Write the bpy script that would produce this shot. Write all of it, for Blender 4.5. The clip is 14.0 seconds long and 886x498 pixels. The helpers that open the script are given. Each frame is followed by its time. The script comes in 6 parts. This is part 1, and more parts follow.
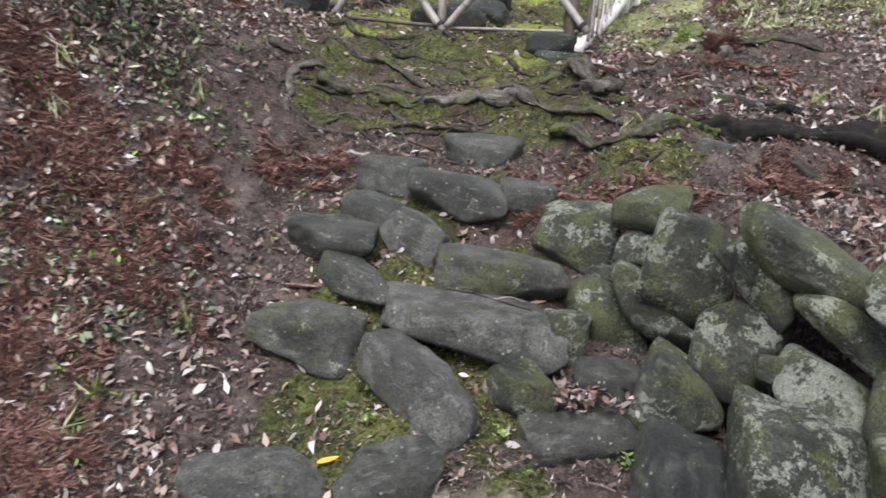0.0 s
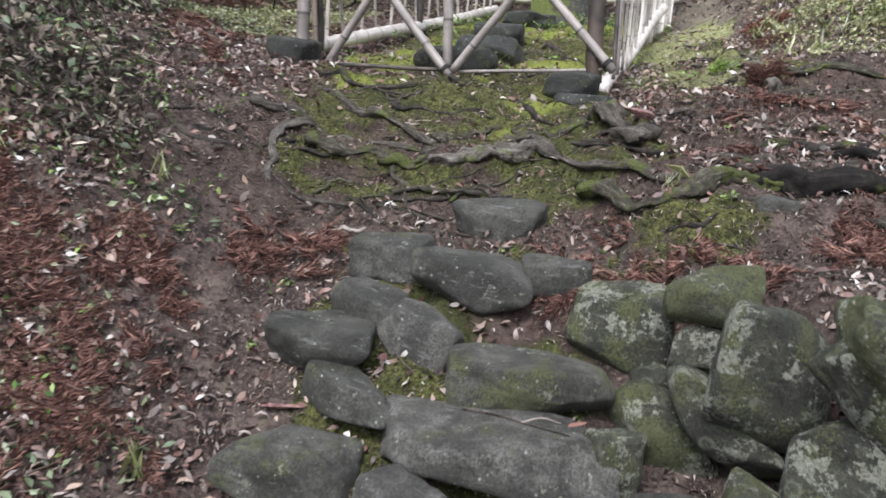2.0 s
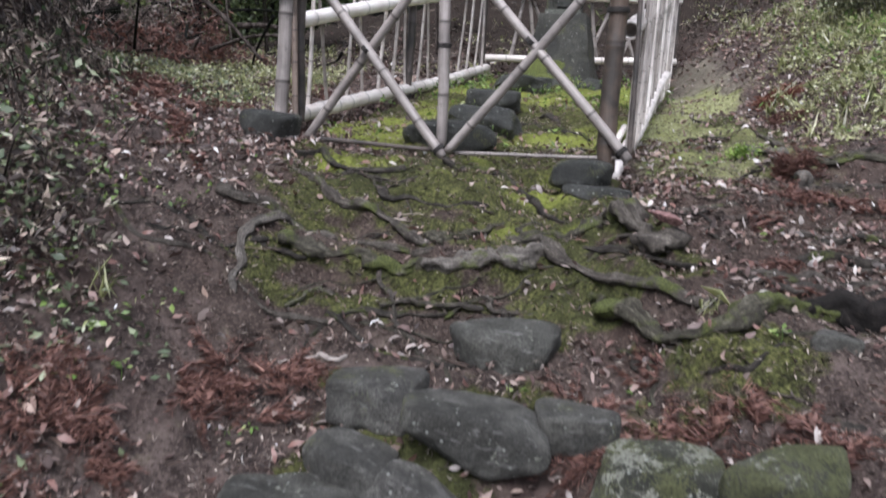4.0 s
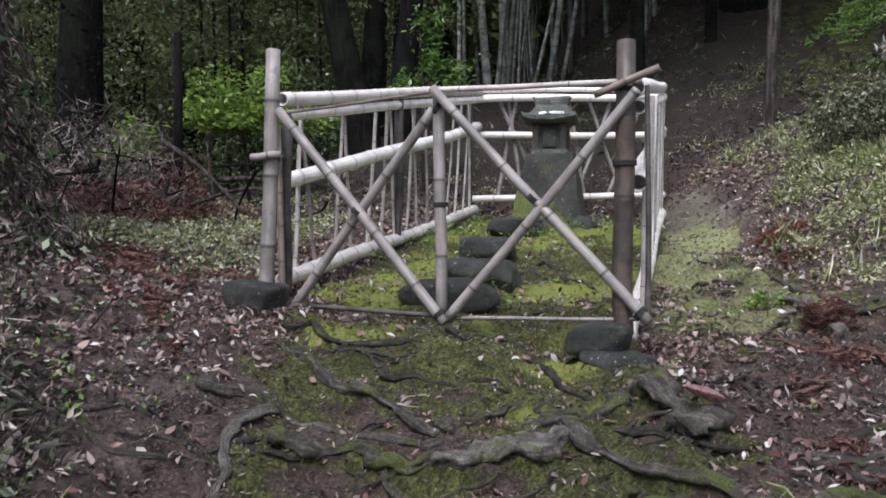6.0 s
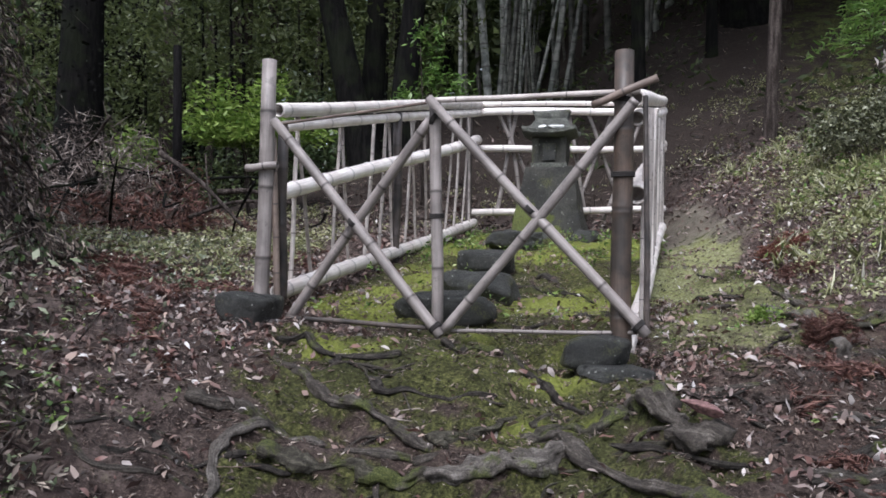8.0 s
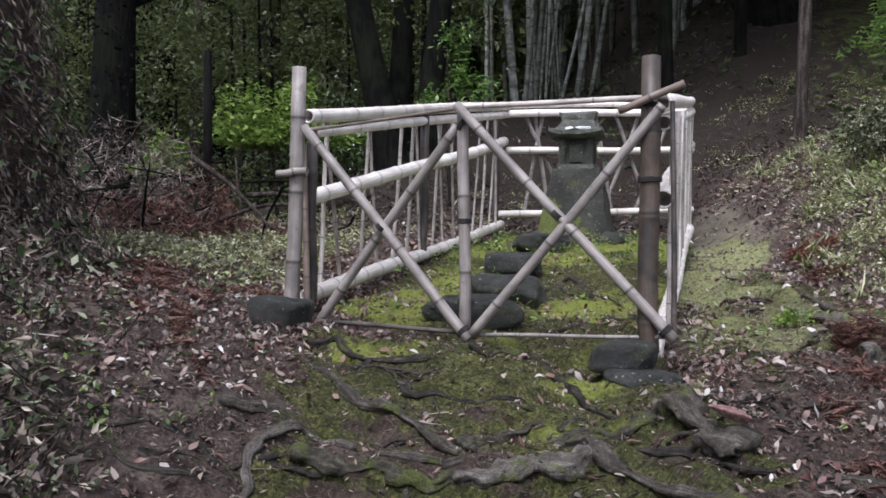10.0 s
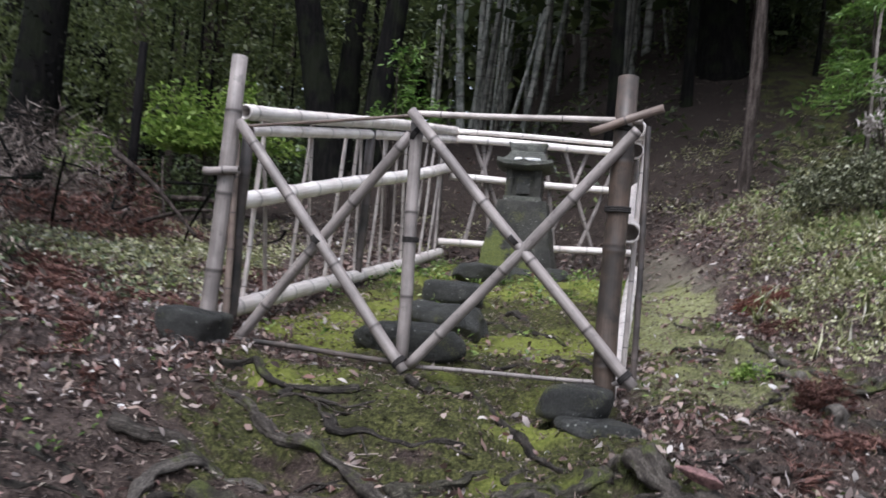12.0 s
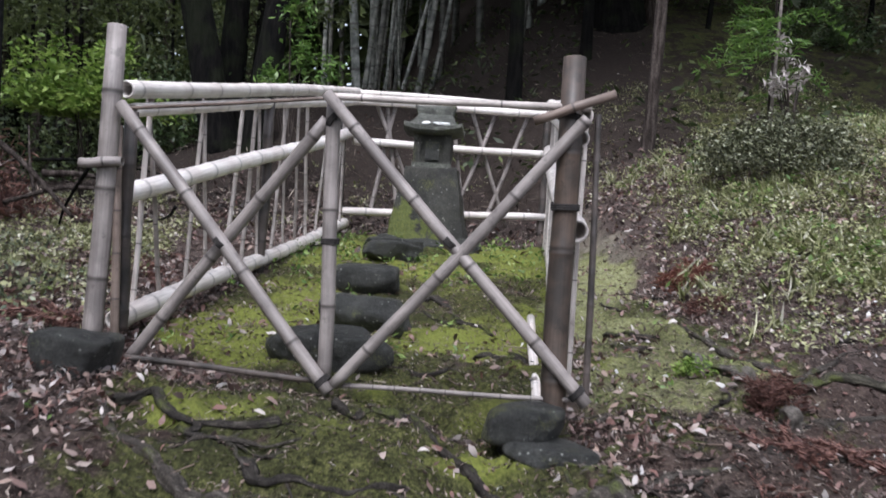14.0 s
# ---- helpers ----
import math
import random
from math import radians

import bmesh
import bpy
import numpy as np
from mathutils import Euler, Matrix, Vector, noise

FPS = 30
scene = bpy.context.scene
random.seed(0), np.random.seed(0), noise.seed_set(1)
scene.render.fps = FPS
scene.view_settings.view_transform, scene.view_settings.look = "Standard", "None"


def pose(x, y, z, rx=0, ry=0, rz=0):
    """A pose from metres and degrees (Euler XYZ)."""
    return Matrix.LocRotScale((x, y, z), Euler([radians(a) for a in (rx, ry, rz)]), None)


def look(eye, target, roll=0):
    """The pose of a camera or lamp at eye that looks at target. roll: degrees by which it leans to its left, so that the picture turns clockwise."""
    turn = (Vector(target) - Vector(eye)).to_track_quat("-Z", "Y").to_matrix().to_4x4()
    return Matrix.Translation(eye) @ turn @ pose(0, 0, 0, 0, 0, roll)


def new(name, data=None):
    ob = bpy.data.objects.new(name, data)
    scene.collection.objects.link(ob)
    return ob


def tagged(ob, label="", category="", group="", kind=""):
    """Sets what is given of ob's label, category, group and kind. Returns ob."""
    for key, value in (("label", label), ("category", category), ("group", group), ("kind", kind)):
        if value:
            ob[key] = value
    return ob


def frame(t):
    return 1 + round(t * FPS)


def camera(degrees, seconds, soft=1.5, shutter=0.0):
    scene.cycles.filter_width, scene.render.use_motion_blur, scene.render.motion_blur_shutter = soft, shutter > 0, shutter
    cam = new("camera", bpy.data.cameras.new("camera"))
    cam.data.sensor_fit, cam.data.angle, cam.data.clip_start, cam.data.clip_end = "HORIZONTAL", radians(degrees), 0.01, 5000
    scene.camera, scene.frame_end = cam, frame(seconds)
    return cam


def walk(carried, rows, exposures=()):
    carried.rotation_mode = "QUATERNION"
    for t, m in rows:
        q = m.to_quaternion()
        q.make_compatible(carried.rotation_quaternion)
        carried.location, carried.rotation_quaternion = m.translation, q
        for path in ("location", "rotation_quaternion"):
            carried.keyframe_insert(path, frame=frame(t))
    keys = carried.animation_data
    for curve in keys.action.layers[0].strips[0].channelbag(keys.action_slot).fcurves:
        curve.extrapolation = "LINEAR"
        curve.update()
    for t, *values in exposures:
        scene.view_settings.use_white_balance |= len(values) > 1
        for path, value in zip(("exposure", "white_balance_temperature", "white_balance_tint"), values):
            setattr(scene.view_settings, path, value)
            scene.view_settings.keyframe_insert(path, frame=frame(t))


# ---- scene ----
cam = camera(57.0, 14.0, soft=1.6, shutter=0.6)
PATH = [
    (0, (0.198, 0.146, 1.450), (0.163, 2.079, 0.934), 4.67),
    (0.5, (0.187, 0.284, 1.440), (0.224, 2.218, 0.933), 5.19),
    (1, (0.260, 0.556, 1.464), (0.211, 2.489, 0.955), 2.87),
    (1.5, (0.270, 0.691, 1.508), (0.129, 2.631, 1.042), 1.54),
    (2, (0.210, 0.819, 1.531), (0.117, 2.766, 1.081), 1.88),
    (2.2, (0.165, 0.893, 1.537), (0.111, 2.841, 1.086), 2.67),
    (4.3, (0.080, 1.478, 1.780), (0.036, 3.455, 1.482), 3.45),
    (4.5, (0.050, 1.539, 1.810), (0.027, 3.525, 1.574), 4.74),
    (5, (-0.005, 1.627, 1.859), (0.012, 3.619, 1.688), 4.58),
    (5.5, (-0.023, 1.702, 1.890), (-0.018, 3.700, 1.785), 2.06),
    (6, (0.003, 1.754, 1.901), (-0.015, 3.753, 1.853), 0.60),
    (6.5, (0.020, 1.790, 1.893), (-0.002, 3.790, 1.886), 0.80),
    (7, (0.031, 1.799, 1.890), (0.012, 3.798, 1.865), 1.14),
    (7.5, (0.031, 1.813, 1.885), (0.020, 3.813, 1.877), 0.88),
    (9.8, (0.020, 1.735, 1.908), (-0.080, 3.733, 1.873), 0.53),
    (10, (0.023, 1.759, 1.912), (-0.064, 3.758, 1.898), 0.68),
    (10.5, (0.027, 1.797, 1.908), (-0.072, 3.794, 1.882), 0.34),
    (11, (0.052, 1.889, 1.903), (-0.004, 3.888, 1.909), 1.19),
    (11.5, (0.055, 1.995, 1.899), (0.032, 3.994, 1.957), 0.05),
    (12, (-0.042, 2.153, 1.869), (0.037, 4.150, 1.938), 5.26),
    (12.5, (-0.212, 2.375, 1.953), (-0.004, 4.364, 1.981), 8.13),
    (13, (-0.235, 2.428, 2.049), (0.089, 4.398, 1.926), 12.55),
    (13.5, (-0.216, 2.449, 2.083), (0.157, 4.412, 1.982), 5.97),
    (14, (-0.169, 2.568, 2.086), (0.180, 4.537, 2.046), 3.71),
]
walk(cam, [(t, look(eye, target, roll)) for t, eye, target, roll in PATH], [(0, 1.54, 6150, 10), (2.2, 1.52, 6150, 10), (4.5, 1.2, 5960, 14), (6, 1.06, 5960, 14), (14, 1.04, 5960, 14)])

# ---- light ----
world = bpy.data.worlds.new("overcast_sky")
scene.world = world
world.use_nodes = True
wn = world.node_tree
sky = wn.nodes.new("ShaderNodeTexSky")
sky.sky_type, sky.sun_disc = "NISHITA", False
sky.sun_elevation, sky.sun_rotation = radians(58), radians(200)
sky.air_density, sky.dust_density, sky.ozone_density = 1.0, 3.0, 1.0
soft_sky = wn.nodes.new("ShaderNodeHueSaturation")      # cloud cover greys the sky
soft_sky.inputs["Saturation"].default_value = 0.38
wn.links.new(sky.outputs[0], soft_sky.inputs["Color"])
wn.links.new(soft_sky.outputs[0], wn.nodes["Background"].inputs[0])
wn.nodes["Background"].inputs[1].default_value = 0.15
sun_data = bpy.data.lights.new("sun", "SUN")
sun_data.energy, sun_data.angle, sun_data.color = 1.2, radians(25), (1.0, 0.98, 0.96)
sun = new("sun", sun_data)
sun.matrix_world = look((0, 0, 20), (0 + 5 * 0.34, 5 * 0.95, 12))


# ---- materials ----
def mat_new(name):
    m = bpy.data.materials.new(name)
    m.use_nodes = True
    return m, m.node_tree, m.node_tree.nodes["Principled BSDF"]


def node(nt, kind, **inputs):
    n = nt.nodes.new(kind)
    for k, v in inputs.items():
        n.inputs[k.replace("_", " ")].default_value = v
    return n


def coords(nt, space="Object"):
    return nt.nodes.new("ShaderNodeTexCoord").outputs[space]


def noise_tex(nt, vec, scale, detail=5.0, rough=0.55):
    n = node(nt, "ShaderNodeTexNoise", Scale=scale, Detail=detail, Roughness=rough)
    nt.links.new(vec, n.inputs["Vector"])
    return n.outputs["Fac"]


def ramp(nt, fac, stops):
    r = nt.nodes.new("ShaderNodeValToRGB")
    el = r.color_ramp.elements
    while len(el) < len(stops):
        el.new(0.5)
    for e, (p, c) in zip(el, stops):
        e.position, e.color = p, (*c, 1) if len(c) == 3 else c
    nt.links.new(fac, r.inputs["Fac"])
    return r.outputs["Color"]


def mix(nt, fac, a, b):
    m = nt.nodes.new("ShaderNodeMix")
    m.data_type = "RGBA"
    for sock, v in ((m.inputs["Factor"], fac), (m.inputs["A"], a), (m.inputs["B"], b)):
        if isinstance(v, (int, float)):
            sock.default_value = v
        elif isinstance(v, tuple):
            sock.default_value = (*v, 1)
        else:
            nt.links.new(v, sock)
    return m.outputs["Result"]


def maths(nt, op, a, b=0.5):
    m = nt.nodes.new("ShaderNodeMath")
    m.operation = op
    m.use_clamp = op in ("MULTIPLY_ADD", "MULTIPLY", "ADD")
    for sock, v in zip(m.inputs, (a, b)):
        if isinstance(v, (int, float)):
            sock.default_value = v
        else:
            nt.links.new(v, sock)
    return m.outputs[0]


def band(nt, fac, lo, hi):
    m = nt.nodes.new("ShaderNodeMapRange")
    m.interpolation_type = "SMOOTHSTEP"
    m.inputs["From Min"].default_value, m.inputs["From Max"].default_value = lo, hi
    nt.links.new(fac, m.inputs["Value"])
    return m.outputs[0]


def bump(nt, bsdf, height, strength=0.5, dist=0.01):
    b = node(nt, "ShaderNodeBump", Strength=strength, Distance=dist)
    nt.links.new(height, b.inputs["Height"])
    nt.links.new(b.outputs[0], bsdf.inputs["Normal"])


def shifted(nt, vec, amount=40.0):
    """Each object its own patch of the pattern."""
    info = nt.nodes.new("ShaderNodeObjectInfo")
    v = nt.nodes.new("ShaderNodeVectorMath")
    v.operation = "ADD"
    nt.links.new(vec, v.inputs[0])
    nt.links.new(maths_free(nt, info.outputs["Random"], amount), v.inputs[1])
    return v.outputs[0], info.outputs["Random"]


def maths_free(nt, a, b):
    m = nt.nodes.new("ShaderNodeMath")
    m.operation = "MULTIPLY"
    nt.links.new(a, m.inputs[0])
    m.inputs[1].default_value = b
    return m.outputs[0]


def maths_sum(nt, a, b):
    m = nt.nodes.new("ShaderNodeMath")
    nt.links.new(a, m.inputs[0])
    nt.links.new(b, m.inputs[1])
    return m.outputs[0]


def times(nt, a, b):
    t = nt.nodes.new("ShaderNodeMix")
    t.data_type, t.blend_type = "RGBA", "MULTIPLY"
    t.inputs["Factor"].default_value = 1.0
    nt.links.new(a, t.inputs["A"])
    nt.links.new(b, t.inputs["B"])
    return t.outputs["Result"]


def rock_material(name, dark, light, lichen, moss, green=0.0, wet=0.62):
    """Fine-grained stone: mottling, grain and pits, with crusts of lichen (0..1 of the surface) and a film of moss."""
    m, nt, b = mat_new(name)
    vec, rnd = shifted(nt, coords(nt))
    big, mid, fine = noise_tex(nt, vec, 4, 6, 0.6), noise_tex(nt, vec, 17, 8, 0.7), noise_tex(nt, vec, 110, 6, 0.75)
    grain = noise_tex(nt, vec, 420, 3, 0.8)
    col = ramp(nt, mid, [(0.40, dark), (0.60, light)])
    col = mix(nt, maths(nt, "MULTIPLY", band(nt, big, 0.48, 0.60), 0.75), col, tuple(0.6 * c for c in dark))
    col = times(nt, col, ramp(nt, fine, [(0.38, (0.50, 0.50, 0.48)), (0.62, (1.48, 1.47, 1.42))]))
    col = times(nt, col, ramp(nt, grain, [(0.35, (0.66, 0.66, 0.65)), (0.65, (1.32, 1.32, 1.30))]))
    col = times(nt, col, ramp(nt, rnd, [(0.0, (0.78, 0.79, 0.74)), (1.0, (1.18, 1.17, 1.16))]))
    # thin scuffs
    st = nt.nodes.new("ShaderNodeMapping")
    st.inputs["Scale"].default_value = (6, 26, 26)
    nt.links.new(vec, st.inputs["Vector"])
    col = mix(nt, maths(nt, "MULTIPLY", band(nt, noise_tex(nt, st.outputs[0], 1.6, 5, 0.7), 0.58, 0.66), 0.45), col, tuple(2.1 * c for c in light))
    # moss
    film = maths_sum(nt, maths_free(nt, noise_tex(nt, vec, 5.0, 5, 0.6), 0.7), maths_free(nt, fine, 0.4))
    lo = 0.66 - 0.28 * moss
    col = mix(nt, maths(nt, "MULTIPLY", band(nt, film, lo, lo + 0.05), 0.75), col,
              ramp(nt, fine, [(0.36, (0.038, 0.044, 0.014)), (0.62, (0.135, 0.145, 0.052))]))
    # crumbly crusts of lichen
    crumbs = noise_tex(nt, vec, 48, 5, 0.75)
    spots = noise_tex(nt, vec, 6.5, 5, 0.65)
    where = maths_sum(nt, maths_free(nt, spots, 0.75), maths_free(nt, crumbs, 0.5))
    lo = 0.80 - 0.30 * lichen
    col = mix(nt, maths(nt, "MULTIPLY", band(nt, where, lo, lo + 0.018), 0.8), col,
              ramp(nt, fine, [(0.36, (0.135, 0.14, 0.108)), (0.62, (0.41, 0.415, 0.35))]))
    if lichen > 0.25:                                                # ragged rings of old lichen
        r = node(nt, "ShaderNodeTexVoronoi", Scale=13.0)
        nt.links.new(vec, r.inputs["Vector"])
        rag = maths_sum(nt, r.outputs["Distance"], maths_free(nt, crumbs, 0.55))
        ring = maths(nt, "MULTIPLY", band(nt, rag, 0.46, 0.50), band(nt, rag, 0.62, 0.55))
        cell = nt.nodes.new("ShaderNodeSeparateColor")
        nt.links.new(r.outputs["Color"], cell.inputs[0])
        ring = maths(nt, "MULTIPLY", ring, band(nt, cell.outputs[0], 0.62, 0.66))
        col = mix(nt, maths(nt, "MULTIPLY", ring, 0.45), col, (0.21, 0.22, 0.165))
    v = node(nt, "ShaderNodeTexVoronoi", Scale=26.0)
    nt.links.new(vec, v.inputs["Vector"])
    dots = maths(nt, "MULTIPLY", band(nt, v.outputs["Distance"], 0.15, 0.11), band(nt, spots, 0.46, 0.56))
    col = mix(nt, maths(nt, "MULTIPLY", dots, 0.7), col, (0.42, 0.44, 0.40))
    if green:
        col = mix(nt, green, col, (0.10, 0.11, 0.055))
    nt.links.new(col, b.inputs["Base Color"])
    nt.links.new(ramp(nt, mid, [(0.4, (wet - 0.1,) * 3), (0.65, (wet + 0.2,) * 3)]), b.inputs["Roughness"])
    h = maths_sum(nt, maths_free(nt, mid, 0.7), maths_free(nt, fine, 0.5))
    bump(nt, b, maths_sum(nt, h, maths_free(nt, grain, 0.25)), 1.0, 0.028)
    return m


ROCK_STEP = rock_material("worn_grey_stone", (0.064, 0.062, 0.059), (0.130, 0.126, 0.122), 0.12, 0.06)
ROCK_FACED = rock_material("mossy_faced_step_stone", (0.060, 0.058, 0.055), (0.122, 0.119, 0.111), 0.20, 0.30)
ROCK_MOSSY = rock_material("mossy_grey_stone", (0.035, 0.036, 0.029), (0.077, 0.077, 0.064), 0.47, 0.34)
ROCK_WALL = rock_material("lichened_wall_stone", (0.033, 0.034, 0.028), (0.086, 0.086, 0.071), 0.42, 0.40, 0.03)
ROCK_CAP = rock_material("olive_mossed_cap_stone", (0.042, 0.043, 0.034), (0.094, 0.094, 0.075), 0.30, 0.54)
ROCK_PALE = rock_material("pale_lichened_stone", (0.055, 0.063, 0.045), (0.14, 0.15, 0.115), 0.66, 0.36)
ROCK_DARK = rock_material("damp_dark_stone", (0.026, 0.027, 0.027), (0.055, 0.057, 0.055), 0.05, 0.10, wet=0.50)
# shrine stone darkened for the trees' shade; the roof has a paler copy
ROCK_SHRINE = rock_material("weathered_shaded_shrine_stone", (0.027, 0.027, 0.024), (0.056, 0.056, 0.049), 0.05, 0.10)
ROCK_ROOF = rock_material("paler_shrine_stone", (0.075, 0.079, 0.071), (0.145, 0.152, 0.137), 0.14, 0.10)


def bamboo_material(name, pale, grey, streak, varied=0.0):
    m, nt, b = mat_new(name)
    vec, rnd = shifted(nt, coords(nt))
    big, fine = noise_tex(nt, vec, 6, 5), noise_tex(nt, vec, 120, 4, 0.7)
    st = nt.nodes.new("ShaderNodeMapping")
    st.inputs["Scale"].default_value = (90, 90, 3)
    nt.links.new(vec, st.inputs["Vector"])
    fibre = noise_tex(nt, st.outputs[0], 1.0, 4, 0.6)
    col = ramp(nt, big, [(0.38, grey), (0.60, pale)])
    col = times(nt, col, ramp(nt, fibre, [(0.35, (0.80, 0.79, 0.78)), (0.65, (1.12, 1.12, 1.11))]))
    col = mix(nt, maths(nt, "MULTIPLY", band(nt, noise_tex(nt, vec, 22, 6, 0.65), 0.56, 0.70), streak), col, tuple(0.42 * c for c in grey))
    # one mask: dark joints, and the shade painted inside cut ends
    a = nt.nodes.new("ShaderNodeAttribute")
    a.attribute_name = "joint_and_shade"
    col = mix(nt, maths(nt, "MULTIPLY", a.outputs["Fac"], 0.5 if pale[0] > 0.6 else 0.95), col, (0.045, 0.038, 0.034))
    tone = ramp(nt, rnd, [(0.0, (0.86 - 0.55 * varied, 0.845 - 0.58 * varied, 0.83 - 0.6 * varied)), (1.0, (1.08 + 0.5 * varied, 1.07 + 0.48 * varied, 1.06 + 0.48 * varied))])
    t = nt.nodes.new("ShaderNodeMix")
    t.data_type, t.blend_type = "RGBA", "MULTIPLY"
    t.inputs["Factor"].default_value = 1.0
    nt.links.new(col, t.inputs["A"])
    nt.links.new(tone, t.inputs["B"])
    nt.links.new(t.outputs["Result"], b.inputs["Base Color"])
    b.inputs["Roughness"].default_value = 0.5
    bump(nt, b, maths(nt, "ADD", maths_free(nt, big, 0.4), maths_free(nt, fine, 0.2)), 0.25, 0.004)
    return m


BAMBOO_PALE = bamboo_material("bleached_bamboo", (0.88, 0.84, 0.81), (0.72, 0.66, 0.63), 0.28)
BAMBOO_GREY = bamboo_material("weathered_grey_bamboo", (0.29, 0.262, 0.25), (0.18, 0.162, 0.155), 0.5)
BAMBOO_DARK = bamboo_material("dark_old_bamboo", (0.098, 0.080, 0.072), (0.036, 0.033, 0.031), 0.6)
BAMBOO_POST = bamboo_material("dark_brown_bamboo_post", (0.125, 0.090, 0.070), (0.042, 0.035, 0.030), 0.6)
BAMBOO_PICKET = bamboo_material("greyed_thin_bamboo", (0.50, 0.46, 0.435), (0.30, 0.27, 0.25), 0.5, 0.35)
BAMBOO_RUST = bamboo_material("rust_brown_bamboo", (0.20, 0.155, 0.13), (0.12, 0.093, 0.078), 0.6)


def plain_material(name, stops, scale, rough, bump_by=0.3, island=False):
    m, nt, b = mat_new(name)
    vec = coords(nt)
    if island:
        fac = nt.nodes.new("ShaderNodeNewGeometry").outputs["Random Per Island"]
    else:
        fac = noise_tex(nt, vec, scale, 6)
    col = ramp(nt, fac, stops)
    if island:
        col = mix(nt, band(nt, noise_tex(nt, vec, scale, 4), 0.5, 0.7), col, tuple(0.5 * c for c in stops[0][1]))
    nt.links.new(col, b.inputs["Base Color"])
    b.inputs["Roughness"].default_value = rough
    if bump_by:
        bump(nt, b, noise_tex(nt, vec, scale * 4, 5, 0.7), bump_by, 0.01)
    return m


def leaf_material(name, stops, rough=0.5, through_light=0.25):
    m, nt, b = mat_new(name)
    fac = nt.nodes.new("ShaderNodeNewGeometry").outputs["Random Per Island"]
    col = ramp(nt, fac, stops)
    nt.links.new(col, b.inputs["Base Color"])
    b.inputs["Roughness"].default_value = rough
    tr = nt.nodes.new("ShaderNodeBsdfTranslucent")
    nt.links.new(col, tr.inputs["Color"])
    mx = nt.nodes.new("ShaderNodeMixShader")
    mx.inputs[0].default_value = through_light
    nt.links.new(b.outputs[0], mx.inputs[1])
    nt.links.new(tr.outputs[0], mx.inputs[2])
    nt.links.new(mx.outputs[0], nt.nodes["Material Output"].inputs["Surface"])
    return m


LITTER = leaf_material("fallen_leaves", [(0.0, (0.037, 0.026, 0.023)), (0.20, (0.098, 0.061, 0.054)), (0.38, (0.183, 0.095, 0.079)), (0.52, (0.140, 0.110, 0.098)), (0.66, (0.244, 0.165, 0.137)),
                                         (0.76, (0.207, 0.183, 0.171)), (0.85, (0.342, 0.244, 0.195)), (0.93, (0.366, 0.323, 0.305)), (0.975, (0.512, 0.470, 0.439)), (1.0, (0.640, 0.640, 0.640))], 0.5, 0.1)
# darker copy of the litter, with the trees' shade in its colour
SHADED_LITTER = leaf_material("shaded_fallen_leaves", [(0.0, (0.012, 0.009, 0.008)), (0.4, (0.042, 0.030, 0.026)), (0.6, (0.105, 0.055, 0.048)), (0.85, (0.13, 0.105, 0.092)), (0.96, (0.28, 0.23, 0.20)), (1.0, (0.50, 0.46, 0.42))], 0.55, 0.05)
IVY = leaf_material("trailing_evergreen_leaves", [(0.0, (0.04, 0.058, 0.028)), (0.5, (0.11, 0.142, 0.078)), (0.85, (0.21, 0.245, 0.14)), (1.0, (0.38, 0.40, 0.29))], 0.35, 0.15)
FRONDS = leaf_material("dead_cedar_fronds", [(0.0, (0.06, 0.032, 0.027)), (0.5, (0.155, 0.074, 0.060)), (1.0, (0.29, 0.155, 0.12))], 0.7, 0.1)
RUST = leaf_material("bright_rust_fronds", [(0.0, (0.10, 0.040, 0.029)), (0.5, (0.24, 0.092, 0.066)), (1.0, (0.40, 0.19, 0.14))], 0.7, 0.15)
YELLOW = leaf_material("yellow_leaf", [(0.0, (0.62, 0.36, 0.04)), (1.0, (0.72, 0.48, 0.08))], 0.45, 0.25)
PINK = plain_material("pink_bark_strip", [(0.38, (0.09, 0.045, 0.042)), (0.62, (0.27, 0.15, 0.14))], 60, 0.8, 0.6)
WEEDS = leaf_material("small_weeds", [(0.0, (0.05, 0.10, 0.02)), (0.5, (0.13, 0.22, 0.05)), (0.85, (0.26, 0.36, 0.10)), (1.0, (0.42, 0.46, 0.22))], 0.45, 0.3)
MEADOW = leaf_material("pale_ground_cover", [(0.0, (0.08, 0.09, 0.036)), (0.35, (0.225, 0.24, 0.102)), (0.7, (0.40, 0.41, 0.205)), (0.92, (0.54, 0.535, 0.37)), (1.0, (0.66, 0.64, 0.55))], 0.5, 0.3)
BRIGHT = leaf_material("bright_shrub_leaves", [(0.0, (0.064, 0.120, 0.018)), (0.5, (0.168, 0.264, 0.048)), (1.0, (0.320, 0.416, 0.112))], 0.45, 0.42)
BOUGH = leaf_material("evergreen_bough_leaves", [(0.0, (0.048, 0.064, 0.023)), (0.6, (0.122, 0.155, 0.052)), (0.93, (0.19, 0.225, 0.09)), (1.0, (0.30, 0.33, 0.21))], 0.45, 0.4)
SHRUB = leaf_material("dark_shrub_leaves", [(0.0, (0.025, 0.05, 0.018)), (0.6, (0.07, 0.11, 0.04)), (0.9, (0.14, 0.19, 0.09)), (1.0, (0.32, 0.37, 0.27))], 0.35, 0.2)
DOME = leaf_material("dusty_shrub_leaves", [(0.0, (0.024, 0.027, 0.012)), (0.5, (0.069, 0.076, 0.036)), (0.8, (0.17, 0.182, 0.098)), (1.0, (0.33, 0.34, 0.25))], 0.6, 0.08)
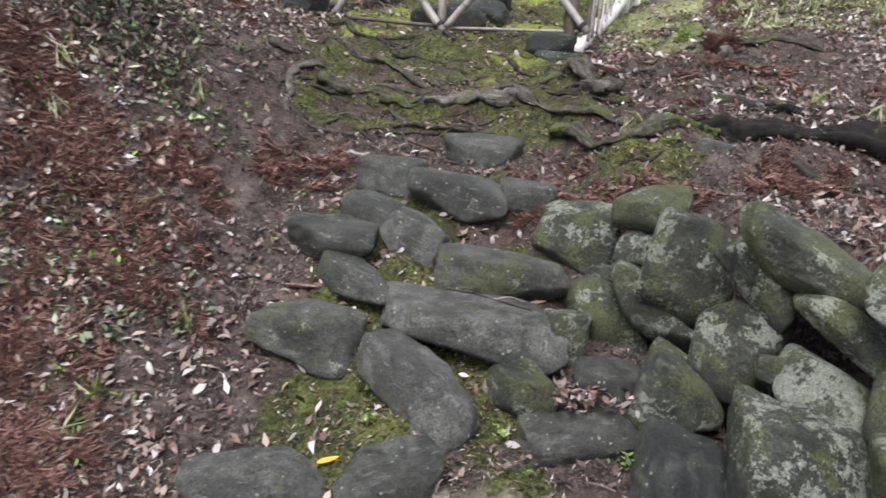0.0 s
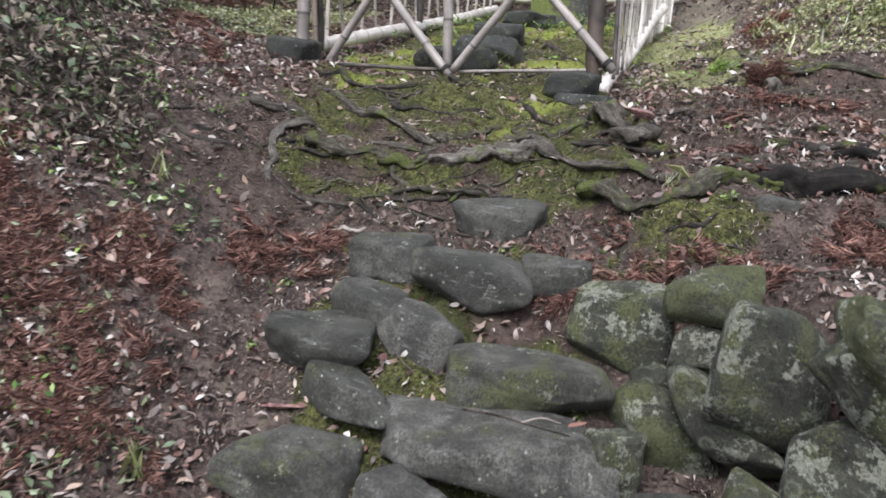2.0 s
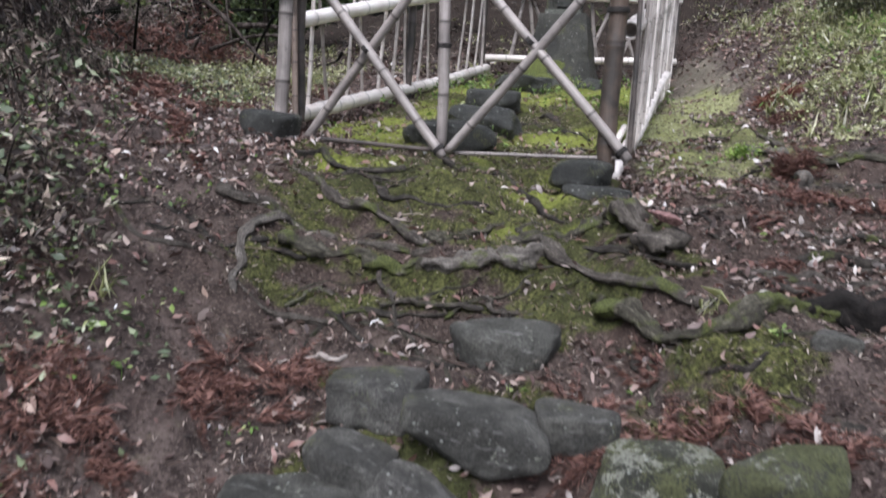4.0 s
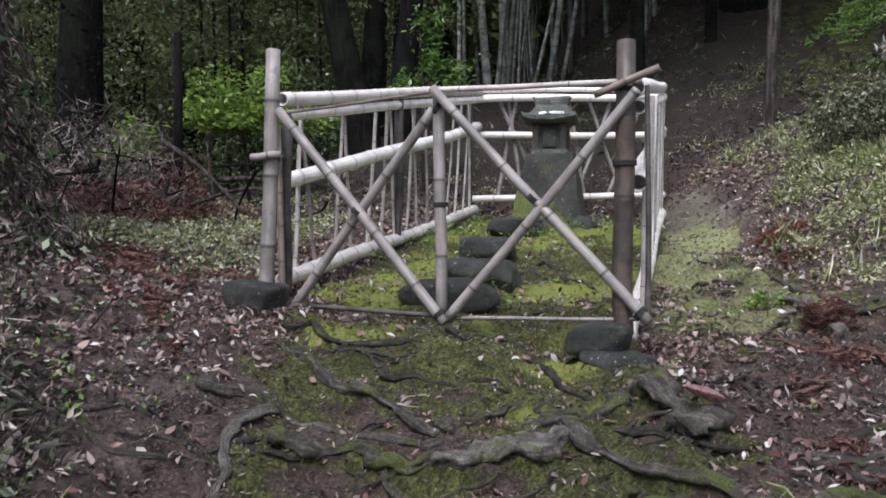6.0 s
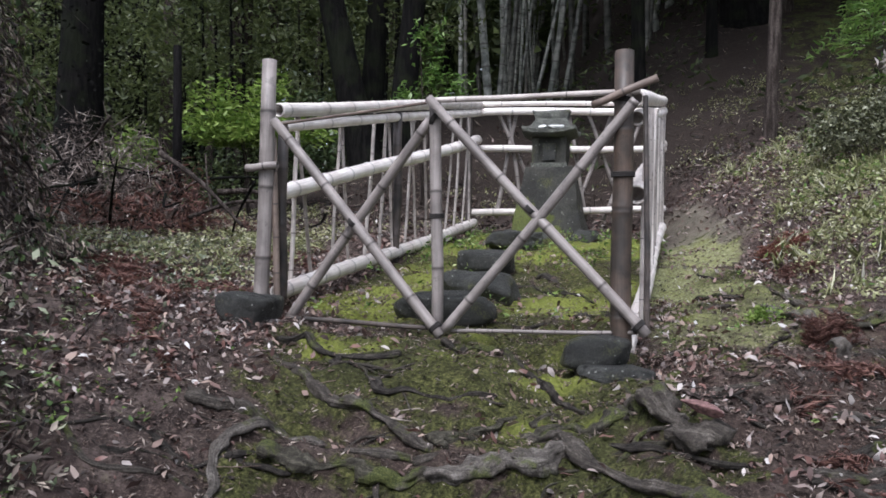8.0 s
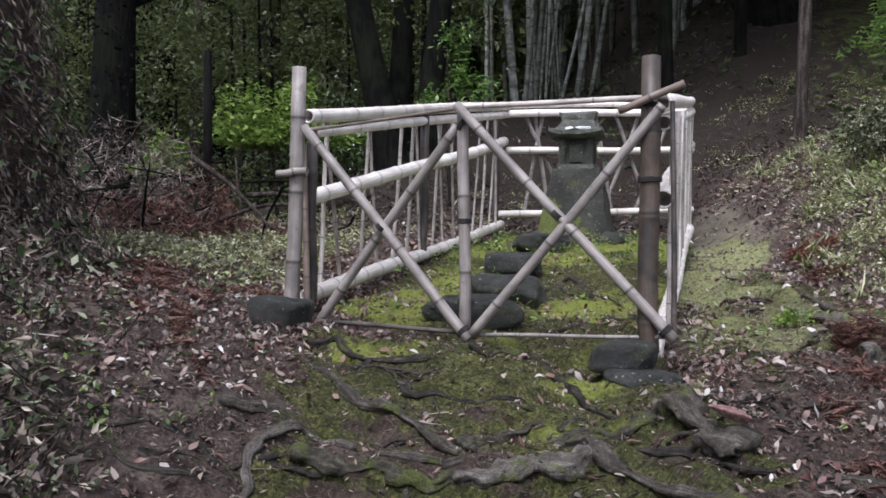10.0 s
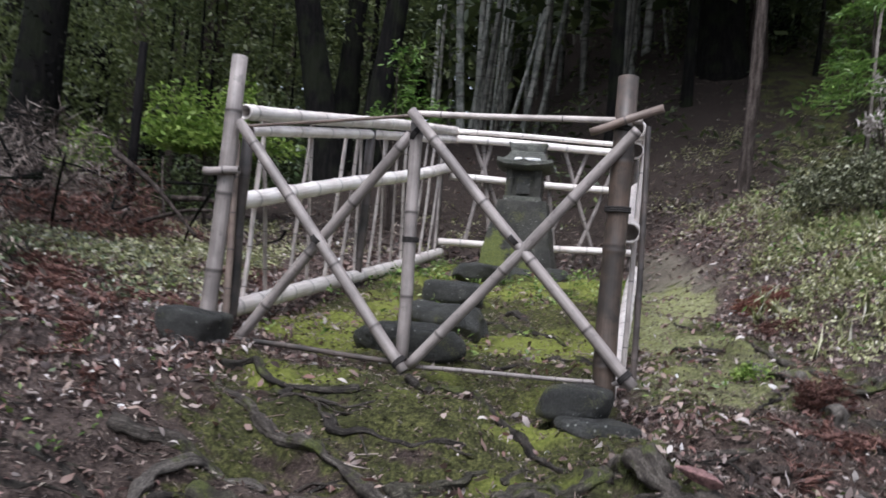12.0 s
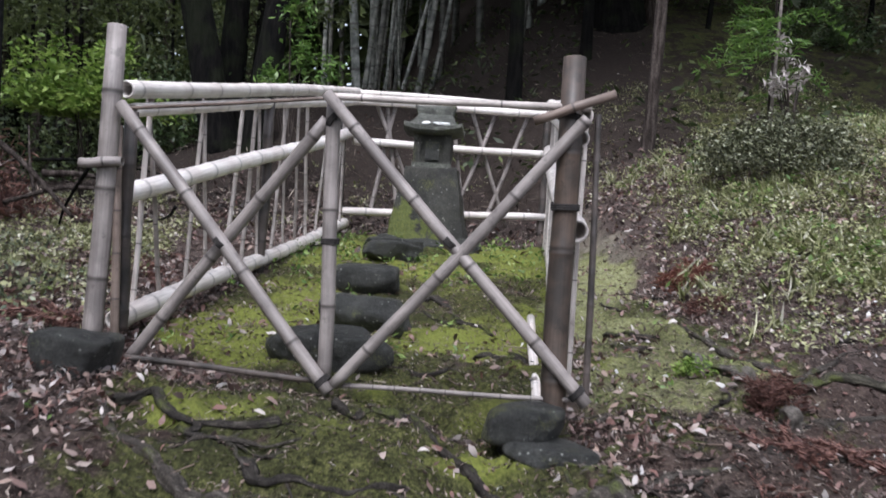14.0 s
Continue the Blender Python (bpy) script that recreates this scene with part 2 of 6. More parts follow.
YOUNG = leaf_material("young_tree_leaves", [(0.0, (0.06, 0.13, 0.025)), (0.6, (0.13, 0.23, 0.05)), (1.0, (0.22, 0.33, 0.09))], 0.4, 0.35)
CANOPY = leaf_material("dark_canopy_leaves", [(0.0, (0.024, 0.038, 0.015)), (0.6, (0.068, 0.094, 0.032)), (1.0, (0.15, 0.185, 0.07))], 0.45, 0.3)
VINE = leaf_material("dry_vines", [(0.0, (0.034, 0.027, 0.023)), (0.45, (0.125, 0.096, 0.082)), (0.85, (0.29, 0.235, 0.205)), (1.0, (0.52, 0.46, 0.42))], 0.8, 0.05)
VINE_DARK = leaf_material("old_dark_vines", [(0.0, (0.022, 0.018, 0.016)), (0.45, (0.092, 0.070, 0.059)), (0.8, (0.24, 0.188, 0.152)), (1.0, (0.50, 0.43, 0.35))], 0.7, 0.05)
SILVER = leaf_material("withered_white_leaves", [(0.0, (0.30, 0.27, 0.25)), (1.0, (0.66, 0.60, 0.58))], 0.6, 0.2)


def bark_material(name, deep, face, moss=0.0):
    m, nt, b = mat_new(name)
    st = nt.nodes.new("ShaderNodeMapping")
    st.inputs["Scale"].default_value = (1, 1, 0.16)
    nt.links.new(shifted(nt, coords(nt))[0], st.inputs["Vector"])
    fis, fine = noise_tex(nt, st.outputs[0], 22, 6, 0.65), noise_tex(nt, coords(nt), 60, 5, 0.7)
    col = ramp(nt, fis, [(0.42, deep), (0.60, face)])
    col = times(nt, col, ramp(nt, fine, [(0.36, (0.6, 0.6, 0.6)), (0.64, (1.4, 1.4, 1.4))]))
    if moss:
        col = mix(nt, maths(nt, "MULTIPLY", band(nt, noise_tex(nt, coords(nt), 2.2, 5, 0.6), 0.48, 0.60), moss), col, (0.022, 0.030, 0.012))
    nt.links.new(col, b.inputs["Base Color"])
    b.inputs["Roughness"].default_value = 0.95
    b.inputs["Specular IOR Level"].default_value = 0.12
    bump(nt, b, maths_sum(nt, fis, maths_free(nt, fine, 0.3)), 1.0, 0.04)
    return m


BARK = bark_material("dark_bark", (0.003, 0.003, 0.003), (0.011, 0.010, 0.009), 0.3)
BARK_PALE = bark_material("brown_bark", (0.028, 0.022, 0.019), (0.085, 0.070, 0.062))
CULM = bamboo_material("living_bamboo", (0.25, 0.262, 0.24), (0.075, 0.085, 0.075), 0.6, 0.95)


def root_material(name, deep, face, pale, moss):
    m, nt, b = mat_new(name)
    vec = shifted(nt, coords(nt))[0]
    a = nt.nodes.new("ShaderNodeAttribute")
    a.attribute_name = "along"
    fibre = noise_tex(nt, a.outputs["Vector"], 1.0, 7, 0.7)
    mid, fine, patch = maths_sum(nt, maths_free(nt, noise_tex(nt, vec, 24, 7, 0.7), 0.45), maths_free(nt, fibre, 0.55)), noise_tex(nt, vec, 140, 5, 0.75), noise_tex(nt, vec, 5, 5, 0.6)
    col = ramp(nt, mid, [(0.38, deep), (0.52, face), (0.64, pale)])
    col = times(nt, col, ramp(nt, fine, [(0.36, (0.55, 0.55, 0.55)), (0.64, (1.4, 1.4, 1.38))]))
    lo = 0.62 - 0.25 * moss
    col = mix(nt, maths(nt, "MULTIPLY", band(nt, patch, lo, lo + 0.08), 0.8), col, ramp(nt, fine, [(0.36, (0.025, 0.034, 0.010)), (0.62, (0.12, 0.14, 0.035))]))
    nt.links.new(col, b.inputs["Base Color"])
    b.inputs["Roughness"].default_value = 0.85
    b.inputs["Specular IOR Level"].default_value = 0.25
    bump(nt, b, maths_sum(nt, maths_free(nt, mid, 1.6), maths_free(nt, fine, 0.4)), 1.0, 0.018)
    return m


ROOT = root_material("worn_root_bark", (0.024, 0.020, 0.017), (0.072, 0.062, 0.053), (0.185, 0.167, 0.144), 0.28)
ROOT_MOSS = root_material("mossy_root_bark", (0.020, 0.017, 0.013), (0.056, 0.051, 0.038), (0.16, 0.148, 0.115), 0.42)
ROOT_DARK = root_material("damp_root_bark", (0.012, 0.010, 0.009), (0.038, 0.033, 0.028), (0.10, 0.088, 0.076), 0.28)
ROOT_PALE = root_material("bleached_root_wood", (0.038, 0.033, 0.029), (0.115, 0.102, 0.090), (0.27, 0.248, 0.225), 0.22)
DEBRIS = leaf_material("needles_and_bark_bits", [(0.0, (0.018, 0.013, 0.011)), (0.45, (0.075, 0.054, 0.045)), (0.75, (0.17, 0.12, 0.095)), (1.0, (0.40, 0.35, 0.30))], 0.6, 0.05)
TIE = plain_material("black_twine", [(0.3, (0.012, 0.011, 0.010)), (0.7, (0.035, 0.030, 0.028))], 60, 0.9, 0.5)
TWIG = plain_material("grey_twig_bark", [(0.3, (0.11, 0.09, 0.08)), (0.7, (0.34, 0.30, 0.27))], 20, 0.8, 0.4)
BLACK_POST = bark_material("charred_post", (0.003, 0.003, 0.003), (0.010, 0.009, 0.009))
WHITE = plain_material("white_paper_scrap", [(0.3, (0.62, 0.64, 0.62)), (0.7, (0.78, 0.78, 0.76))], 20, 0.7, 0.0)


def ground_material():
    m, nt, b = mat_new("forest_floor")
    vec = coords(nt)
    big, mid, fine = noise_tex(nt, vec, 1.3, 6), noise_tex(nt, vec, 9, 8, 0.65), noise_tex(nt, vec, 70, 6, 0.75)
    tiny = noise_tex(nt, vec, 230, 4, 0.8)
    soil = ramp(nt, mid, [(0.36, (0.018, 0.013, 0.012)), (0.5, (0.064, 0.048, 0.042)), (0.64, (0.14, 0.108, 0.096))])
    soil = mix(nt, band(nt, fine, 0.52, 0.62), soil, (0.15, 0.115, 0.102))
    soil = mix(nt, maths(nt, "MULTIPLY", band(nt, fine, 0.48, 0.36), 0.8), soil, (0.022, 0.016, 0.014))
    soil = mix(nt, band(nt, tiny, 0.60, 0.68), soil, (0.25, 0.20, 0.18))
    soil = mix(nt, maths(nt, "MULTIPLY", band(nt, big, 0.45, 0.62), 0.5), soil, (0.070, 0.046, 0.040))

    def attr(name):
        a = nt.nodes.new("ShaderNodeAttribute")
        a.attribute_name = name
        return a.outputs["Fac"]
    # bare trodden earth
    soil = mix(nt, maths(nt, "MULTIPLY", attr("bare"), 0.8), soil,
               ramp(nt, fine, [(0.3, (0.24, 0.225, 0.165)), (0.7, (0.44, 0.415, 0.315))]))
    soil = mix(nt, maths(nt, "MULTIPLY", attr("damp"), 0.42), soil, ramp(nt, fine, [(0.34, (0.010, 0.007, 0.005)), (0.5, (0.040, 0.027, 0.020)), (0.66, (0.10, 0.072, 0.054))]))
    # floor of the wood: rotted leaves with tree shade put into the colour
    soil = mix(nt, maths(nt, "MULTIPLY", attr("mould_shade"), 0.9), soil, ramp(nt, fine, [(0.34, (0.008, 0.006, 0.005)), (0.5, (0.022, 0.016, 0.013)), (0.68, (0.055, 0.042, 0.034))]))
    patch = maths_free(nt, mid, 0.6)
    patch = maths_sum(nt, patch, attr("moss"))
    patch = maths_sum(nt, patch, maths_free(nt, noise_tex(nt, vec, 3.6, 6, 0.65), 1.3))
    mossy = ramp(nt, fine, [(0.36, (0.012, 0.013, 0.006)), (0.5, (0.060, 0.064, 0.022)), (0.66, (0.165, 0.165, 0.060))])
    mossy = mix(nt, band(nt, big, 0.44, 0.66), mossy, ramp(nt, fine, [(0.34, (0.014, 0.016, 0.007)), (0.66, (0.085, 0.090, 0.034))]))
    mossy = times(nt, mossy, ramp(nt, noise_tex(nt, vec, 21, 6, 0.7), [(0.36, (0.45, 0.45, 0.45)), (0.62, (1.25, 1.25, 1.2))]))
    bright = maths_sum(nt, attr("moss"), maths_free(nt, noise_tex(nt, vec, 2.3, 4, 0.6), 0.8))
    mossy = mix(nt, maths(nt, "MULTIPLY", band(nt, bright, 1.07, 1.33), 0.78), mossy, ramp(nt, fine, [(0.3, (0.105, 0.135, 0.022)), (0.7, (0.30, 0.325, 0.075))]))
    col = mix(nt, band(nt, patch, 1.27, 1.42), soil, mossy)
    # short pale moss on the lane, thin in places
    short = ramp(nt, fine, [(0.32, (0.120, 0.126, 0.056)), (0.5, (0.26, 0.270, 0.128)), (0.68, (0.45, 0.455, 0.28))])
    short = mix(nt, maths(nt, "MULTIPLY", band(nt, mid, 0.48, 0.62), 0.55), short, ramp(nt, fine, [(0.34, (0.11, 0.118, 0.040)), (0.66, (0.31, 0.32, 0.115))]))
    thin = maths_sum(nt, attr("lawn"), maths_sum(nt, maths_free(nt, mid, 1.2), maths_free(nt, noise_tex(nt, vec, 26, 5, 0.7), 0.9)))
    col = mix(nt, maths(nt, "MULTIPLY", band(nt, thin, 1.15, 1.95), 0.92), col, short)
    nt.links.new(col, b.inputs["Base Color"])
    b.inputs["Roughness"].default_value = 0.95
    b.inputs["Specular IOR Level"].default_value = 0.2
    h = maths_sum(nt, maths_free(nt, mid, 0.6), maths_free(nt, fine, 0.5))
    bump(nt, b, maths_sum(nt, h, maths_free(nt, tiny, 0.25)), 1.0, 0.025)
    return m


GROUND = ground_material()


# ---- small tools ----
def lattice(ix, iy, iz, seed):
    h = (ix.astype(np.int64) * 374761393 + iy.astype(np.int64) * 668265263 + iz.astype(np.int64) * 2147483647 + seed * 974711) & 0xFFFFFFFF
    h = ((h ^ (h >> 13)) * 1274126177) & 0xFFFFFFFF
    return ((h ^ (h >> 16)) & 0xFFFF) / 65535.0


def vnoise(p, seed=0):
    """Smooth noise in -1..1 at an n x 3 array of places."""
    i = np.floor(p).astype(np.int64)
    f = p - i
    f = f * f * (3 - 2 * f)
    out = 0
    for dx in (0, 1):
        for dy in (0, 1):
            for dz in (0, 1):
                w = (f[:, 0] if dx else 1 - f[:, 0]) * (f[:, 1] if dy else 1 - f[:, 1]) * (f[:, 2] if dz else 1 - f[:, 2])
                out = out + w * lattice(i[:, 0] + dx, i[:, 1] + dy, i[:, 2] + dz, seed)
    return out * 2 - 1


def fbm(p, seed=0, octaves=4, gain=0.5):
    total, amp = 0, 1.0
    for k in range(octaves):
        total = total + amp * vnoise(p * 2.0 ** k, seed + 17 * k)
        amp *= gain
    return total


def smooth(a, b, v):
    u = np.clip((v - a) / (b - a), 0, 1)
    return u * u * (3 - 2 * u)


def mesh_of(name, verts, faces, material, shade=True):
    me = bpy.data.meshes.new(name)
    verts = np.asarray(verts, dtype=np.float32)
    if isinstance(faces, np.ndarray):
        n, k = faces.shape
        me.vertices.add(len(verts))
        me.vertices.foreach_set("co", verts.ravel())
        me.loops.add(n * k)
        me.loops.foreach_set("vertex_index", faces.astype(np.int32).ravel())
        me.polygons.add(n)
        me.polygons.foreach_set("loop_start", np.arange(0, n * k, k, dtype=np.int32))
        me.update(calc_edges=True)
    else:
        me.from_pydata([tuple(v) for v in verts.tolist()], [], faces)
    me.materials.append(material)
    if shade:
        me.polygons.foreach_set("use_smooth", np.ones(len(me.polygons), dtype=bool))
    me.update()
    return me


def part(name, me, parent, label="", place=None):
    ob = new(name, me)
    ob.parent = parent
    if place is not None:
        ob.matrix_basis = place
    if label:
        ob["label"] = label
    return ob


def empty_thing(name, at, label, category, group="", kind=""):
    ob = new(name)
    ob.location = at
    return tagged(ob, label, category, group, kind)


def spline(pts, n):
    pts = np.asarray(pts, float)
    ext = np.vstack([2 * pts[0] - pts[1], pts, 2 * pts[-1] - pts[-2]])
    out = []
    for i in range(1, len(ext) - 2):
        for t in np.linspace(0, 1, n, endpoint=False):
            a, b, c, d = ext[i - 1], ext[i], ext[i + 1], ext[i + 2]
            out.append(0.5 * (2 * b + (c - a) * t + (2 * a - 5 * b + 4 * c - d) * t * t + (3 * b - a - 3 * c + d) * t ** 3))
    out.append(pts[-1])
    return np.array(out)


# ---- where the roots and sticks run ----
BLACK_ROOT = root_material("black_wet_root", (0.003, 0.002, 0.002), (0.010, 0.008, 0.007), (0.030, 0.024, 0.021), 0.0)
ROOTS = []


def root(radius, plan, material=ROOT, label="gnarled tree root worn smooth on the path", lift=0.05, group="exposed tree roots", name="tree_root", taper=0.55, gnarl=0.42, squash=0.74, hold=1.0):
    """Notes a root: its plan, and how far the soil banks up behind it (hold)."""
    seed = len(ROOTS) + 1
    p = spline(plan, 11)
    u = np.linspace(0, 1, len(p))
    wander = np.stack([np.sin(u * 17 + seed), np.cos(u * 13 + seed)], 1) + 0.8 * np.stack([vnoise(np.stack([u * 9, u * 0 + seed, u * 0], 1), 5), vnoise(np.stack([u * 9, u * 0 + seed, u * 0], 1), 6)], 1)
    p = p + 0.012 * wander
    r = 0.95 * radius * (1 - (1 - taper) * u) * (1 + 0.18 * np.sin(u * 11 + seed) + 0.22 * vnoise(np.stack([u * 7, u * 0, u * 0 + seed], 1), 8))
    r[0] *= 0.6
    r[-1] *= 0.35
    ROOTS.append((seed, p, r, material, label, lift, group, name, gnarl, squash, hold if name == "tree_root" else 0.0))


root(0.028, [(-0.45, 4.85), (-0.55, 4.88), (-0.62, 4.85), (-0.68, 4.78), (-0.75, 4.67), (-0.77, 4.54), (-0.76, 4.42), (-0.71, 4.31)], ROOT_PALE, "bent pale root arching off the bank", 0.88, taper=0.5, hold=0.5)
root(0.033, [(-0.95, 4.80), (-0.81, 4.82), (-0.74, 4.84), (-0.65, 4.87), (-0.54, 4.87)], ROOT, "brown root running into a paler one", 0.48, taper=0.9)
root(0.033, [(-0.79, 5.46), (-0.67, 5.31), (-0.54, 5.15), (-0.41, 5.03), (-0.28, 4.96), (-0.14, 4.85), (-0.05, 4.80)], ROOT, "long bare root slanting down the mossy path", 0.73, taper=0.9)
root(0.028, [(-0.76, 5.54), (-0.69, 5.62), (-0.59, 5.58), (-0.49, 5.47), (-0.36, 5.45), (-0.20, 5.43)], ROOT_DARK, "dark root beneath the fence", 0.73, taper=0.5)
root(0.014, [(-0.50, 5.49), (-0.47, 5.38), (-0.45, 5.28)], ROOT_DARK, "short dark side root", 0.68)
root(0.019, [(-0.31, 5.22), (-0.26, 5.14), (-0.14, 5.13), (-0.01, 5.09), (0.10, 5.08), (0.23, 5.05)], ROOT_DARK, "dark root sunk in moss", 0.28)
root(0.020, [(-0.02, 5.52), (0.05, 5.52), (0.14, 5.57), (0.26, 5.55), (0.38, 5.33), (0.47, 5.13), (0.60, 4.98)], ROOT_DARK, "knobbly dark root below the fence", 0.48, taper=0.9, gnarl=0.7)
root(0.015, [(0.33, 4.94), (0.42, 5.00), (0.51, 5.01), (0.58, 4.99)], ROOT_MOSS, "thin mossy root beside a knot", 0.58)
root(0.033, [(0.31, 4.84), (0.39, 4.88), (0.49, 4.92), (0.58, 4.89), (0.64, 4.87), (0.70, 4.91), (0.76, 4.93)], ROOT_MOSS, "mossy root climbing to a knot", 0.53, taper=1.2)
root(0.050, [(0.66, 4.88), (0.72, 4.92), (0.79, 4.87), (0.85, 4.78), (0.90, 4.70), (0.95, 4.64)], ROOT, "thick knotted root with a broken end", 0.73, taper=1.35, gnarl=0.6, hold=1.3)
root(0.034, [(0.33, 4.82), (0.42, 4.85), (0.47, 4.81), (0.50, 4.75), (0.57, 4.67), (0.66, 4.56), (0.76, 4.42), (0.88, 4.27), (1.05, 4.22)], ROOT, "snaking grey-brown root across the path", 0.78, taper=0.75)
root(0.047, [(-0.05, 4.67), (0.07, 4.68), (0.17, 4.70), (0.27, 4.71), (0.35, 4.74), (0.43, 4.79)], ROOT_PALE, "pale bare root forming a step", 0.63, taper=1.15, squash=0.7, gnarl=0.5, hold=1.4)
root(0.047, [(-0.66, 4.72), (-0.50, 4.71), (-0.38, 4.70), (-0.25, 4.69), (-0.13, 4.68), (0.0, 4.67)], ROOT_MOSS, "flat mossy root forming a ledge", 0.33, taper=0.95, squash=0.6, gnarl=0.7, hold=1.4)
root(0.020, [(-0.36, 4.76), (-0.18, 4.76), (-0.08, 4.75), (0.03, 4.75), (0.12, 4.74)], ROOT, "thin pale root along a ledge", 0.58, taper=0.8)
root(0.030, [(-0.05, 4.82), (0.05, 4.86), (0.14, 4.90), (0.22, 4.94), (0.29, 4.98)], ROOT_MOSS, "bark-covered root half sunk in moss", 0.38, gnarl=0.7)
root(0.015, [(-0.19, 4.45), (-0.05, 4.46), (0.09, 4.46), (0.19, 4.47)], ROOT, "thin root above the top step", 0.68, taper=0.8)
root(0.011, [(-0.55, 4.40), (-0.46, 4.47), (-0.38, 4.48)], ROOT_PALE, "thin pale root on trodden earth", 0.78)
root(0.013, [(0.20, 4.52), (0.27, 4.47), (0.33, 4.40)], ROOT, "short root beside the top step", 0.68)
root(0.039, [(0.62, 4.38), (0.70, 4.35), (0.78, 4.26), (0.85, 4.14), (0.91, 4.06), (0.98, 4.03), (1.05, 4.08), (1.16, 4.17), (1.30, 4.20), (1.44, 4.16)], ROOT_MOSS, "mossy root along the edge of the terrace", 0.73, taper=1.1)
root(0.016, [(0.85, 4.15), (0.86, 4.06), (0.85, 3.98)], ROOT_MOSS, "mossy side root hanging down the terrace", 0.78)
root(0.015, [(0.74, 4.24), (0.79, 4.10), (0.77, 3.97)], ROOT_MOSS, "mossy side root hanging down the terrace", 0.68)
root(0.015, [(0.63, 4.52), (0.66, 4.45), (0.69, 4.38)], ROOT_MOSS, "short mossy root beside the path", 0.68)
root(0.060, [(1.34, 4.22), (1.46, 4.19), (1.62, 4.13), (1.80, 4.10), (2.05, 4.06), (2.4, 4.08)], BLACK_ROOT, "thick dark root, damp and bare", 0.55, taper=1.7, gnarl=0.2)
root(0.041, [(1.18, 4.38), (1.34, 4.33), (1.48, 4.36), (1.70, 4.30), (1.95, 4.34)], ROOT_DARK, "dark root above a thicker one", 0.68)
root(0.030, [(0.63, 7.59), (0.74, 7.51), (0.79, 7.20), (0.95, 7.0)], ROOT_DARK, "thin dark root in moss", 0.48)
root(0.028, [(0.75, 6.6), (0.9, 6.45), (0.98, 6.3)], ROOT_DARK, "thin dark root in moss", 0.48)
root(0.022, [(0.45, 7.35), (0.60, 7.28), (0.72, 7.10)], ROOT_DARK, "thin dark root in moss", 0.48)
root(0.022, [(0.20, 6.25), (0.42, 6.18), (0.60, 6.22)], ROOT_DARK, "thin dark root in moss", 0.38)
root(0.034, [(1.97, 6.83), (1.90, 6.32), (1.91, 6.05), (1.97, 5.82)], ROOT)
root(0.028, [(0.75, 5.15), (0.95, 5.10), (1.15, 5.16), (1.4, 5.1)], ROOT)
root(0.030, [(1.5, 4.9), (1.75, 4.8), (2.05, 4.85), (2.4, 4.75)], ROOT)
root(0.028, [(1.2, 3.72), (1.35, 3.62), (1.5, 3.5), (1.62, 3.3)], ROOT_DARK)
root(0.026, [(1.6, 5.5), (1.85, 5.45), (2.15, 5.55), (2.5, 5.5)], ROOT)

for plan, r, kind in (([(1.30, 4.56), (1.58, 4.62), (1.88, 4.52), (2.3, 4.60)], 0.036, ROOT_DARK), ([(1.52, 4.78), (1.8, 4.71), (2.1, 4.79), (2.5, 4.74)], 0.028, ROOT_DARK),
                      ([(1.72, 4.46), (2.0, 4.36), (2.4, 4.40)], 0.042, BLACK_ROOT), ([(1.15, 4.50), (1.32, 4.44), (1.5, 4.47), (1.7, 4.40)], 0.026, ROOT),
                      ([(1.65, 3.92), (1.9, 3.84), (2.2, 3.88), (2.5, 3.78)], 0.034, ROOT_DARK), ([(1.6, 5.12), (1.85, 5.2), (2.15, 5.12)], 0.024, ROOT_DARK)):
    root(r, plan, kind, "dark root winding through dead leaves", 0.5)

# the mesh of thin roots on the trodden slope
small = np.random.RandomState(77)
for k in range(60):
    x, y = small.uniform(-0.85, 1.9), small.uniform(4.15, 5.75)
    head = small.normal(0, 0.35) + (np.pi if small.uniform() < 0.5 else 0)
    plan = [(x, y)]
    for _ in range(small.randint(2, 5)):
        head += small.normal(0, 0.35)
        step = small.uniform(0.12, 0.26)
        plan.append((plan[-1][0] + step * math.cos(head), plan[-1][1] + step * math.sin(head)))
    root(small.uniform(0.006, 0.017), plan, (ROOT_DARK, ROOT_MOSS, ROOT)[k % 3], "thin half-buried root in trodden earth", small.uniform(-0.7, 0.1), hold=0.6)

# sticks
root(0.011, [(-0.50, 4.08), (-0.39, 4.10), (-0.26, 4.10)], TWIG, "pale straight stick on the ground", 0.9, "fallen sticks", "fallen_stick", 0.9)
root(0.013, [(0.92, 4.97), (1.10, 4.89), (1.30, 4.85), (1.47, 4.91)], BARK_PALE, "dark thin stick on the ground", 0.9, "fallen sticks", "fallen_stick", 0.8)
root(0.018, [(1.21, 5.01), (1.32, 4.97), (1.50, 4.93)], BARK_PALE, "dark fallen branch on dead leaves", 0.8, "fallen sticks", "fallen_stick", 0.8)
root(0.012, [(1.91, 5.92), (1.95, 5.87), (2.00, 5.82)], TWIG, "pale sliver of wood on moss", 0.9, "fallen sticks", "fallen_stick", 0.9)
root(0.006, [(0.80, 3.80), (0.98, 3.84), (1.22, 3.83)], BARK_PALE, "thin curved twig over moss", 1.5, "fallen sticks", "fallen_stick", 0.9)

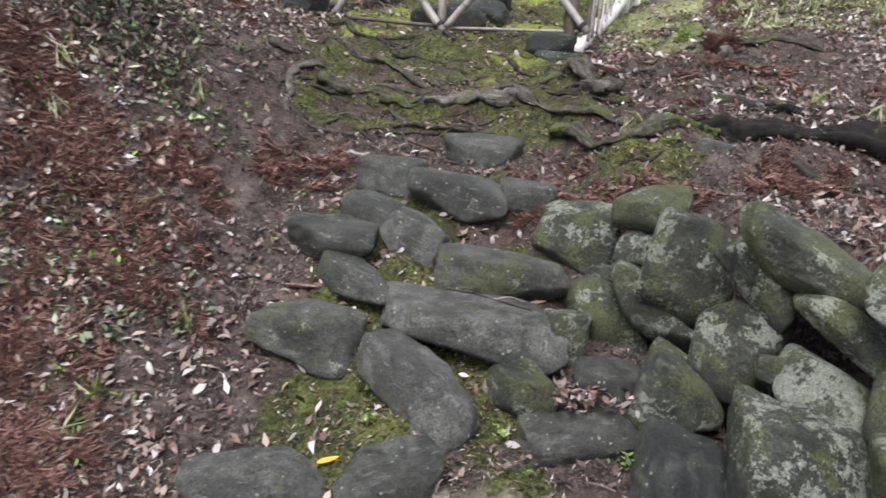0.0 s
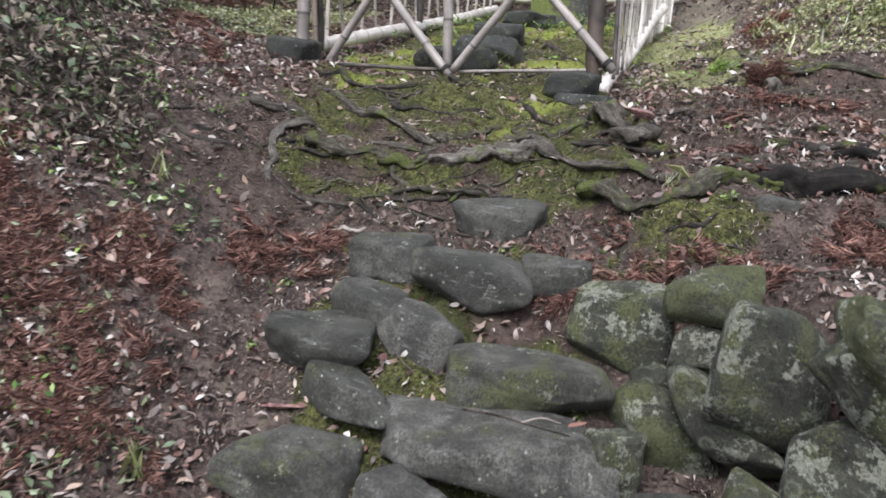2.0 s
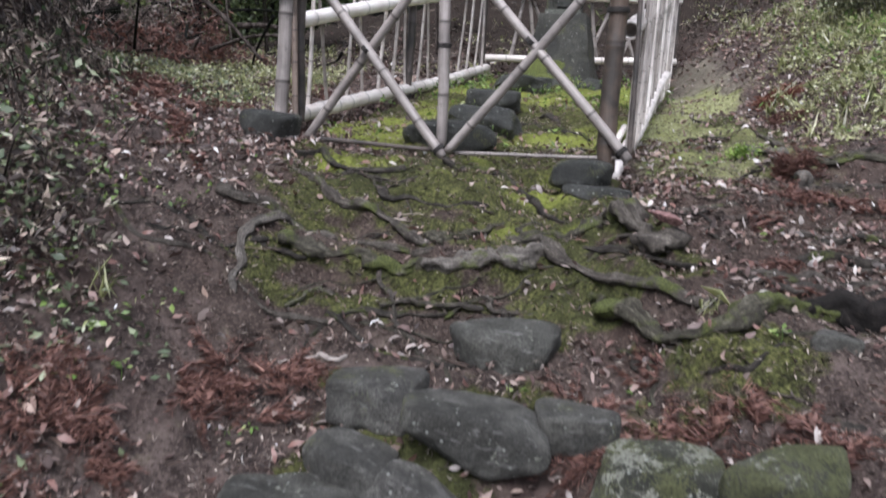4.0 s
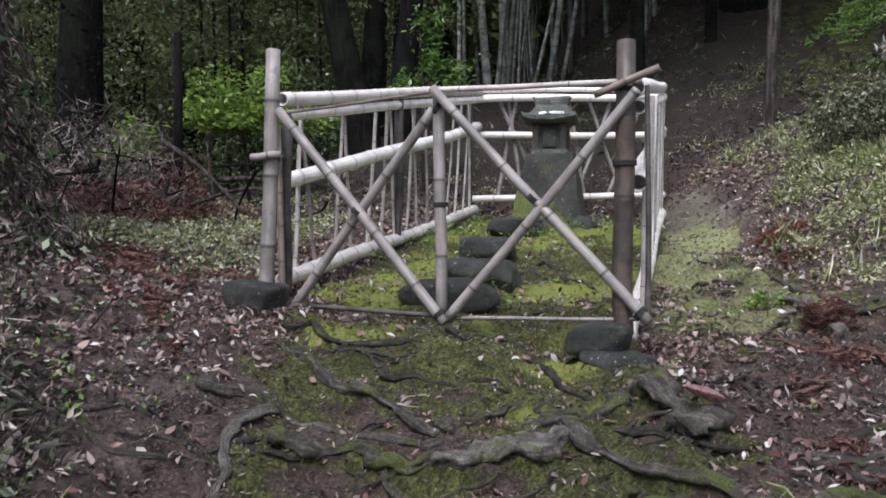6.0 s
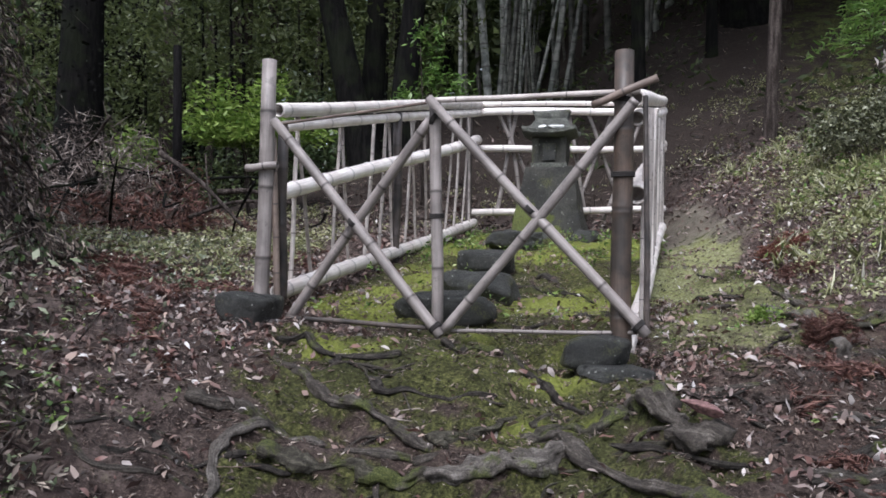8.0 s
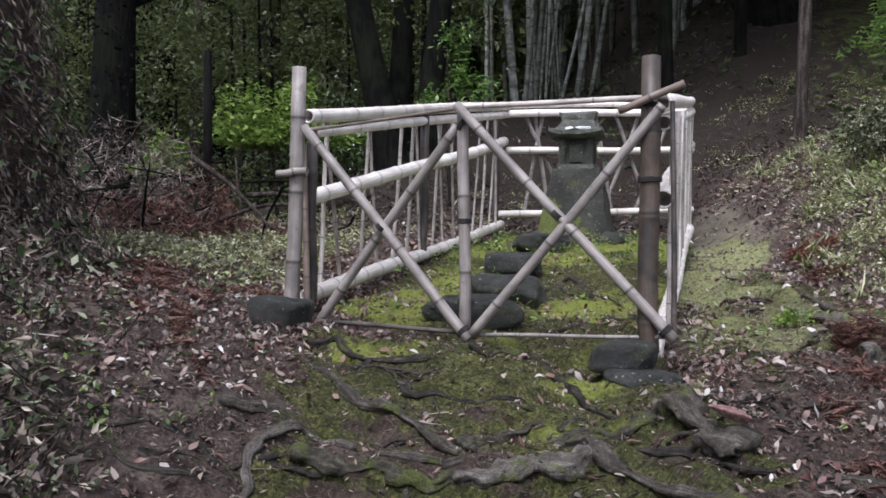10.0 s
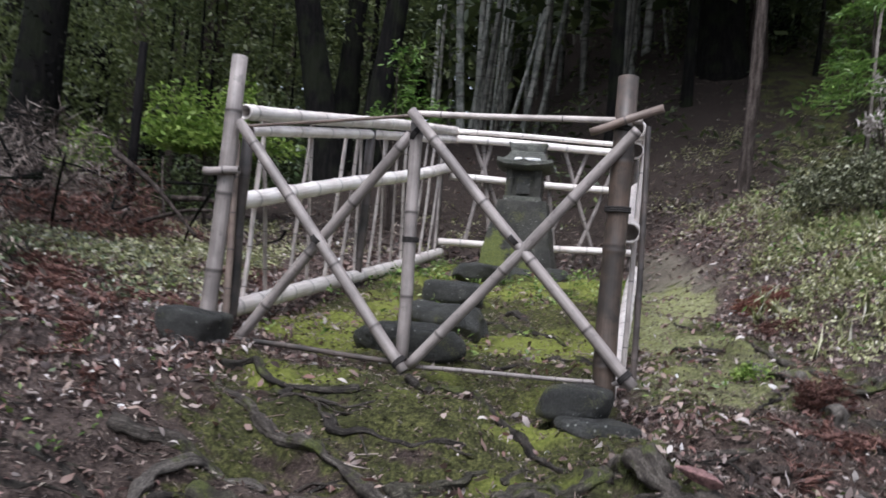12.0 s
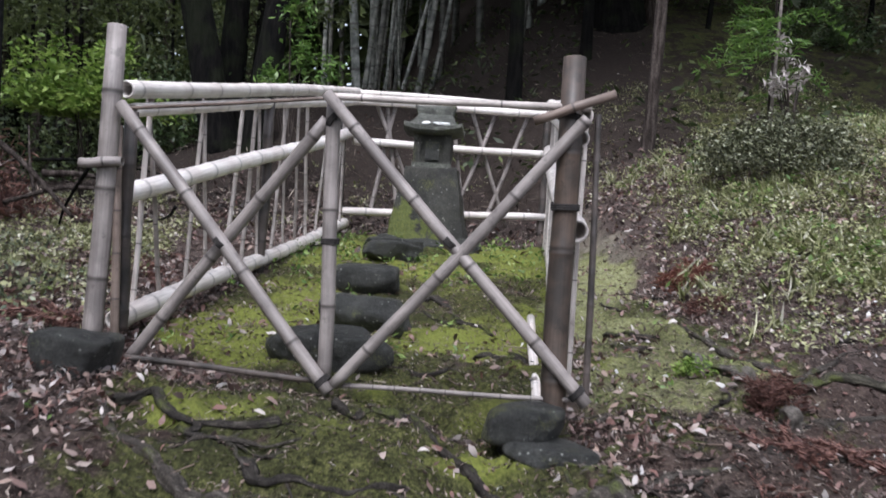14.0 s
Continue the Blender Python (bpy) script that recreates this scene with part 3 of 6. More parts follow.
root(0.036, [(1.78, 6.36), (1.75, 6.15), (1.74, 5.95), (1.77, 5.74)], ROOT_PALE, "mossy grey fallen branch on the verge", 0.9, "fallen sticks", "fallen_stick", 0.8)
root(0.030, [(1.84, 5.72), (1.98, 5.70), (2.14, 5.72), (2.45, 5.64)], ROOT_MOSS, "mossy fallen log on dead leaves", 0.8, "fallen sticks", "fallen_stick", 0.9)
root(0.017, [(1.56, 6.94), (1.66, 6.80), (1.76, 6.62)], ROOT_DARK, "dark fallen stick on moss", 0.9, "fallen sticks", "fallen_stick", 0.8)
root(0.020, [(1.50, 6.66), (1.59, 6.62), (1.70, 6.57)], ROOT, "short grey branch on moss", 0.8, "fallen sticks", "fallen_stick", 0.7)
root(0.010, [(1.66, 7.55), (1.72, 7.35), (1.80, 7.22)], ROOT_DARK, "thin dark stick on moss", 0.9, "fallen sticks", "fallen_stick", 0.8)
root(0.013, [(1.48, 5.58), (1.60, 5.66), (1.70, 5.78)], ROOT_DARK, "dark fallen stick on dead leaves", 0.9, "fallen sticks", "fallen_stick", 0.8)
root(0.016, [(2.68, 6.88), (2.77, 6.74), (2.80, 6.48)], ROOT_DARK, "dark fallen stick on dead leaves", 0.9, "fallen sticks", "fallen_stick", 0.8)
root(0.020, [(2.53, 6.29), (2.76, 6.39), (2.89, 6.36)], ROOT_DARK, "dark fallen stick on dead leaves", 0.9, "fallen sticks", "fallen_stick", 0.8)
root(0.014, [(1.64, 5.52), (1.95, 5.74), (2.50, 6.10)], ROOT, "grey fallen branch on dead leaves", 0.9, "fallen sticks", "fallen_stick", 0.8)
root(0.010, [(2.07, 7.84), (2.18, 7.72), (2.32, 7.50)], ROOT_DARK, "thin dark stick on moss", 0.9, "fallen sticks", "fallen_stick", 0.8)
root(0.016, [(1.53, 5.25), (1.65, 5.19), (1.88, 5.26)], ROOT_DARK, "dark fallen stick on dead leaves", 0.9, "fallen sticks", "fallen_stick", 0.8)
root(0.009, [(1.95, 7.07), (2.11, 7.15), (2.21, 6.99)], ROOT_DARK, "thin dark stick on moss", 0.9, "fallen sticks", "fallen_stick", 0.8)


# ---- the lie of the land ----
PROFILE_Y = (-60, -5, 1, 2.3, 2.8, 3.1, 3.7, 4.0, 4.3, 4.8, 5.2, 5.7, 6.8, 8, 9.2, 10.7, 14, 25, 60, 200)
PROFILE_Z = (-0.6, -0.3, -0.12, -0.02, 0.12, 0.25, 0.66, 0.78, 0.86, 1.13, 1.32, 1.42, 1.51, 1.72, 1.88, 2.0, 2.3, 3.2, 6, 12)
TERRACE_Y = (-60, 1, 2.3, 3.2, 3.84, 3.98, 4.6, 5.2, 5.7)
TERRACE_Z = (0.6, 0.8, 0.86, 0.86, 0.87, 1.03, 1.2, 1.34, 1.42)


def land(x, y):
    """The height of the ground, without its small bumps."""
    x, y = np.asarray(x, float), np.asarray(y, float)
    p, tr = np.interp(y, PROFILE_Y, PROFILE_Z), np.interp(y, TERRACE_Y, TERRACE_Z)
    behind = (x - 0.60) * 0.806 + (y - 3.50) * 0.591
    edge = smooth(0.28, 0.50, np.where(y < 3.75, behind, x - 0.55 + (y - 3.75) * 0.3))
    p = p + np.maximum(tr - p, 0) * edge * smooth(6.0, 5.2, y)
    slope = np.interp(y, (2.3, 2.8, 3.3, 4.4, 4.75, 5.1, 6.5, 7.8, 9.0), (0, 0.28, 0.56, 0.56, 0.43, 0.28, 0.20, 0.10, 0))
    p = p + slope * np.clip(-x - 0.62, 0, 3)
    p = p + 0.14 * smooth(1.4, 2.0, x) * smooth(5.3, 6.0, y) * smooth(8.2, 7.2, y)
    p = p + 2.6 * smooth(0.92, 0.70, np.hypot(x + 3.80, y - 5.7) / 1.75)       # the bank hung with vines
    front = (x - 0.83) * 0.45 + (y - 5.37) * 0.893            # along the fence's front the earth is scraped a little lower
    p = p - 0.055 * np.exp(-(front / 0.16) ** 2) * smooth(-1.3, -1.0, x) * smooth(1.2, 0.95, x)
    hill = 1.6 * (1 - np.exp(-0.45 * np.maximum(x - 2.2, 0))) * (1 + 0.12 * np.clip(y - 9, 0, 1.6))
    p = p + 0.34 * np.clip(y - 11.6, 0, 6.0) * smooth(-4.0, 0.0, x) * smooth(6.0, 1.8, x)            # the wooded rise behind the plot
    p = p + hill * smooth(5.5, 9.0, y) + 0.46 * np.clip(y - 12.6, 0, 16) * smooth(1.8, 6.0, x) + 0.10 * np.clip(y - 28, 0, 40) * smooth(1.8, 6.0, x)
    return p


def roughness(x, y):
    p = np.stack([x, y, np.zeros_like(x)], 1)
    near = smooth(14, 8, np.hypot(x, y - 5))
    bumps = 0.035 * fbm(p * 2.1, 3, 3) + near * (0.024 * fbm(p * 7.0, 5, 3) + 0.008 * vnoise(p * 26.0, 9) + 0.004 * vnoise(p * 60.0, 19))
    rooty = smooth(4.0, 4.4, y) * smooth(5.9, 5.2, y) * smooth(-1.1, -0.6, x) * smooth(2.2, 1.3, x)
    q = p * np.array([2.2, 9.0, 1.0]) + 0.5 * np.stack([fbm(p * 2.0, 21, 2)] * 3, 1)
    bumps = bumps + rooty * 0.024 * (1 - 2 * np.abs(vnoise(q, 31)))
    return bumps


RISERS = (((-0.66, -0.40, -0.15, 0.10, 0.30, 0.45), (4.665, 4.65, 4.635, 4.635, 4.66, 4.72), 0.095),
          ((0.62, 0.72, 0.80, 0.90, 1.02), (4.83, 4.88, 4.82, 4.66, 4.55), 0.085),
          ((0.46, 0.52, 0.65, 0.76, 0.90, 1.10), (4.76, 4.67, 4.54, 4.39, 4.24, 4.19), 0.06),
          ((-0.72, -0.59, -0.45, -0.30, -0.15), (5.58, 5.55, 5.44, 5.41, 5.40), 0.05),
          ((-0.31, -0.10, 0.10, 0.25), (5.16, 5.10, 5.05, 5.02), 0.04),
          ((-0.67, -0.54, -0.41, -0.28, -0.14), (5.28, 5.12, 5.00, 4.93, 4.82), 0.035),
          ((0.70, 0.95, 1.15, 1.45), (5.14, 5.08, 5.13, 5.07), 0.04))


def riser(x, y):
    """How far the earth has washed away below the roots that hold it, downhill of each."""
    drop = np.zeros_like(x)
    for xs, ys, deep in RISERS:
        d = np.interp(x, xs, ys) - y
        ends = smooth(xs[0] - 0.03, xs[0] + 0.10, x) * smooth(xs[-1] + 0.03, xs[-1] - 0.10, x)
        drop = np.maximum(drop, deep * ends * smooth(0.0, 0.045, d) * np.exp(-np.maximum(d, 0) / 0.12))
    return drop


def banked(x, y):
    """The soil that has piled up on the uphill side of each root and washed out below it."""
    out = np.zeros_like(x)
    for _, p, r, _, _, lift, _, _, _, _, hold in ROOTS:
        if not hold or r.max() < 0.014:
            continue
        near = np.flatnonzero((x > p[:, 0].min() - 0.3) & (x < p[:, 0].max() + 0.3) & (y > p[:, 1].min() - 0.3) & (y < p[:, 1].max() + 0.35))
        for k in range(0, len(near), 20000):
            i = near[k:k + 20000]
            dx, dy = x[i, None] - p[None, :, 0], y[i, None] - p[None, :, 1]
            d2 = dx * dx + dy * dy
            j = d2.argmin(1)
            d, up, rad = np.sqrt(d2[np.arange(len(i)), j]), dy[np.arange(len(i)), j], r[j]
            level = hold * rad * max(0.10 + 0.75 * lift, 0.02)
            reach = np.where(up > 0, 0.05 + 2.4 * rad, 0.6 * rad + 0.006)
            out[i] = np.maximum(out[i], level * np.exp(-(d / reach) ** 2))
    return out


def height(x, y):
    x, y = np.atleast_1d(np.asarray(x, float)), np.atleast_1d(np.asarray(y, float))
    return land(x, y) + roughness(x, y) - riser(x, y) + banked(x, y)


def ground_at(x, y, lift=0.0):
    return float(height(x, y)[0]) + lift


def in_fence(x, y, grow=0.0):
    """How far inside the fenced plot a place lies: 1 inside, 0 outside."""
    u = ((x + 0.07) * 0.30 + (y - 5.92) * 0.954)
    mid = -0.07 + u * 0.300
    return smooth(-0.15 - grow, 0.1 - grow, u + 0.44 * (x + 0.07) * 0.95) * smooth(5.2 + grow, 4.9 + grow, u) * smooth(1.02 + grow, 0.88 + grow, np.abs(x - mid) + 0.10 * smooth(7.5, 10, y) * (x > mid))


def lane_at(x, y):
    """The trodden lane that runs back beside the fence: 1 on it, 0 off it."""
    mid = np.interp(y, (5.4, 6.6, 7.6, 8.9, 10.5, 12), (1.25, 1.47, 1.83, 2.2, 2.5, 2.6))
    half = np.interp(y, (5.4, 6.4, 8.9, 11), (0.42, 0.40, 0.30, 0.16))
    ragged = 0.35 * fbm(np.stack([x, y, np.zeros_like(x)], -1).reshape(-1, 3) * 3.1, 61, 3).reshape(np.shape(x))
    return smooth(1.35, 0.45, np.abs(x - mid) / half + ragged) * smooth(5.0, 6.1, y) * smooth(11.5, 10.0, y)


def lawn_at(x, y):
    """Short pale moss on the lane: 1 where it is thick, 0 off it."""
    mid = np.interp(y, (5.7, 6.4, 7.3, 8.4, 9.2), (1.52, 1.64, 1.66, 2.03, 2.16))
    half = np.interp(y, (5.7, 6.4, 7.3, 8.4, 9.2), (0.46, 0.42, 0.36, 0.34, 0.22))
    q = np.stack([x, y, np.zeros_like(x)], -1).reshape(-1, 3)
    ragged = 0.40 * fbm(q * 3.4, 63, 4).reshape(np.shape(x))
    lawn = smooth(1.25, 0.6, np.abs(x - mid) / half + ragged) * smooth(5.35, 5.8, y + 0.5 * ragged) * smooth(9.7, 8.9, y)
    lawn = lawn * (1 - 0.9 * np.exp(-((x - 1.92) / 0.30) ** 2 - ((y - 7.24) / 0.17) ** 2))       # leaves drifted across it
    return lawn * (0.52 + 0.48 * smooth(6.5, 7.6, y)) * (1 - 0.7 * np.exp(-((x - 1.66) / 0.20) ** 2 - ((y - 6.70) / 0.13) ** 2))


def steps_axis(lo, hi, fine_lo, fine_hi, fine, growth):
    mids = list(np.arange(fine_lo, fine_hi, fine))
    out, s = [], fine
    v = fine_hi
    while v < hi:
        out.append(v)
        s *= growth
        v += s
    out.append(hi)
    left, s, v = [], fine, fine_lo
    while v > lo:
        s *= growth
        v -= s
        left.append(max(v, lo))
    return np.array(left[::-1] + mids + out)


def build_ground():
    xs = steps_axis(-220, 220, -2.6, 3.2, 0.028, 1.09)
    ys = steps_axis(-120, 260, 1.6, 8.4, 0.028, 1.09)
    gx, gy = np.meshgrid(xs, ys)
    x, y = gx.ravel(), gy.ravel()
    z = height(x, y)
    nx, ny = len(xs), len(ys)
    i = (np.arange(ny - 1)[:, None] * nx + np.arange(nx - 1)[None, :]).ravel()
    me = mesh_of("ground", np.stack([x, y, z], 1), np.stack([i, i + 1, i + nx + 1, i + nx], 1), GROUND)
    p = np.stack([x, y, np.zeros_like(x)], 1)
    wob = 0.30 * fbm(p * 1.6, 41, 4)
    path = smooth(4.2, 4.5, y) * smooth(6.3, 5.9, y) * smooth(-1.05, -0.6, x) * smooth(1.25, 0.85, x) * (0.63 + 0.02 * smooth(0.1, -0.5, x) - 0.16 * smooth(5.0, 4.5, y))
    plot = in_fence(x, y) * 0.84
    lane = lane_at(x, y) * 0.50 * (1 - 0.5 * smooth(7.2, 8.2, y))
    gaps = smooth(2.2, 2.5, y) * smooth(4.2, 3.9, y) * smooth(-0.55, -0.3, x) * smooth(0.75, 0.5, x) * 0.54
    face = smooth(3.6, 3.8, y) * smooth(4.25, 3.95, y) * smooth(0.5, 0.75, x) * smooth(1.5, 0.95, x) * 0.50
    field = smooth(2.2, 3.0, x - 0.3 * (y - 6)) * smooth(5.8, 7.5, y) * 0.40
    verge = smooth(0.9, 1.2, x) * smooth(2.6, 1.9, x) * smooth(5.0, 5.5, y) * smooth(8.4, 7.4, y) * 0.52
    streaks = 0.20 * fbm(p * np.array([2.0, 6.5, 1.0]), 47, 3) * smooth(4.0, 4.4, y) * smooth(6.0, 5.5, y) * smooth(1.4, 1.0, x) * smooth(-1.2, -0.9, x) * 1.3
    moss = streaks + np.maximum.reduce([path, plot, lane, gaps, face, field, verge]) + wob * np.maximum.reduce([0.5 * path, plot, lane, gaps, face, verge]) * 1.5
    moss = moss - 0.20 * np.clip(riser(x, y) / 0.07, 0, 1)
    bare = smooth(2.5, 2.35, y) * smooth(-0.6, 1.4, y) * smooth(-0.1, 0.1, x) * smooth(0.9, 0.6, x) * 0.9 + 0.45 * lane_at(x, y) * (0.30 + 0.70 * smooth(8.0, 9.0, y))
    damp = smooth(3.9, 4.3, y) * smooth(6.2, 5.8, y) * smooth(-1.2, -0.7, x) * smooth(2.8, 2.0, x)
    lawn = lawn_at(x, y)
    mould_shade = smooth(11.0, 12.4, y + wob)                       # rotted leaves, their colour blackened for tree shade, where the wood begins
    for name, values in (("moss", moss), ("damp", damp), ("mould_shade", mould_shade), ("lawn", lawn), ("bare", np.clip(bare + 0.5 * wob * (bare > 0.02), 0, 1))):
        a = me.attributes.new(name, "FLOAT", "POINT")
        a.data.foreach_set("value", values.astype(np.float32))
    tagged(new("ground", me), "dark forest earth with moss and bare patches", "ground", kind="structure")


build_ground()


# ---- stones ----
def ball(level):
    bm = bmesh.new()
    bmesh.ops.create_icosphere(bm, subdivisions=level, radius=1.0)
    v = np.array([w.co[:] for w in bm.verts])
    f = np.array([[w.index for w in g.verts] for g in bm.faces])
    bm.free()
    return v, f


BALL4, BALL3 = ball(5), ball(4)


def rock_mesh(name, size, material, seed, facets=9, rough=0.05, flat_top=0.0, round_off=13.0, cut=(0.66, 0.98), level=5):
    """A boulder of that length, depth and height: a soft-edged many-sided block, centred on its middle."""
    rnd = np.random.RandomState(seed)
    d, f = BALL4 if level >= 5 else BALL3
    n = rnd.normal(size=(facets, 3))
    n /= np.linalg.norm(n, axis=1)[:, None]
    dist = rnd.uniform(cut[0], cut[1], facets)
    if flat_top:
        n = np.vstack([n, [0.06 * rnd.normal(), 0.06 * rnd.normal(), 1]])
        dist = np.append(dist, 1 - flat_top)
    n = np.vstack([n, np.eye(3), -np.eye(3)])
    dist = np.append(dist, np.ones(6) * 0.98)
    cosine = np.maximum(d @ n.T, 0.02)
    r = ((cosine / dist) ** round_off).sum(1) ** (-1.0 / round_off)
    v = d * r[:, None]
    v /= np.abs(v).max(0)
    s = np.array(size) / 2
    scale = 1.0 / max(np.mean(s), 0.02)
    q = v * s
    wob = rough * fbm(q * 9.0 + seed * 3.1, seed, 5, 0.55) + rough * 0.9 * fbm(q * 3.5 + seed, seed + 5, 2)
    wob = wob - 0.5 * rough * np.maximum(0, 1 - np.abs(fbm(q * 5.0 + 2.7 * seed, seed + 9, 3)) * 9)
    v = q * (1 + wob)[:, None]
    return mesh_of(name, v, f, material)


def stone(at, size, yaw, tip, label, group, material, seed, name="step_stone", lean=0.0, facets=7, flat_top=0.27, rough=0.06, cut=(0.76, 1.02), round_off=12.0):
    if name == "step_stone":                      # worn low and lying apart
        size = (1.02 * size[0], 0.93 * size[1], 0.92 * size[2])
    ob = new(name, rock_mesh(name, size, material, seed, facets, rough, flat_top, round_off, cut))
    ob.matrix_basis = pose(*at, lean, tip, yaw)
    return tagged(ob, label, "stone", group)

# the steps
stone((0.270, 4.247, 0.888), (0.38, 0.28, 0.21), -13, 4, "long grey stone at the head of the steps", "rough stone steps", ROCK_STEP, 11)
stone((-0.132, 3.900, 0.783), (0.30, 0.26, 0.22), -8, 3, "rounded dark grey step stone", "rough stone steps", ROCK_STEP, 12)
stone((0.183, 3.781, 0.744), (0.43, 0.33, 0.26), -4, 2, "broad worn grey step stone", "rough stone steps", ROCK_STEP, 13)
stone((0.505, 3.815, 0.748), (0.29, 0.23, 0.21), 6, 0, "small grey stone with a pale lichen spot", "rough stone steps", ROCK_STEP, 14)
stone((-0.200, 3.656, 0.662), (0.28, 0.20, 0.17), -15, 10, "thin grey slab wedged between step stones", "rough stone steps", ROCK_STEP, 15)
stone((-0.344, 3.499, 0.564), (0.37, 0.30, 0.22), -4, 3, "smooth oval grey step stone", "rough stone steps", ROCK_STEP, 16)
stone((0.020, 3.560, 0.600), (0.30, 0.25, 0.23), -20, 13, "tilted dark grey step stone", "rough stone steps", ROCK_STEP, 17, facets=9, cut=(0.72, 1.0), round_off=18.0)
stone((0.411, 3.406, 0.504), (0.57, 0.33, 0.24), -4, 2, "long grey step stone crusted with pale lichen", "rough stone steps", ROCK_FACED, 18)
stone((-0.198, 3.316, 0.437), (0.33, 0.22, 0.21), -22, 14, "wedge of grey stone in moss", "rough stone steps", ROCK_STEP, 19, facets=9, cut=(0.72, 1.0), round_off=18.0)
stone((0.290, 3.148, 0.357), (0.78, 0.36, 0.23), -6, 3, "largest worn flat step stone, twigs lying on it", "rough stone steps", ROCK_STEP, 20)
stone((-0.347, 3.075, 0.304), (0.39, 0.28, 0.26), -10, 4, "angular grey step stone, moss on its face", "rough stone steps", ROCK_FACED, 21, facets=9, cut=(0.72, 1.0), round_off=18.0)
stone((0.091, 2.852, 0.196), (0.50, 0.24, 0.32), -42, 13, "sloping smooth grey stone at the stair foot", "rough stone steps", ROCK_STEP, 22)
stone((0.480, 2.901, 0.211), (0.28, 0.21, 0.25), -13, 5, "half-buried grey stone under the steps", "rough stone steps", ROCK_WALL, 23, facets=9, cut=(0.72, 1.0), round_off=18.0)
stone((0.655, 3.143, 0.344), (0.18, 0.14, 0.29), 19, 0, "narrow lichen-spotted stone beside the wall", "rough stone steps", ROCK_WALL, 24)
stone((0.788, 2.917, 0.234), (0.25, 0.19, 0.25), -7, 2, "dark stone between steps and wall", "rough stone steps", ROCK_STEP, 25)
stone((0.694, 2.726, 0.131), (0.44, 0.24, 0.17), 15, -4, "low flat stone with leaves piled on it", "rough stone steps", ROCK_STEP, 26)
stone((-0.376, 2.419, 0.040), (0.46, 0.30, 0.18), 11, -2, "flat stone sunk in the ground", "rough stone steps", ROCK_STEP, 27)
stone((0.047, 2.471, 0.052), (0.35, 0.30, 0.18), 25, -6, "flat grey stone sunk in trodden earth", "rough stone steps", ROCK_STEP, 28)
stone((1.360, 4.040, 1.000), (0.17, 0.15, 0.15), -7, 2, "small grey stone under a root", "rough stone steps", ROCK_STEP, 29)


# the dry-stone wall
def build_wall():
    wall = empty_thing("stone_wall", (0.965, 3.058, 0.0), "dry-stone retaining wall of mossy, lichened boulders", "wall", kind="structure")

    def put(x, y, z, size, yaw, tip, seed, material=ROCK_WALL, label="", rough=0.05):
        part("stone", rock_mesh("stone", (1.03 * size[0], 0.97 * size[1], 1.0 * size[2]), material, seed, 10, rough, 0.0, 15.0, (0.74, 1.0)), wall, label, Matrix.Translation((x - 0.965, y - 3.058, z)) @ pose(0, 0, 0, 0, tip, yaw))

    put(0.701, 3.589, 0.640, (0.39, 0.28, 0.29), -12, 1, 70)
    put(0.941, 3.294, 0.837, (0.29, 0.20, 0.18), -12, -4, 71, ROCK_CAP, label="pale green rounded cap stone")
    put(0.902, 3.271, 0.686, (0.16, 0.11, 0.15), -12, 6, 72)
    put(1.073, 3.108, 0.661, (0.33, 0.30, 0.43), -12, 11, 73)
    put(0.975, 3.199, 0.487, (0.44, 0.31, 0.19), -12, 38, 74)
    put(0.861, 3.317, 0.334, (0.47, 0.33, 0.29), -12, 44, 75)
    put(1.035, 2.860, 0.245, (0.33, 0.28, 0.29), -12, 21, 76)
    put(1.205, 2.856, 0.453, (0.31, 0.25, 0.35), -12, 6, 77, ROCK_MOSSY)
    put(1.257, 2.854, 0.724, (0.33, 0.23, 0.20), -12, 46, 78)
    put(1.390, 2.771, 0.794, (0.57, 0.40, 0.22), -12, 24, 79, ROCK_CAP, label="long mossy cap slab")
    put(1.470, 2.610, 0.632, (0.40, 0.28, 0.14), -12, 28, 80)
    put(1.450, 2.580, 0.395, (0.45, 0.32, 0.24), -12, 38, 81, ROCK_PALE, label="slab with a pale lichened face")
    put(1.300, 2.420, 0.220, (0.50, 0.36, 0.38), -12, 11, 82, ROCK_MOSSY)
    put(1.000, 2.545, 0.060, (0.36, 0.33, 0.32), -12, 16, 83, ROCK_DARK)
    put(0.784, 3.384, 0.520, (0.16, 0.11, 0.12), -12, 16, 84)
    put(1.545, 2.396, 0.456, (0.19, 0.23, 0.33), -12, 6, 85)
    put(1.578, 2.449, 0.759, (0.37, 0.26, 0.17), -12, 26, 86)
    put(1.607, 2.266, 0.280, (0.33, 0.24, 0.31), -12, -4, 87)
    put(1.450, 2.150, 0.050, (0.42, 0.30, 0.26), -12, 1, 88)
    put(1.150, 2.250, 0.000, (0.34, 0.30, 0.24), -12, -4, 89, ROCK_DARK)
    put(1.290, 2.678, 0.453, (0.14, 0.10, 0.12), -12, -4, 90)
    put(0.699, 3.458, 0.369, (0.15, 0.11, 0.15), -12, -4, 91)


build_wall()

# ---- poles and roots ----
def frame_along(pts):
    t = np.gradient(pts, axis=0)
    t /= np.maximum(np.linalg.norm(t, axis=1)[:, None], 1e-9)
    ref = np.array([0.0, 0.0, 1.0]) if abs(t[0] @ np.array([0, 0, 1.0])) < 0.9 else np.array([1.0, 0, 0])
    a = np.cross(t, ref)
    a /= np.linalg.norm(a, axis=1)[:, None]
    return t, a, np.cross(a, t)


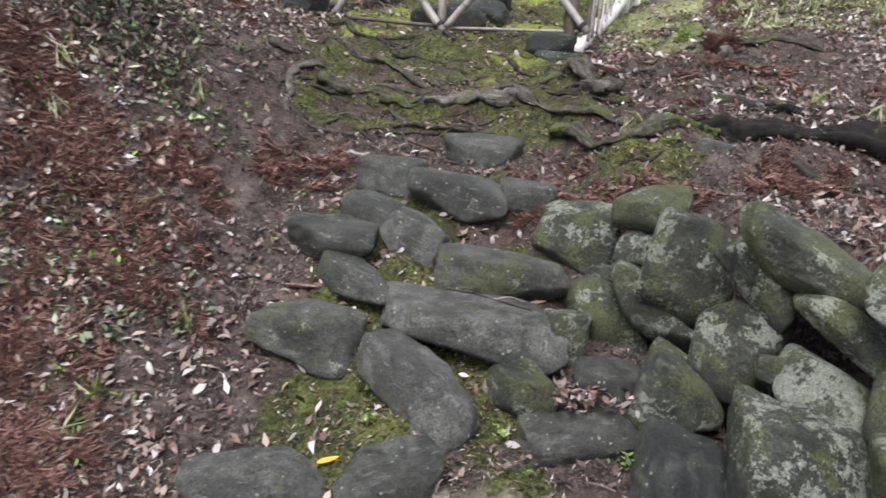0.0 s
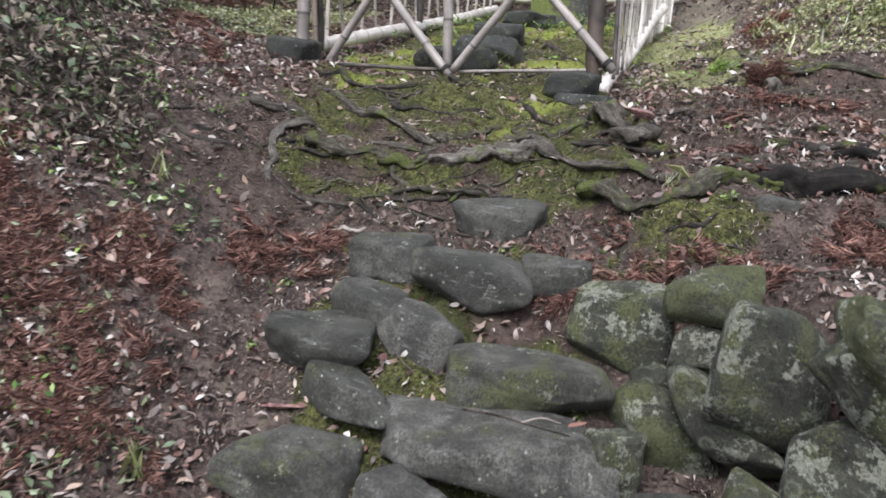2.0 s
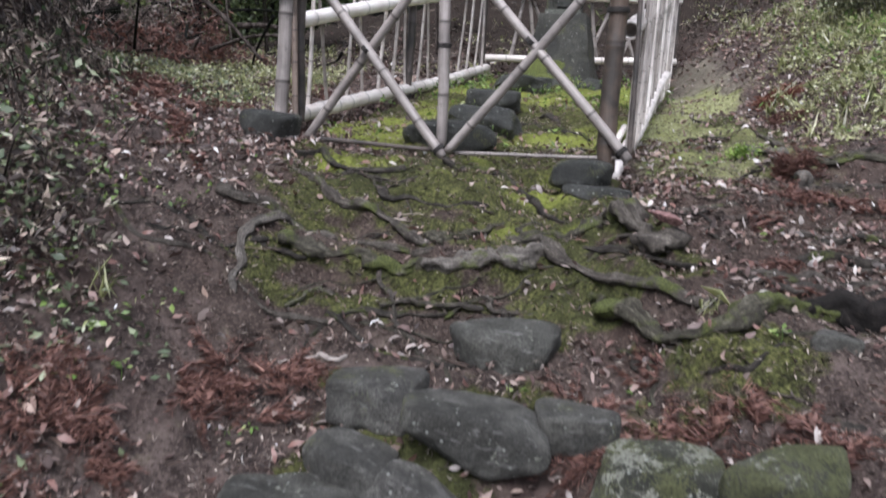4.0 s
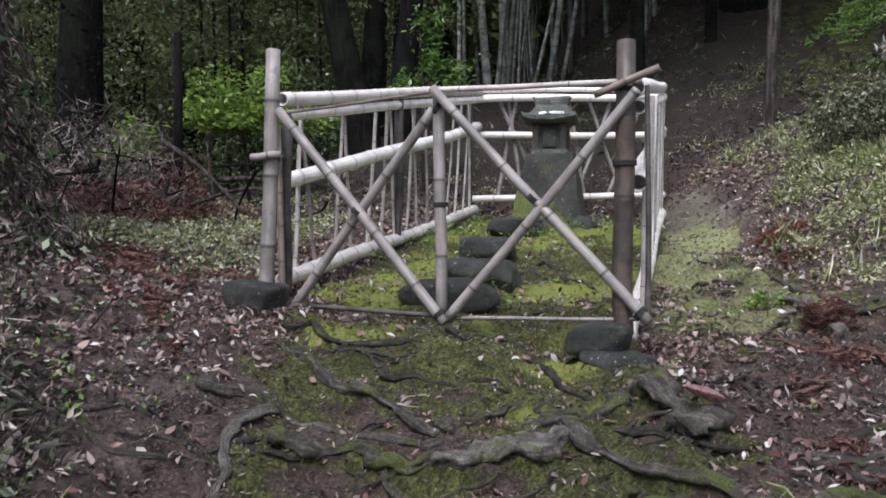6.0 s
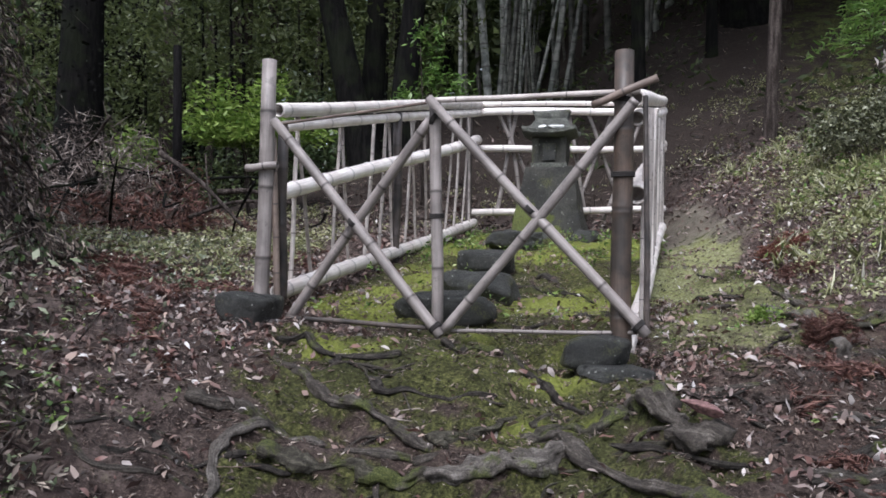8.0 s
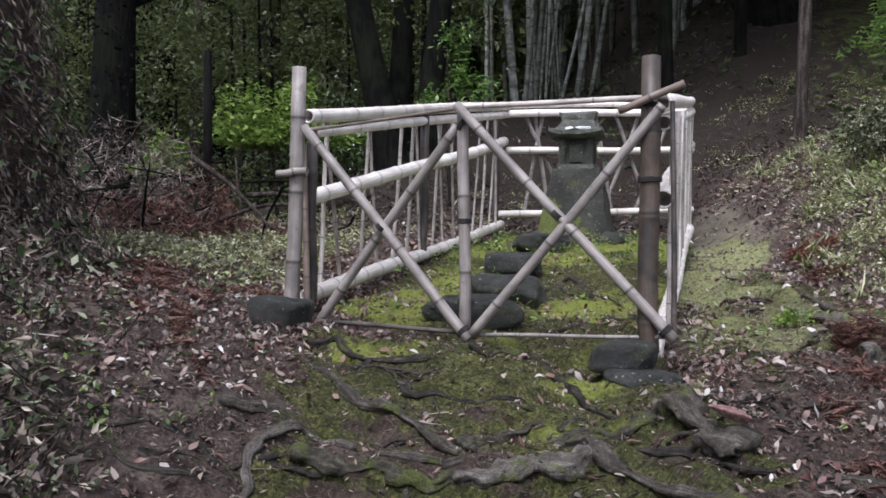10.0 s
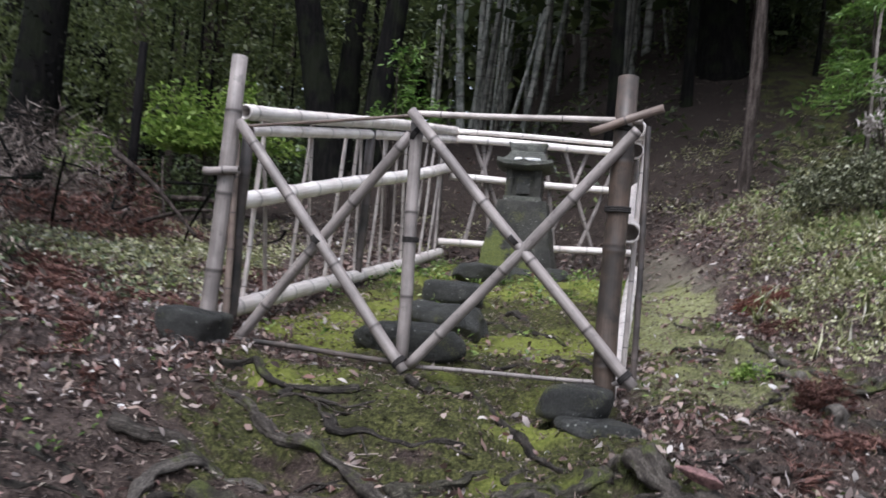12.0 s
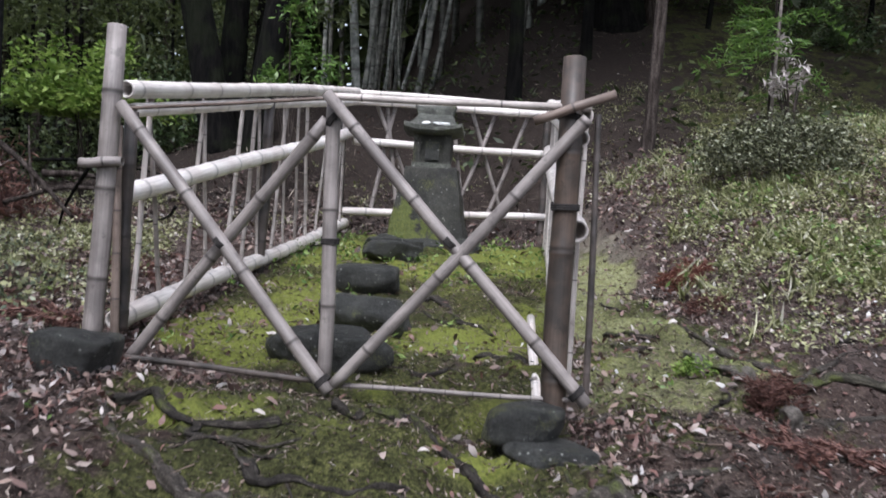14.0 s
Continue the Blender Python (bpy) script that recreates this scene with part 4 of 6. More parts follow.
def tube(pts, radii, sides=12, wobble=0.0, seed=0, squash=1.0, ridges=0.0):
    """Rings of points along a line, with closed ends."""
    pts, radii = np.asarray(pts, float), np.asarray(radii, float)
    _, a, b = frame_along(pts)
    ang = np.linspace(0, 2 * np.pi, sides, endpoint=False)
    ring = (np.cos(ang)[None, :, None] * a[:, None, :] + squash * np.sin(ang)[None, :, None] * b[:, None, :])
    r = np.repeat(radii[:, None], sides, 1)
    if ridges:
        twist = np.linspace(0, 5, len(pts))[:, None]
        r = r * (1 + ridges * (np.sin(3 * ang[None, :] + twist + seed) + 0.6 * np.sin(5 * ang[None, :] - 1.7 * twist)))
    v = pts[:, None, :] + ring * r[:, :, None]
    if wobble:
        flat = v.reshape(-1, 3)
        v = v + (ring * (r * wobble * (fbm(flat * 14.0, seed, 3) + 0.45 * vnoise(flat * 52.0, seed + 3)).reshape(len(pts), sides))[:, :, None])
    n = len(pts)
    i = (np.arange(n - 1)[:, None] * sides + np.arange(sides)[None, :]).ravel()
    j = (np.arange(n - 1)[:, None] * sides + (np.arange(sides)[None, :] + 1) % sides).ravel()
    faces = [tuple(q) for q in np.stack([i, j, j + sides, i + sides], 1).tolist()]
    faces += [tuple(range(sides))[::-1], tuple(range((n - 1) * sides, n * sides))]
    return v.reshape(-1, 3), faces


def bamboo_mesh(name, length, r0, r1, material, seed, sag=0.0, gap=None, hollow=True):
    """A cut culm along +z from 0 to its length, with swollen joints and open ends."""
    rnd = np.random.RandomState(seed)
    gap = gap or 5.2 * (r0 + r1)
    zs, rs, joint_and_shade = [], [], []

    def ring(z, f, j=0.0):
        zs.append(z)
        rs.append((r0 + (r1 - r0) * z / length) * f)
        joint_and_shade.append(j)
    marks, z = [], gap * rnd.uniform(0.2, 0.9)
    while z < length - 0.01:
        marks.append(z)
        z += gap * rnd.uniform(0.85, 1.15)
    w = 0.20 * (r0 + r1)
    ring(0, 0.99)
    last = 0.0
    for mrk in marks:
        for s in np.linspace(last, mrk - 2 * w, 4)[1:]:
            if s > last:
                ring(s, 1.0)
        ring(mrk - w, 1.03, 0.0)
        ring(mrk - 0.4 * w, 1.09, 0.6)
        ring(mrk, 0.99, 1.0)
        ring(mrk + 0.4 * w, 1.07, 0.7)
        ring(mrk + w, 1.0, 0.05)
        last = mrk + w
    ring(length, 0.99)
    order = np.argsort(np.array(zs), kind="stable")
    zs, rs, joint_and_shade = np.array(zs)[order], np.array(rs)[order], np.array(joint_and_shade)[order]
    pts = np.zeros((len(zs), 3))
    pts[:, 2] = zs
    u = zs / length
    pts[:, 0] = sag * 4 * u * (1 - u) + 0.15 * r0 * np.sin(u * 9 + seed)
    pts[:, 1] = 0.15 * r0 * np.cos(u * 7 + seed)
    sides = 14
    v, f = tube(pts, rs, sides)
    j = np.repeat(joint_and_shade, sides)
    if hollow:                      # sawn ends: a wall's thickness, then inside coloured dark for the hollow's shade
        f = f[:-2]
        for end, inward in ((0, 1), (len(zs) - 1, -1)):
            outer = list(range(end * sides, (end + 1) * sides))
            c = pts[end]
            base = len(v)
            rim = c + (v[outer] - c) * 0.78
            deep = rim + np.array([0, 0, inward * min(2.2 * r0, 0.3 * length)])
            v = np.vstack([v, rim, deep])
            j = np.concatenate([j, np.full(sides, 0.3), np.full(sides, 1.0)])
            for k in range(sides):
                l = (k + 1) % sides
                quads = [(outer[k], base + k, base + l, outer[l]), (base + k, base + sides + k, base + sides + l, base + l)]
                f += quads if inward > 0 else [q[::-1] for q in quads]
            cap = tuple(range(base + sides, base + 2 * sides))
            f.append(cap[::-1] if inward > 0 else cap)
    me = mesh_of(name, v, f, material)
    a = me.attributes.new("joint_and_shade", "FLOAT", "POINT")
    a.data.foreach_set("value", j.astype(np.float32))
    return me


def along(p0, p1):
    """The pose that lays +z from p0 to p1."""
    p0, p1 = Vector(p0), Vector(p1)
    return Matrix.Translation(p0) @ (p1 - p0).to_track_quat("Z", "Y").to_matrix().to_4x4()


# ---- the bamboo fence ----
fence = empty_thing("bamboo_fence", (0.0, 6.0, 1.46), "bleached bamboo fence with crossed braces round a small plot", "fence")
FENCE_BACK = Matrix.Translation((0, -6.0, -1.46))
seed_counter = [400]


def culm(name, p0, p1, r0, r1=None, material=BAMBOO_GREY, label="", sag=0.0, gap=None, hollow=True):
    seed_counter[0] += 1
    length = (Vector(p1) - Vector(p0)).length
    me = bamboo_mesh(name, length, r0, r1 or r0, material, seed_counter[0], sag, gap, hollow)
    return part(name, me, fence, label, FENCE_BACK @ along(p0, p1))


def lash(owner, at, axis, radius):
    """Black twine wound round a pole, a part of that pole."""
    a = np.linspace(0, 2 * np.pi * 3, 40)
    pts = np.stack([radius * np.cos(a), radius * np.sin(a), np.linspace(-0.012, 0.012, 40)], 1)
    v, f = tube(pts, np.full(40, 0.005), 6)
    me = mesh_of("lashing", v, f, TIE)
    m = Matrix.Translation(at) @ Vector(axis).to_track_quat("Z", "Y").to_matrix().to_4x4()
    part("lashing", me, owner, "", (FENCE_BACK.inverted() @ owner.matrix_basis).inverted() @ m)


# front
post_l = culm("post", (-0.996, 6.199, 1.513), (-0.966, 6.185, 2.864), 0.042, 0.040, BAMBOO_GREY, "tall grey bamboo corner post", gap=0.40)
culm("post", (-0.918, 6.336, 1.571), (-0.921, 6.326, 2.527), 0.030, None, BAMBOO_DARK, gap=0.33)
culm("strut", (-0.903, 6.186, 1.465), (-0.946, 6.206, 2.45), 0.018, None, BAMBOO_RUST, "thin rust-brown strut")
brace_a = culm("brace", (-0.017, 5.72, 1.446), (-0.926, 6.129, 2.532), 0.027, 0.026, BAMBOO_GREY, gap=0.36)
culm("brace", (-0.853, 6.181, 1.465), (-0.089, 5.839, 2.503), 0.026, 0.025, BAMBOO_GREY, gap=0.36)
post_c = culm("post", (-0.037, 5.8, 1.456), (-0.063, 5.81, 2.585), 0.029, None, BAMBOO_GREY, "middle bamboo post", gap=0.37)
brace_c = culm("brace", (0.874, 5.327, 1.504), (-0.095, 5.762, 2.589), 0.025, 0.024, BAMBOO_GREY, gap=0.36)
culm("brace", (-0.001, 5.723, 1.47), (0.818, 5.347, 2.522), 0.024, 0.023, BAMBOO_GREY, gap=0.36)
post_r = culm("post", (0.784, 5.429, 1.436), (0.779, 5.434, 2.753), 0.047, 0.043, BAMBOO_POST, "dark thick bamboo corner post", gap=0.42)
culm("stub", (0.638, 5.414, 2.509), (0.898, 5.303, 2.612), 0.017, None, BAMBOO_RUST, "short brown stub tied across the post")
strip = culm("strut", (0.882, 5.354, 1.513), (0.863, 5.371, 2.546), 0.013, 0.011, BAMBOO_DARK, "thin split brown strut")
culm("bottom_rail", (-0.925, 6.157, 1.485), (-0.05, 5.762, 1.479), 0.014, 0.012, BAMBOO_DARK, "thin dark bottom rail")
culm("bottom_rail", (0.001, 5.75, 1.467), (0.844, 5.371, 1.511), 0.010, 0.009, BAMBOO_GREY)
culm("top_rail", (-0.985, 6.256, 2.520), (-0.05, 5.815, 2.588), 0.0085, 0.0075, BAMBOO_RUST, "thin brown rail tied under the top rail", gap=0.4)
culm("top_rail", (-0.071, 5.791, 2.587), (0.841, 5.385, 2.567), 0.014, 0.013, BAMBOO_PICKET, "thin pale top rail", gap=0.5)
culm("peg", (-1.075, 6.143, 2.278), (-0.901, 6.114, 2.295), 0.020, None, BAMBOO_GREY, "short peg tied to the corner post")
# left side
culm("top_rail", (-0.968, 6.44, 2.640), (0.322, 10.752, 3.43), 0.041, 0.047, BAMBOO_PALE, gap=0.44)
culm("top_rail", (-0.950, 6.49, 2.556), (0.355, 10.842, 3.356), 0.032, 0.040, BAMBOO_PALE, gap=0.44)
culm("middle_rail", (-0.964, 6.45, 2.168), (0.29, 10.663, 3.024), 0.046, 0.052, BAMBOO_PALE, gap=0.38, sag=-0.05)
culm("ground_rail", (-0.968, 6.44, 1.592), (0.266, 10.606, 2.113), 0.048, 0.050, BAMBOO_PALE, "thick pale rail lying on the moss", gap=0.24)
culm("post", (-0.42, 8.26, 1.70), (-0.41, 8.27, 2.92), 0.035, None, BAMBOO_DARK)
culm("post", (0.198, 10.618, 1.902), (0.198, 10.618, 3.36), 0.034, None, BAMBOO_DARK)
side = np.random.RandomState(5)
for k in range(15):
    u0, u1 = (k + 0.7) / 15.5, (k + 0.7 + side.choice([-1, 1]) * side.uniform(0.35, 0.75)) / 15.5
    u1 = min(max(u1, 0.02), 0.98)
    lower = (-0.985 + 1.25 * u0, 6.45 + 4.10 * u0, 1.60 + 0.51 * u0)
    upper = (-1.005 + 1.30 * u1, 6.45 + 4.25 * u1, 2.60 + 0.74 * u1)
    culm("picket", lower, upper, side.uniform(0.010, 0.014), None, BAMBOO_PICKET, gap=0.22)
# right side
culm("top_rail", (0.836, 5.487, 2.556), (2.296, 10.663, 3.473), 0.042, 0.046, BAMBOO_PALE, gap=0.44)
culm("top_rail", (0.87, 5.583, 2.478), (2.308, 10.685, 3.36), 0.036, 0.042, BAMBOO_PALE, gap=0.44)
culm("middle_rail", (0.865, 5.525, 2.117), (2.252, 10.494, 2.979), 0.046, 0.048, BAMBOO_PALE, gap=0.38, sag=0.03)
culm("ground_rail", (0.875, 5.72, 1.39), (1.76, 8.60, 2.06), 0.042, 0.040, BAMBOO_PALE, "white weathered rail sloping up from the corner stone", gap=0.26, hollow=False)
culm("ground_rail", (0.80, 5.66, 1.39), (1.17, 7.1, 1.63), 0.021, 0.024, BAMBOO_PALE, "thin pale rail along the inside of the fence", gap=0.24)
for k in range(19):
    u = ((k + 1.3) / 20.4) ** 1.15
    v = min(max(u + side.uniform(-0.025, 0.025), 0.01), 0.99)
    culm("picket", (0.875 + 1.34 * u, 5.50 + 4.85 * u, 1.43 + 0.60 * u), (0.885 + 1.38 * v, 5.50 + 5.0 * v, 2.52 + 0.82 * v), side.uniform(0.008, 0.011) + 0.008 * u, None, BAMBOO_PALE if k % 4 == 2 and k > 5 else BAMBOO_PICKET, gap=0.26)
# back
culm("top_rail", (0.31, 10.663, 3.414), (2.353, 10.988, 3.501), 0.026, None, BAMBOO_PALE, gap=0.44)
culm("top_rail", (0.322, 10.663, 3.329), (2.397, 10.999, 3.414), 0.040, None, BAMBOO_PALE, gap=0.44)
culm("middle_rail", (0.299, 10.663, 2.925), (2.409, 10.999, 2.986), 0.038, None, BAMBOO_PALE, gap=0.38)
culm("bottom_rail", (0.176, 10.646, 2.229), (2.409, 10.999, 2.317), 0.038, None, BAMBOO_PALE, gap=0.36)
culm("post", (2.375, 11.022, 1.958), (2.375, 11.022, 3.495), 0.036, None, BAMBOO_DARK)
for x0, x1 in ((0.50, 0.72), (1.06, 0.50), (0.80, 0.62), (1.36, 1.80), (1.98, 1.52), (1.72, 2.16), (1.52, 1.30)):
    y0, y1 = 10.73 + (x0 - 0.29) * 0.158, 10.73 + (x1 - 0.29) * 0.158
    culm("picket", (x0, y0, 2.18), (x1, y1, 3.38), 0.021, None, BAMBOO_GREY, gap=0.3)
# twine at the front
for owner, at, axis, r in ((post_l, (-0.976, 6.19, 2.285), (0.02, 0, 1), 0.047), (post_c, (-0.059, 5.808, 2.498), (0.7, -0.3, -0.6), 0.036), (post_c, (-0.047, 5.804, 2.025), (0, 0, 1), 0.033),
                           (post_r, (0.781, 5.432, 2.208), (0, 0, 1), 0.050), (post_r, (0.779, 5.434, 2.536), (0.3, 0, 1), 0.050), (brace_c, (0.387, 5.546, 2.049), (0.9, -0.4, 1), 0.030), (brace_a, (-0.472, 5.925, 1.989), (0.9, -0.4, 1), 0.032),
                           (brace_c, (0.841, 5.343, 1.542), (0.9, -0.4, -1), 0.029), (brace_a, (-0.047, 5.734, 1.482), (0.9, -0.4, -1), 0.031)):
    lash(owner, at, axis, r)


# ---- the stone shrine ----
def chiselled(name, rings, material, seed, wear=0.012):
    """A worn block of four sides: rings of (half width, half depth, z, rise of the corners), densely cut so that its edges can round."""
    v, f = [], []
    m = 10
    for hw, hd, z, *rise in rings:
        for k in range(4):
            c0 = [(-1, -1), (1, -1), (1, 1), (-1, 1)][k]
            c1 = [(1, -1), (1, 1), (-1, 1), (-1, -1)][k]
            for s in range(m):
                a, b = c0[0] + (c1[0] - c0[0]) * s / m, c0[1] + (c1[1] - c0[1]) * s / m
                soft = 0.96 if s == 0 else 1.0
                v.append((a * hw * soft, b * hd * soft, z + (rise[0] * abs(a * b) ** 2.5 if rise else 0.0)))
    n = 4 * m
    for i in range(len(rings) - 1):
        for k in range(n):
            f.append((i * n + k, i * n + (k + 1) % n, (i + 1) * n + (k + 1) % n, (i + 1) * n + k))
    f += [tuple(range(n))[::-1], tuple(range((len(rings) - 1) * n, len(rings) * n))]
    v = np.array(v)
    v += wear * np.stack([fbm(v * 7 + 9.1 * k + seed, seed + k, 3) for k in range(3)], 1)
    return mesh_of(name, v, f, material, False)


def plinth_material():
    """Shrine stone with cushions of bright moss low on one side."""
    m = ROCK_SHRINE.copy()
    m.name = "mossy_plinth_stone"
    nt = m.node_tree
    b = nt.nodes["Principled BSDF"]
    stone_col = b.inputs["Base Color"].links[0].from_socket
    sep = nt.nodes.new("ShaderNodeSeparateXYZ")
    vec = coords(nt)
    nt.links.new(vec, sep.inputs[0])
    low = maths_sum(nt, maths_free(nt, sep.outputs["Z"], -1.2), maths_free(nt, sep.outputs["X"], -0.9))
    where = maths_sum(nt, low, maths_free(nt, noise_tex(nt, vec, 7, 5, 0.6), 1.4))
    fine = noise_tex(nt, vec, 90, 5, 0.7)
    col = mix(nt, maths(nt, "MULTIPLY", band(nt, where, 0.42, 0.52), 0.85), stone_col, ramp(nt, fine, [(0.34, (0.05, 0.07, 0.012)), (0.66, (0.20, 0.23, 0.045))]))
    nt.links.new(col, b.inputs["Base Color"])
    return m


ROCK_PLINTH = plinth_material()


def build_shrine():
    x, y = 1.03, 10.17
    z = ground_at(x, y) - 0.05
    shrine = empty_thing("stone_shrine", (x, y, z), "small weathered grey stone shrine with moss on its plinth", "shrine")
    shrine.matrix_basis = Matrix.Translation((x, y, z)) @ pose(0, 0, 0, 0, 0, -14) @ Matrix.Scale(1.117, 4)
    for dx, dy, size, s in ((-0.30, -0.24, (0.36, 0.3, 0.2), 301), (0.27, -0.22, (0.34, 0.3, 0.22), 302), (0.0, -0.30, (0.4, 0.26, 0.16), 303), (-0.25, 0.2, (0.4, 0.34, 0.2), 304), (0.28, 0.2, (0.4, 0.36, 0.2), 305)):
        part("base_stone", rock_mesh("base_stone", size, ROCK_DARK, s, 10), shrine, "dark rough stone under the plinth", pose(dx, dy, 0.03))
    lin = np.linspace(0, 1, 9)
    part("plinth", chiselled("plinth", [(0.330 - 0.118 * u, 0.30 - 0.10 * u, 0.08 + 0.60 * u) for u in lin] + [(0.205, 0.193, 0.692)], ROCK_PLINTH, 3, wear=0.016), shrine, "tapered plinth, moss at its foot")
    part("body", chiselled("body", [(0.150, 0.15, 0.67 + 0.31 * u) for u in np.linspace(0, 1, 5)], ROCK_SHRINE, 7, wear=0.008), shrine, "small house-shaped stone body")
    for dx in (-0.125, 0.125):
        part("pillar", chiselled("pillar", [(0.028, 0.014, 0.69 + 0.28 * u) for u in np.linspace(0, 1, 4)], ROCK_SHRINE, 8, wear=0.004), shrine, "", pose(dx, -0.156, 0))
    part("sill", chiselled("sill", [(0.165, 0.03, 0.685), (0.165, 0.03, 0.725)], ROCK_ROOF, 10, wear=0.004), shrine, "", pose(0, -0.15, 0))
    # raised dark slab; its colour stands for a recess in shade
    dark_slab = chiselled("niche", [(0.055, 0.012, 0.75 + 0.15 * u) for u in np.linspace(0, 1, 3)], ROCK_DARK, 9, wear=0.002)
    part("niche", dark_slab, shrine, "raised dark slab in place of a shaded recess", pose(0, -0.158, 0))
    slope = [(0.245 - 0.105 * u ** 0.8, 0.257 - 0.185 * u ** 0.85, 1.015 + 0.125 * u ** 1.5, 0.040 * (1 - u) ** 3) for u in np.linspace(0, 1, 8)]
    part("roof", chiselled("roof", [(0.17, 0.17, 0.955), (0.22, 0.225, 0.965, 0.02), (0.248, 0.255, 0.985, 0.038)] + slope, ROCK_ROOF, 13, wear=0.006), shrine, "flared stone roof with upturned corners")
    part("ridge", chiselled("ridge", [(0.150, 0.055, 1.125), (0.158, 0.06, 1.16, 0.008), (0.170, 0.062, 1.19, 0.016), (0.178, 0.055, 1.20, 0.022)], ROCK_ROOF, 17, wear=0.006), shrine, "curved ridge stone")
    for k, dx in enumerate((-0.05, 0.035, 0.09)):
        me = rock_mesh("white_scrap", (0.085, 0.05, 0.02), WHITE, 330 + k, 6)
        ob = new("white_scrap", me)
        ob.matrix_basis = shrine.matrix_basis @ pose(dx, -0.205, 1.048, 20, 0, 0)
        tagged(ob, "small white scrap lying on the shrine roof", "scrap", "white scraps on the roof")


build_shrine()

# stones by the fence and the stepping stones inside it
for px, py, size, yaw, lab, s in ((0.00, 6.24, (0.54, 0.38, 0.26), -8, "long dark stepping stone in moss", 61), (0.20, 7.02, (0.49, 0.38, 0.25), -20, "dark stepping stone, wet top", 62),
                                  (0.32, 7.90, (0.44, 0.36, 0.23), -8, "dark stepping stone in moss", 63), (0.52, 8.80, (0.50, 0.36, 0.22), -8, "dark stepping stone before the shrine", 64),
                                  (0.62, 9.42, (0.44, 0.34, 0.18), 6, "low dark slab at the shrine's foot", 68)):
    stone((px, py, ground_at(px, py, 0.05)), size, yaw, 0, lab, "stepping stones to the shrine", ROCK_DARK, s, "stepping_stone", flat_top=0.2, facets=10, cut=(0.70, 0.98), rough=0.07)
stone((-0.97, 5.78, 1.545), (0.30, 0.26, 0.21), -8, 6, "dark green-topped corner stone by the fence post", "", ROCK_DARK, 65, "corner_stone", facets=7, cut=(0.76, 1.0), flat_top=0.2, round_off=8.0, rough=0.06)
stone((0.665, 5.39, 1.430), (0.31, 0.25, 0.16), -3, 2, "smooth dark stone under the fence corner", "", ROCK_DARK, 66, "corner_stone", facets=4, flat_top=0.08, round_off=4.5)
stone((0.73, 5.27, 1.340), (0.34, 0.25, 0.11), -5, 2, "flat dark stone under a rounder one", "", ROCK_DARK, 67, "flat_stone")


# ---- roots ----
def grow_roots():
    for seed, p, r, material, label, lift, group, name, gnarl, squash, hold in ROOTS:
        n = len(p)
        u = np.linspace(0, 1, n)
        pts = np.zeros((n, 3))
        pts[:, :2] = p
        z = land(p[:, 0], p[:, 1]) + roughness(p[:, 0], p[:, 1])
        z = np.convolve(np.pad(z, 2, mode="edge"), np.ones(5) / 5, "valid")
        pts[:, 2] = z + r * (lift - 0.12) + 0.12 * r.max() * np.sin(u * 9 + 3 * seed)
        v, f = tube(pts, r, 18, gnarl, seed, squash, 0.17)
        me = mesh_of(name, v, f, material)
        run = np.concatenate([[0], np.cumsum(np.linalg.norm(np.diff(pts, axis=0), axis=1))])
        ang = np.linspace(0, 2 * np.pi, 18, endpoint=False)
        grain = np.stack([np.tile(2.6 * np.cos(ang), n), np.tile(2.6 * np.sin(ang), n), np.repeat(run * 9.0 + seed, 18)], 1)
        me.attributes.new("along", "FLOAT_VECTOR", "POINT").data.foreach_set("vector", grain.astype(np.float32).ravel())
        tagged(new(name, me), label, "stick" if name == "fallen_stick" else "root", group)


grow_roots()


# ---- leaves ----
def leaf_cloud(name, at, size, material, seed, normal=None, spread=1.0, shape=0.42, label="", category="", kind="stuff", aim=None, fold=0.25, simple=True, curly=1.0):
    """Many small folded leaves at the places given, each six-cornered, turned about the normal by chance."""
    rnd = np.random.RandomState(seed)
    n = len(at)
    up = np.tile([0.0, 0.0, 1.0], (n, 1)) if normal is None else normal
    up = up + spread * rnd.normal(size=(n, 3))
    up /= np.linalg.norm(up, axis=1)[:, None]
    a = rnd.normal(size=(n, 3)) if aim is None else aim + 0.35 * rnd.normal(size=(n, 3))
    a -= up * (a * up).sum(1)[:, None]
    a /= np.maximum(np.linalg.norm(a, axis=1)[:, None], 1e-6)
    b = np.cross(up, a)
    s = (np.ones(n) * size if np.isscalar(size) else size)[:, None]
    w = s * shape * rnd.uniform(0.7, 1.2, (n, 1))
    lift = up * s * fold
    curl = up * s * curly * rnd.uniform(-0.25, 0.45, (n, 1))
    if simple:
        v = np.stack([at - a * s * 0.5, at + b * w * 0.5 + lift * 0.5, at + a * s * 0.5 + curl, at - b * w * 0.5 + lift * 0.5], 1)
        base = np.arange(n)[:, None] * 4
        faces = np.concatenate([base + np.array([[0, 1, 2]]), base + np.array([[0, 2, 3]])], 0)
    else:
        side = b * w * 0.5 + lift * 0.5
        other = -b * w * 0.5 + lift * 0.5 * rnd.uniform(0, 1.6, (n, 1))
        v = np.stack([at - a * s * 0.5, at - a * s * 0.18 + side, at + a * s * 0.2 + side * 0.85, at + a * s * 0.5 + curl, at + a * s * 0.2 + other * 0.85, at - a * s * 0.18 + other], 1)
        base = np.arange(n)[:, None] * 6
        faces = np.concatenate([base + np.array([q]) for q in ([0, 1, 5], [1, 2, 5], [2, 4, 5], [2, 3, 4])], 0)
    me = mesh_of(name, v.reshape(-1, 3), faces, material, False)
    return me


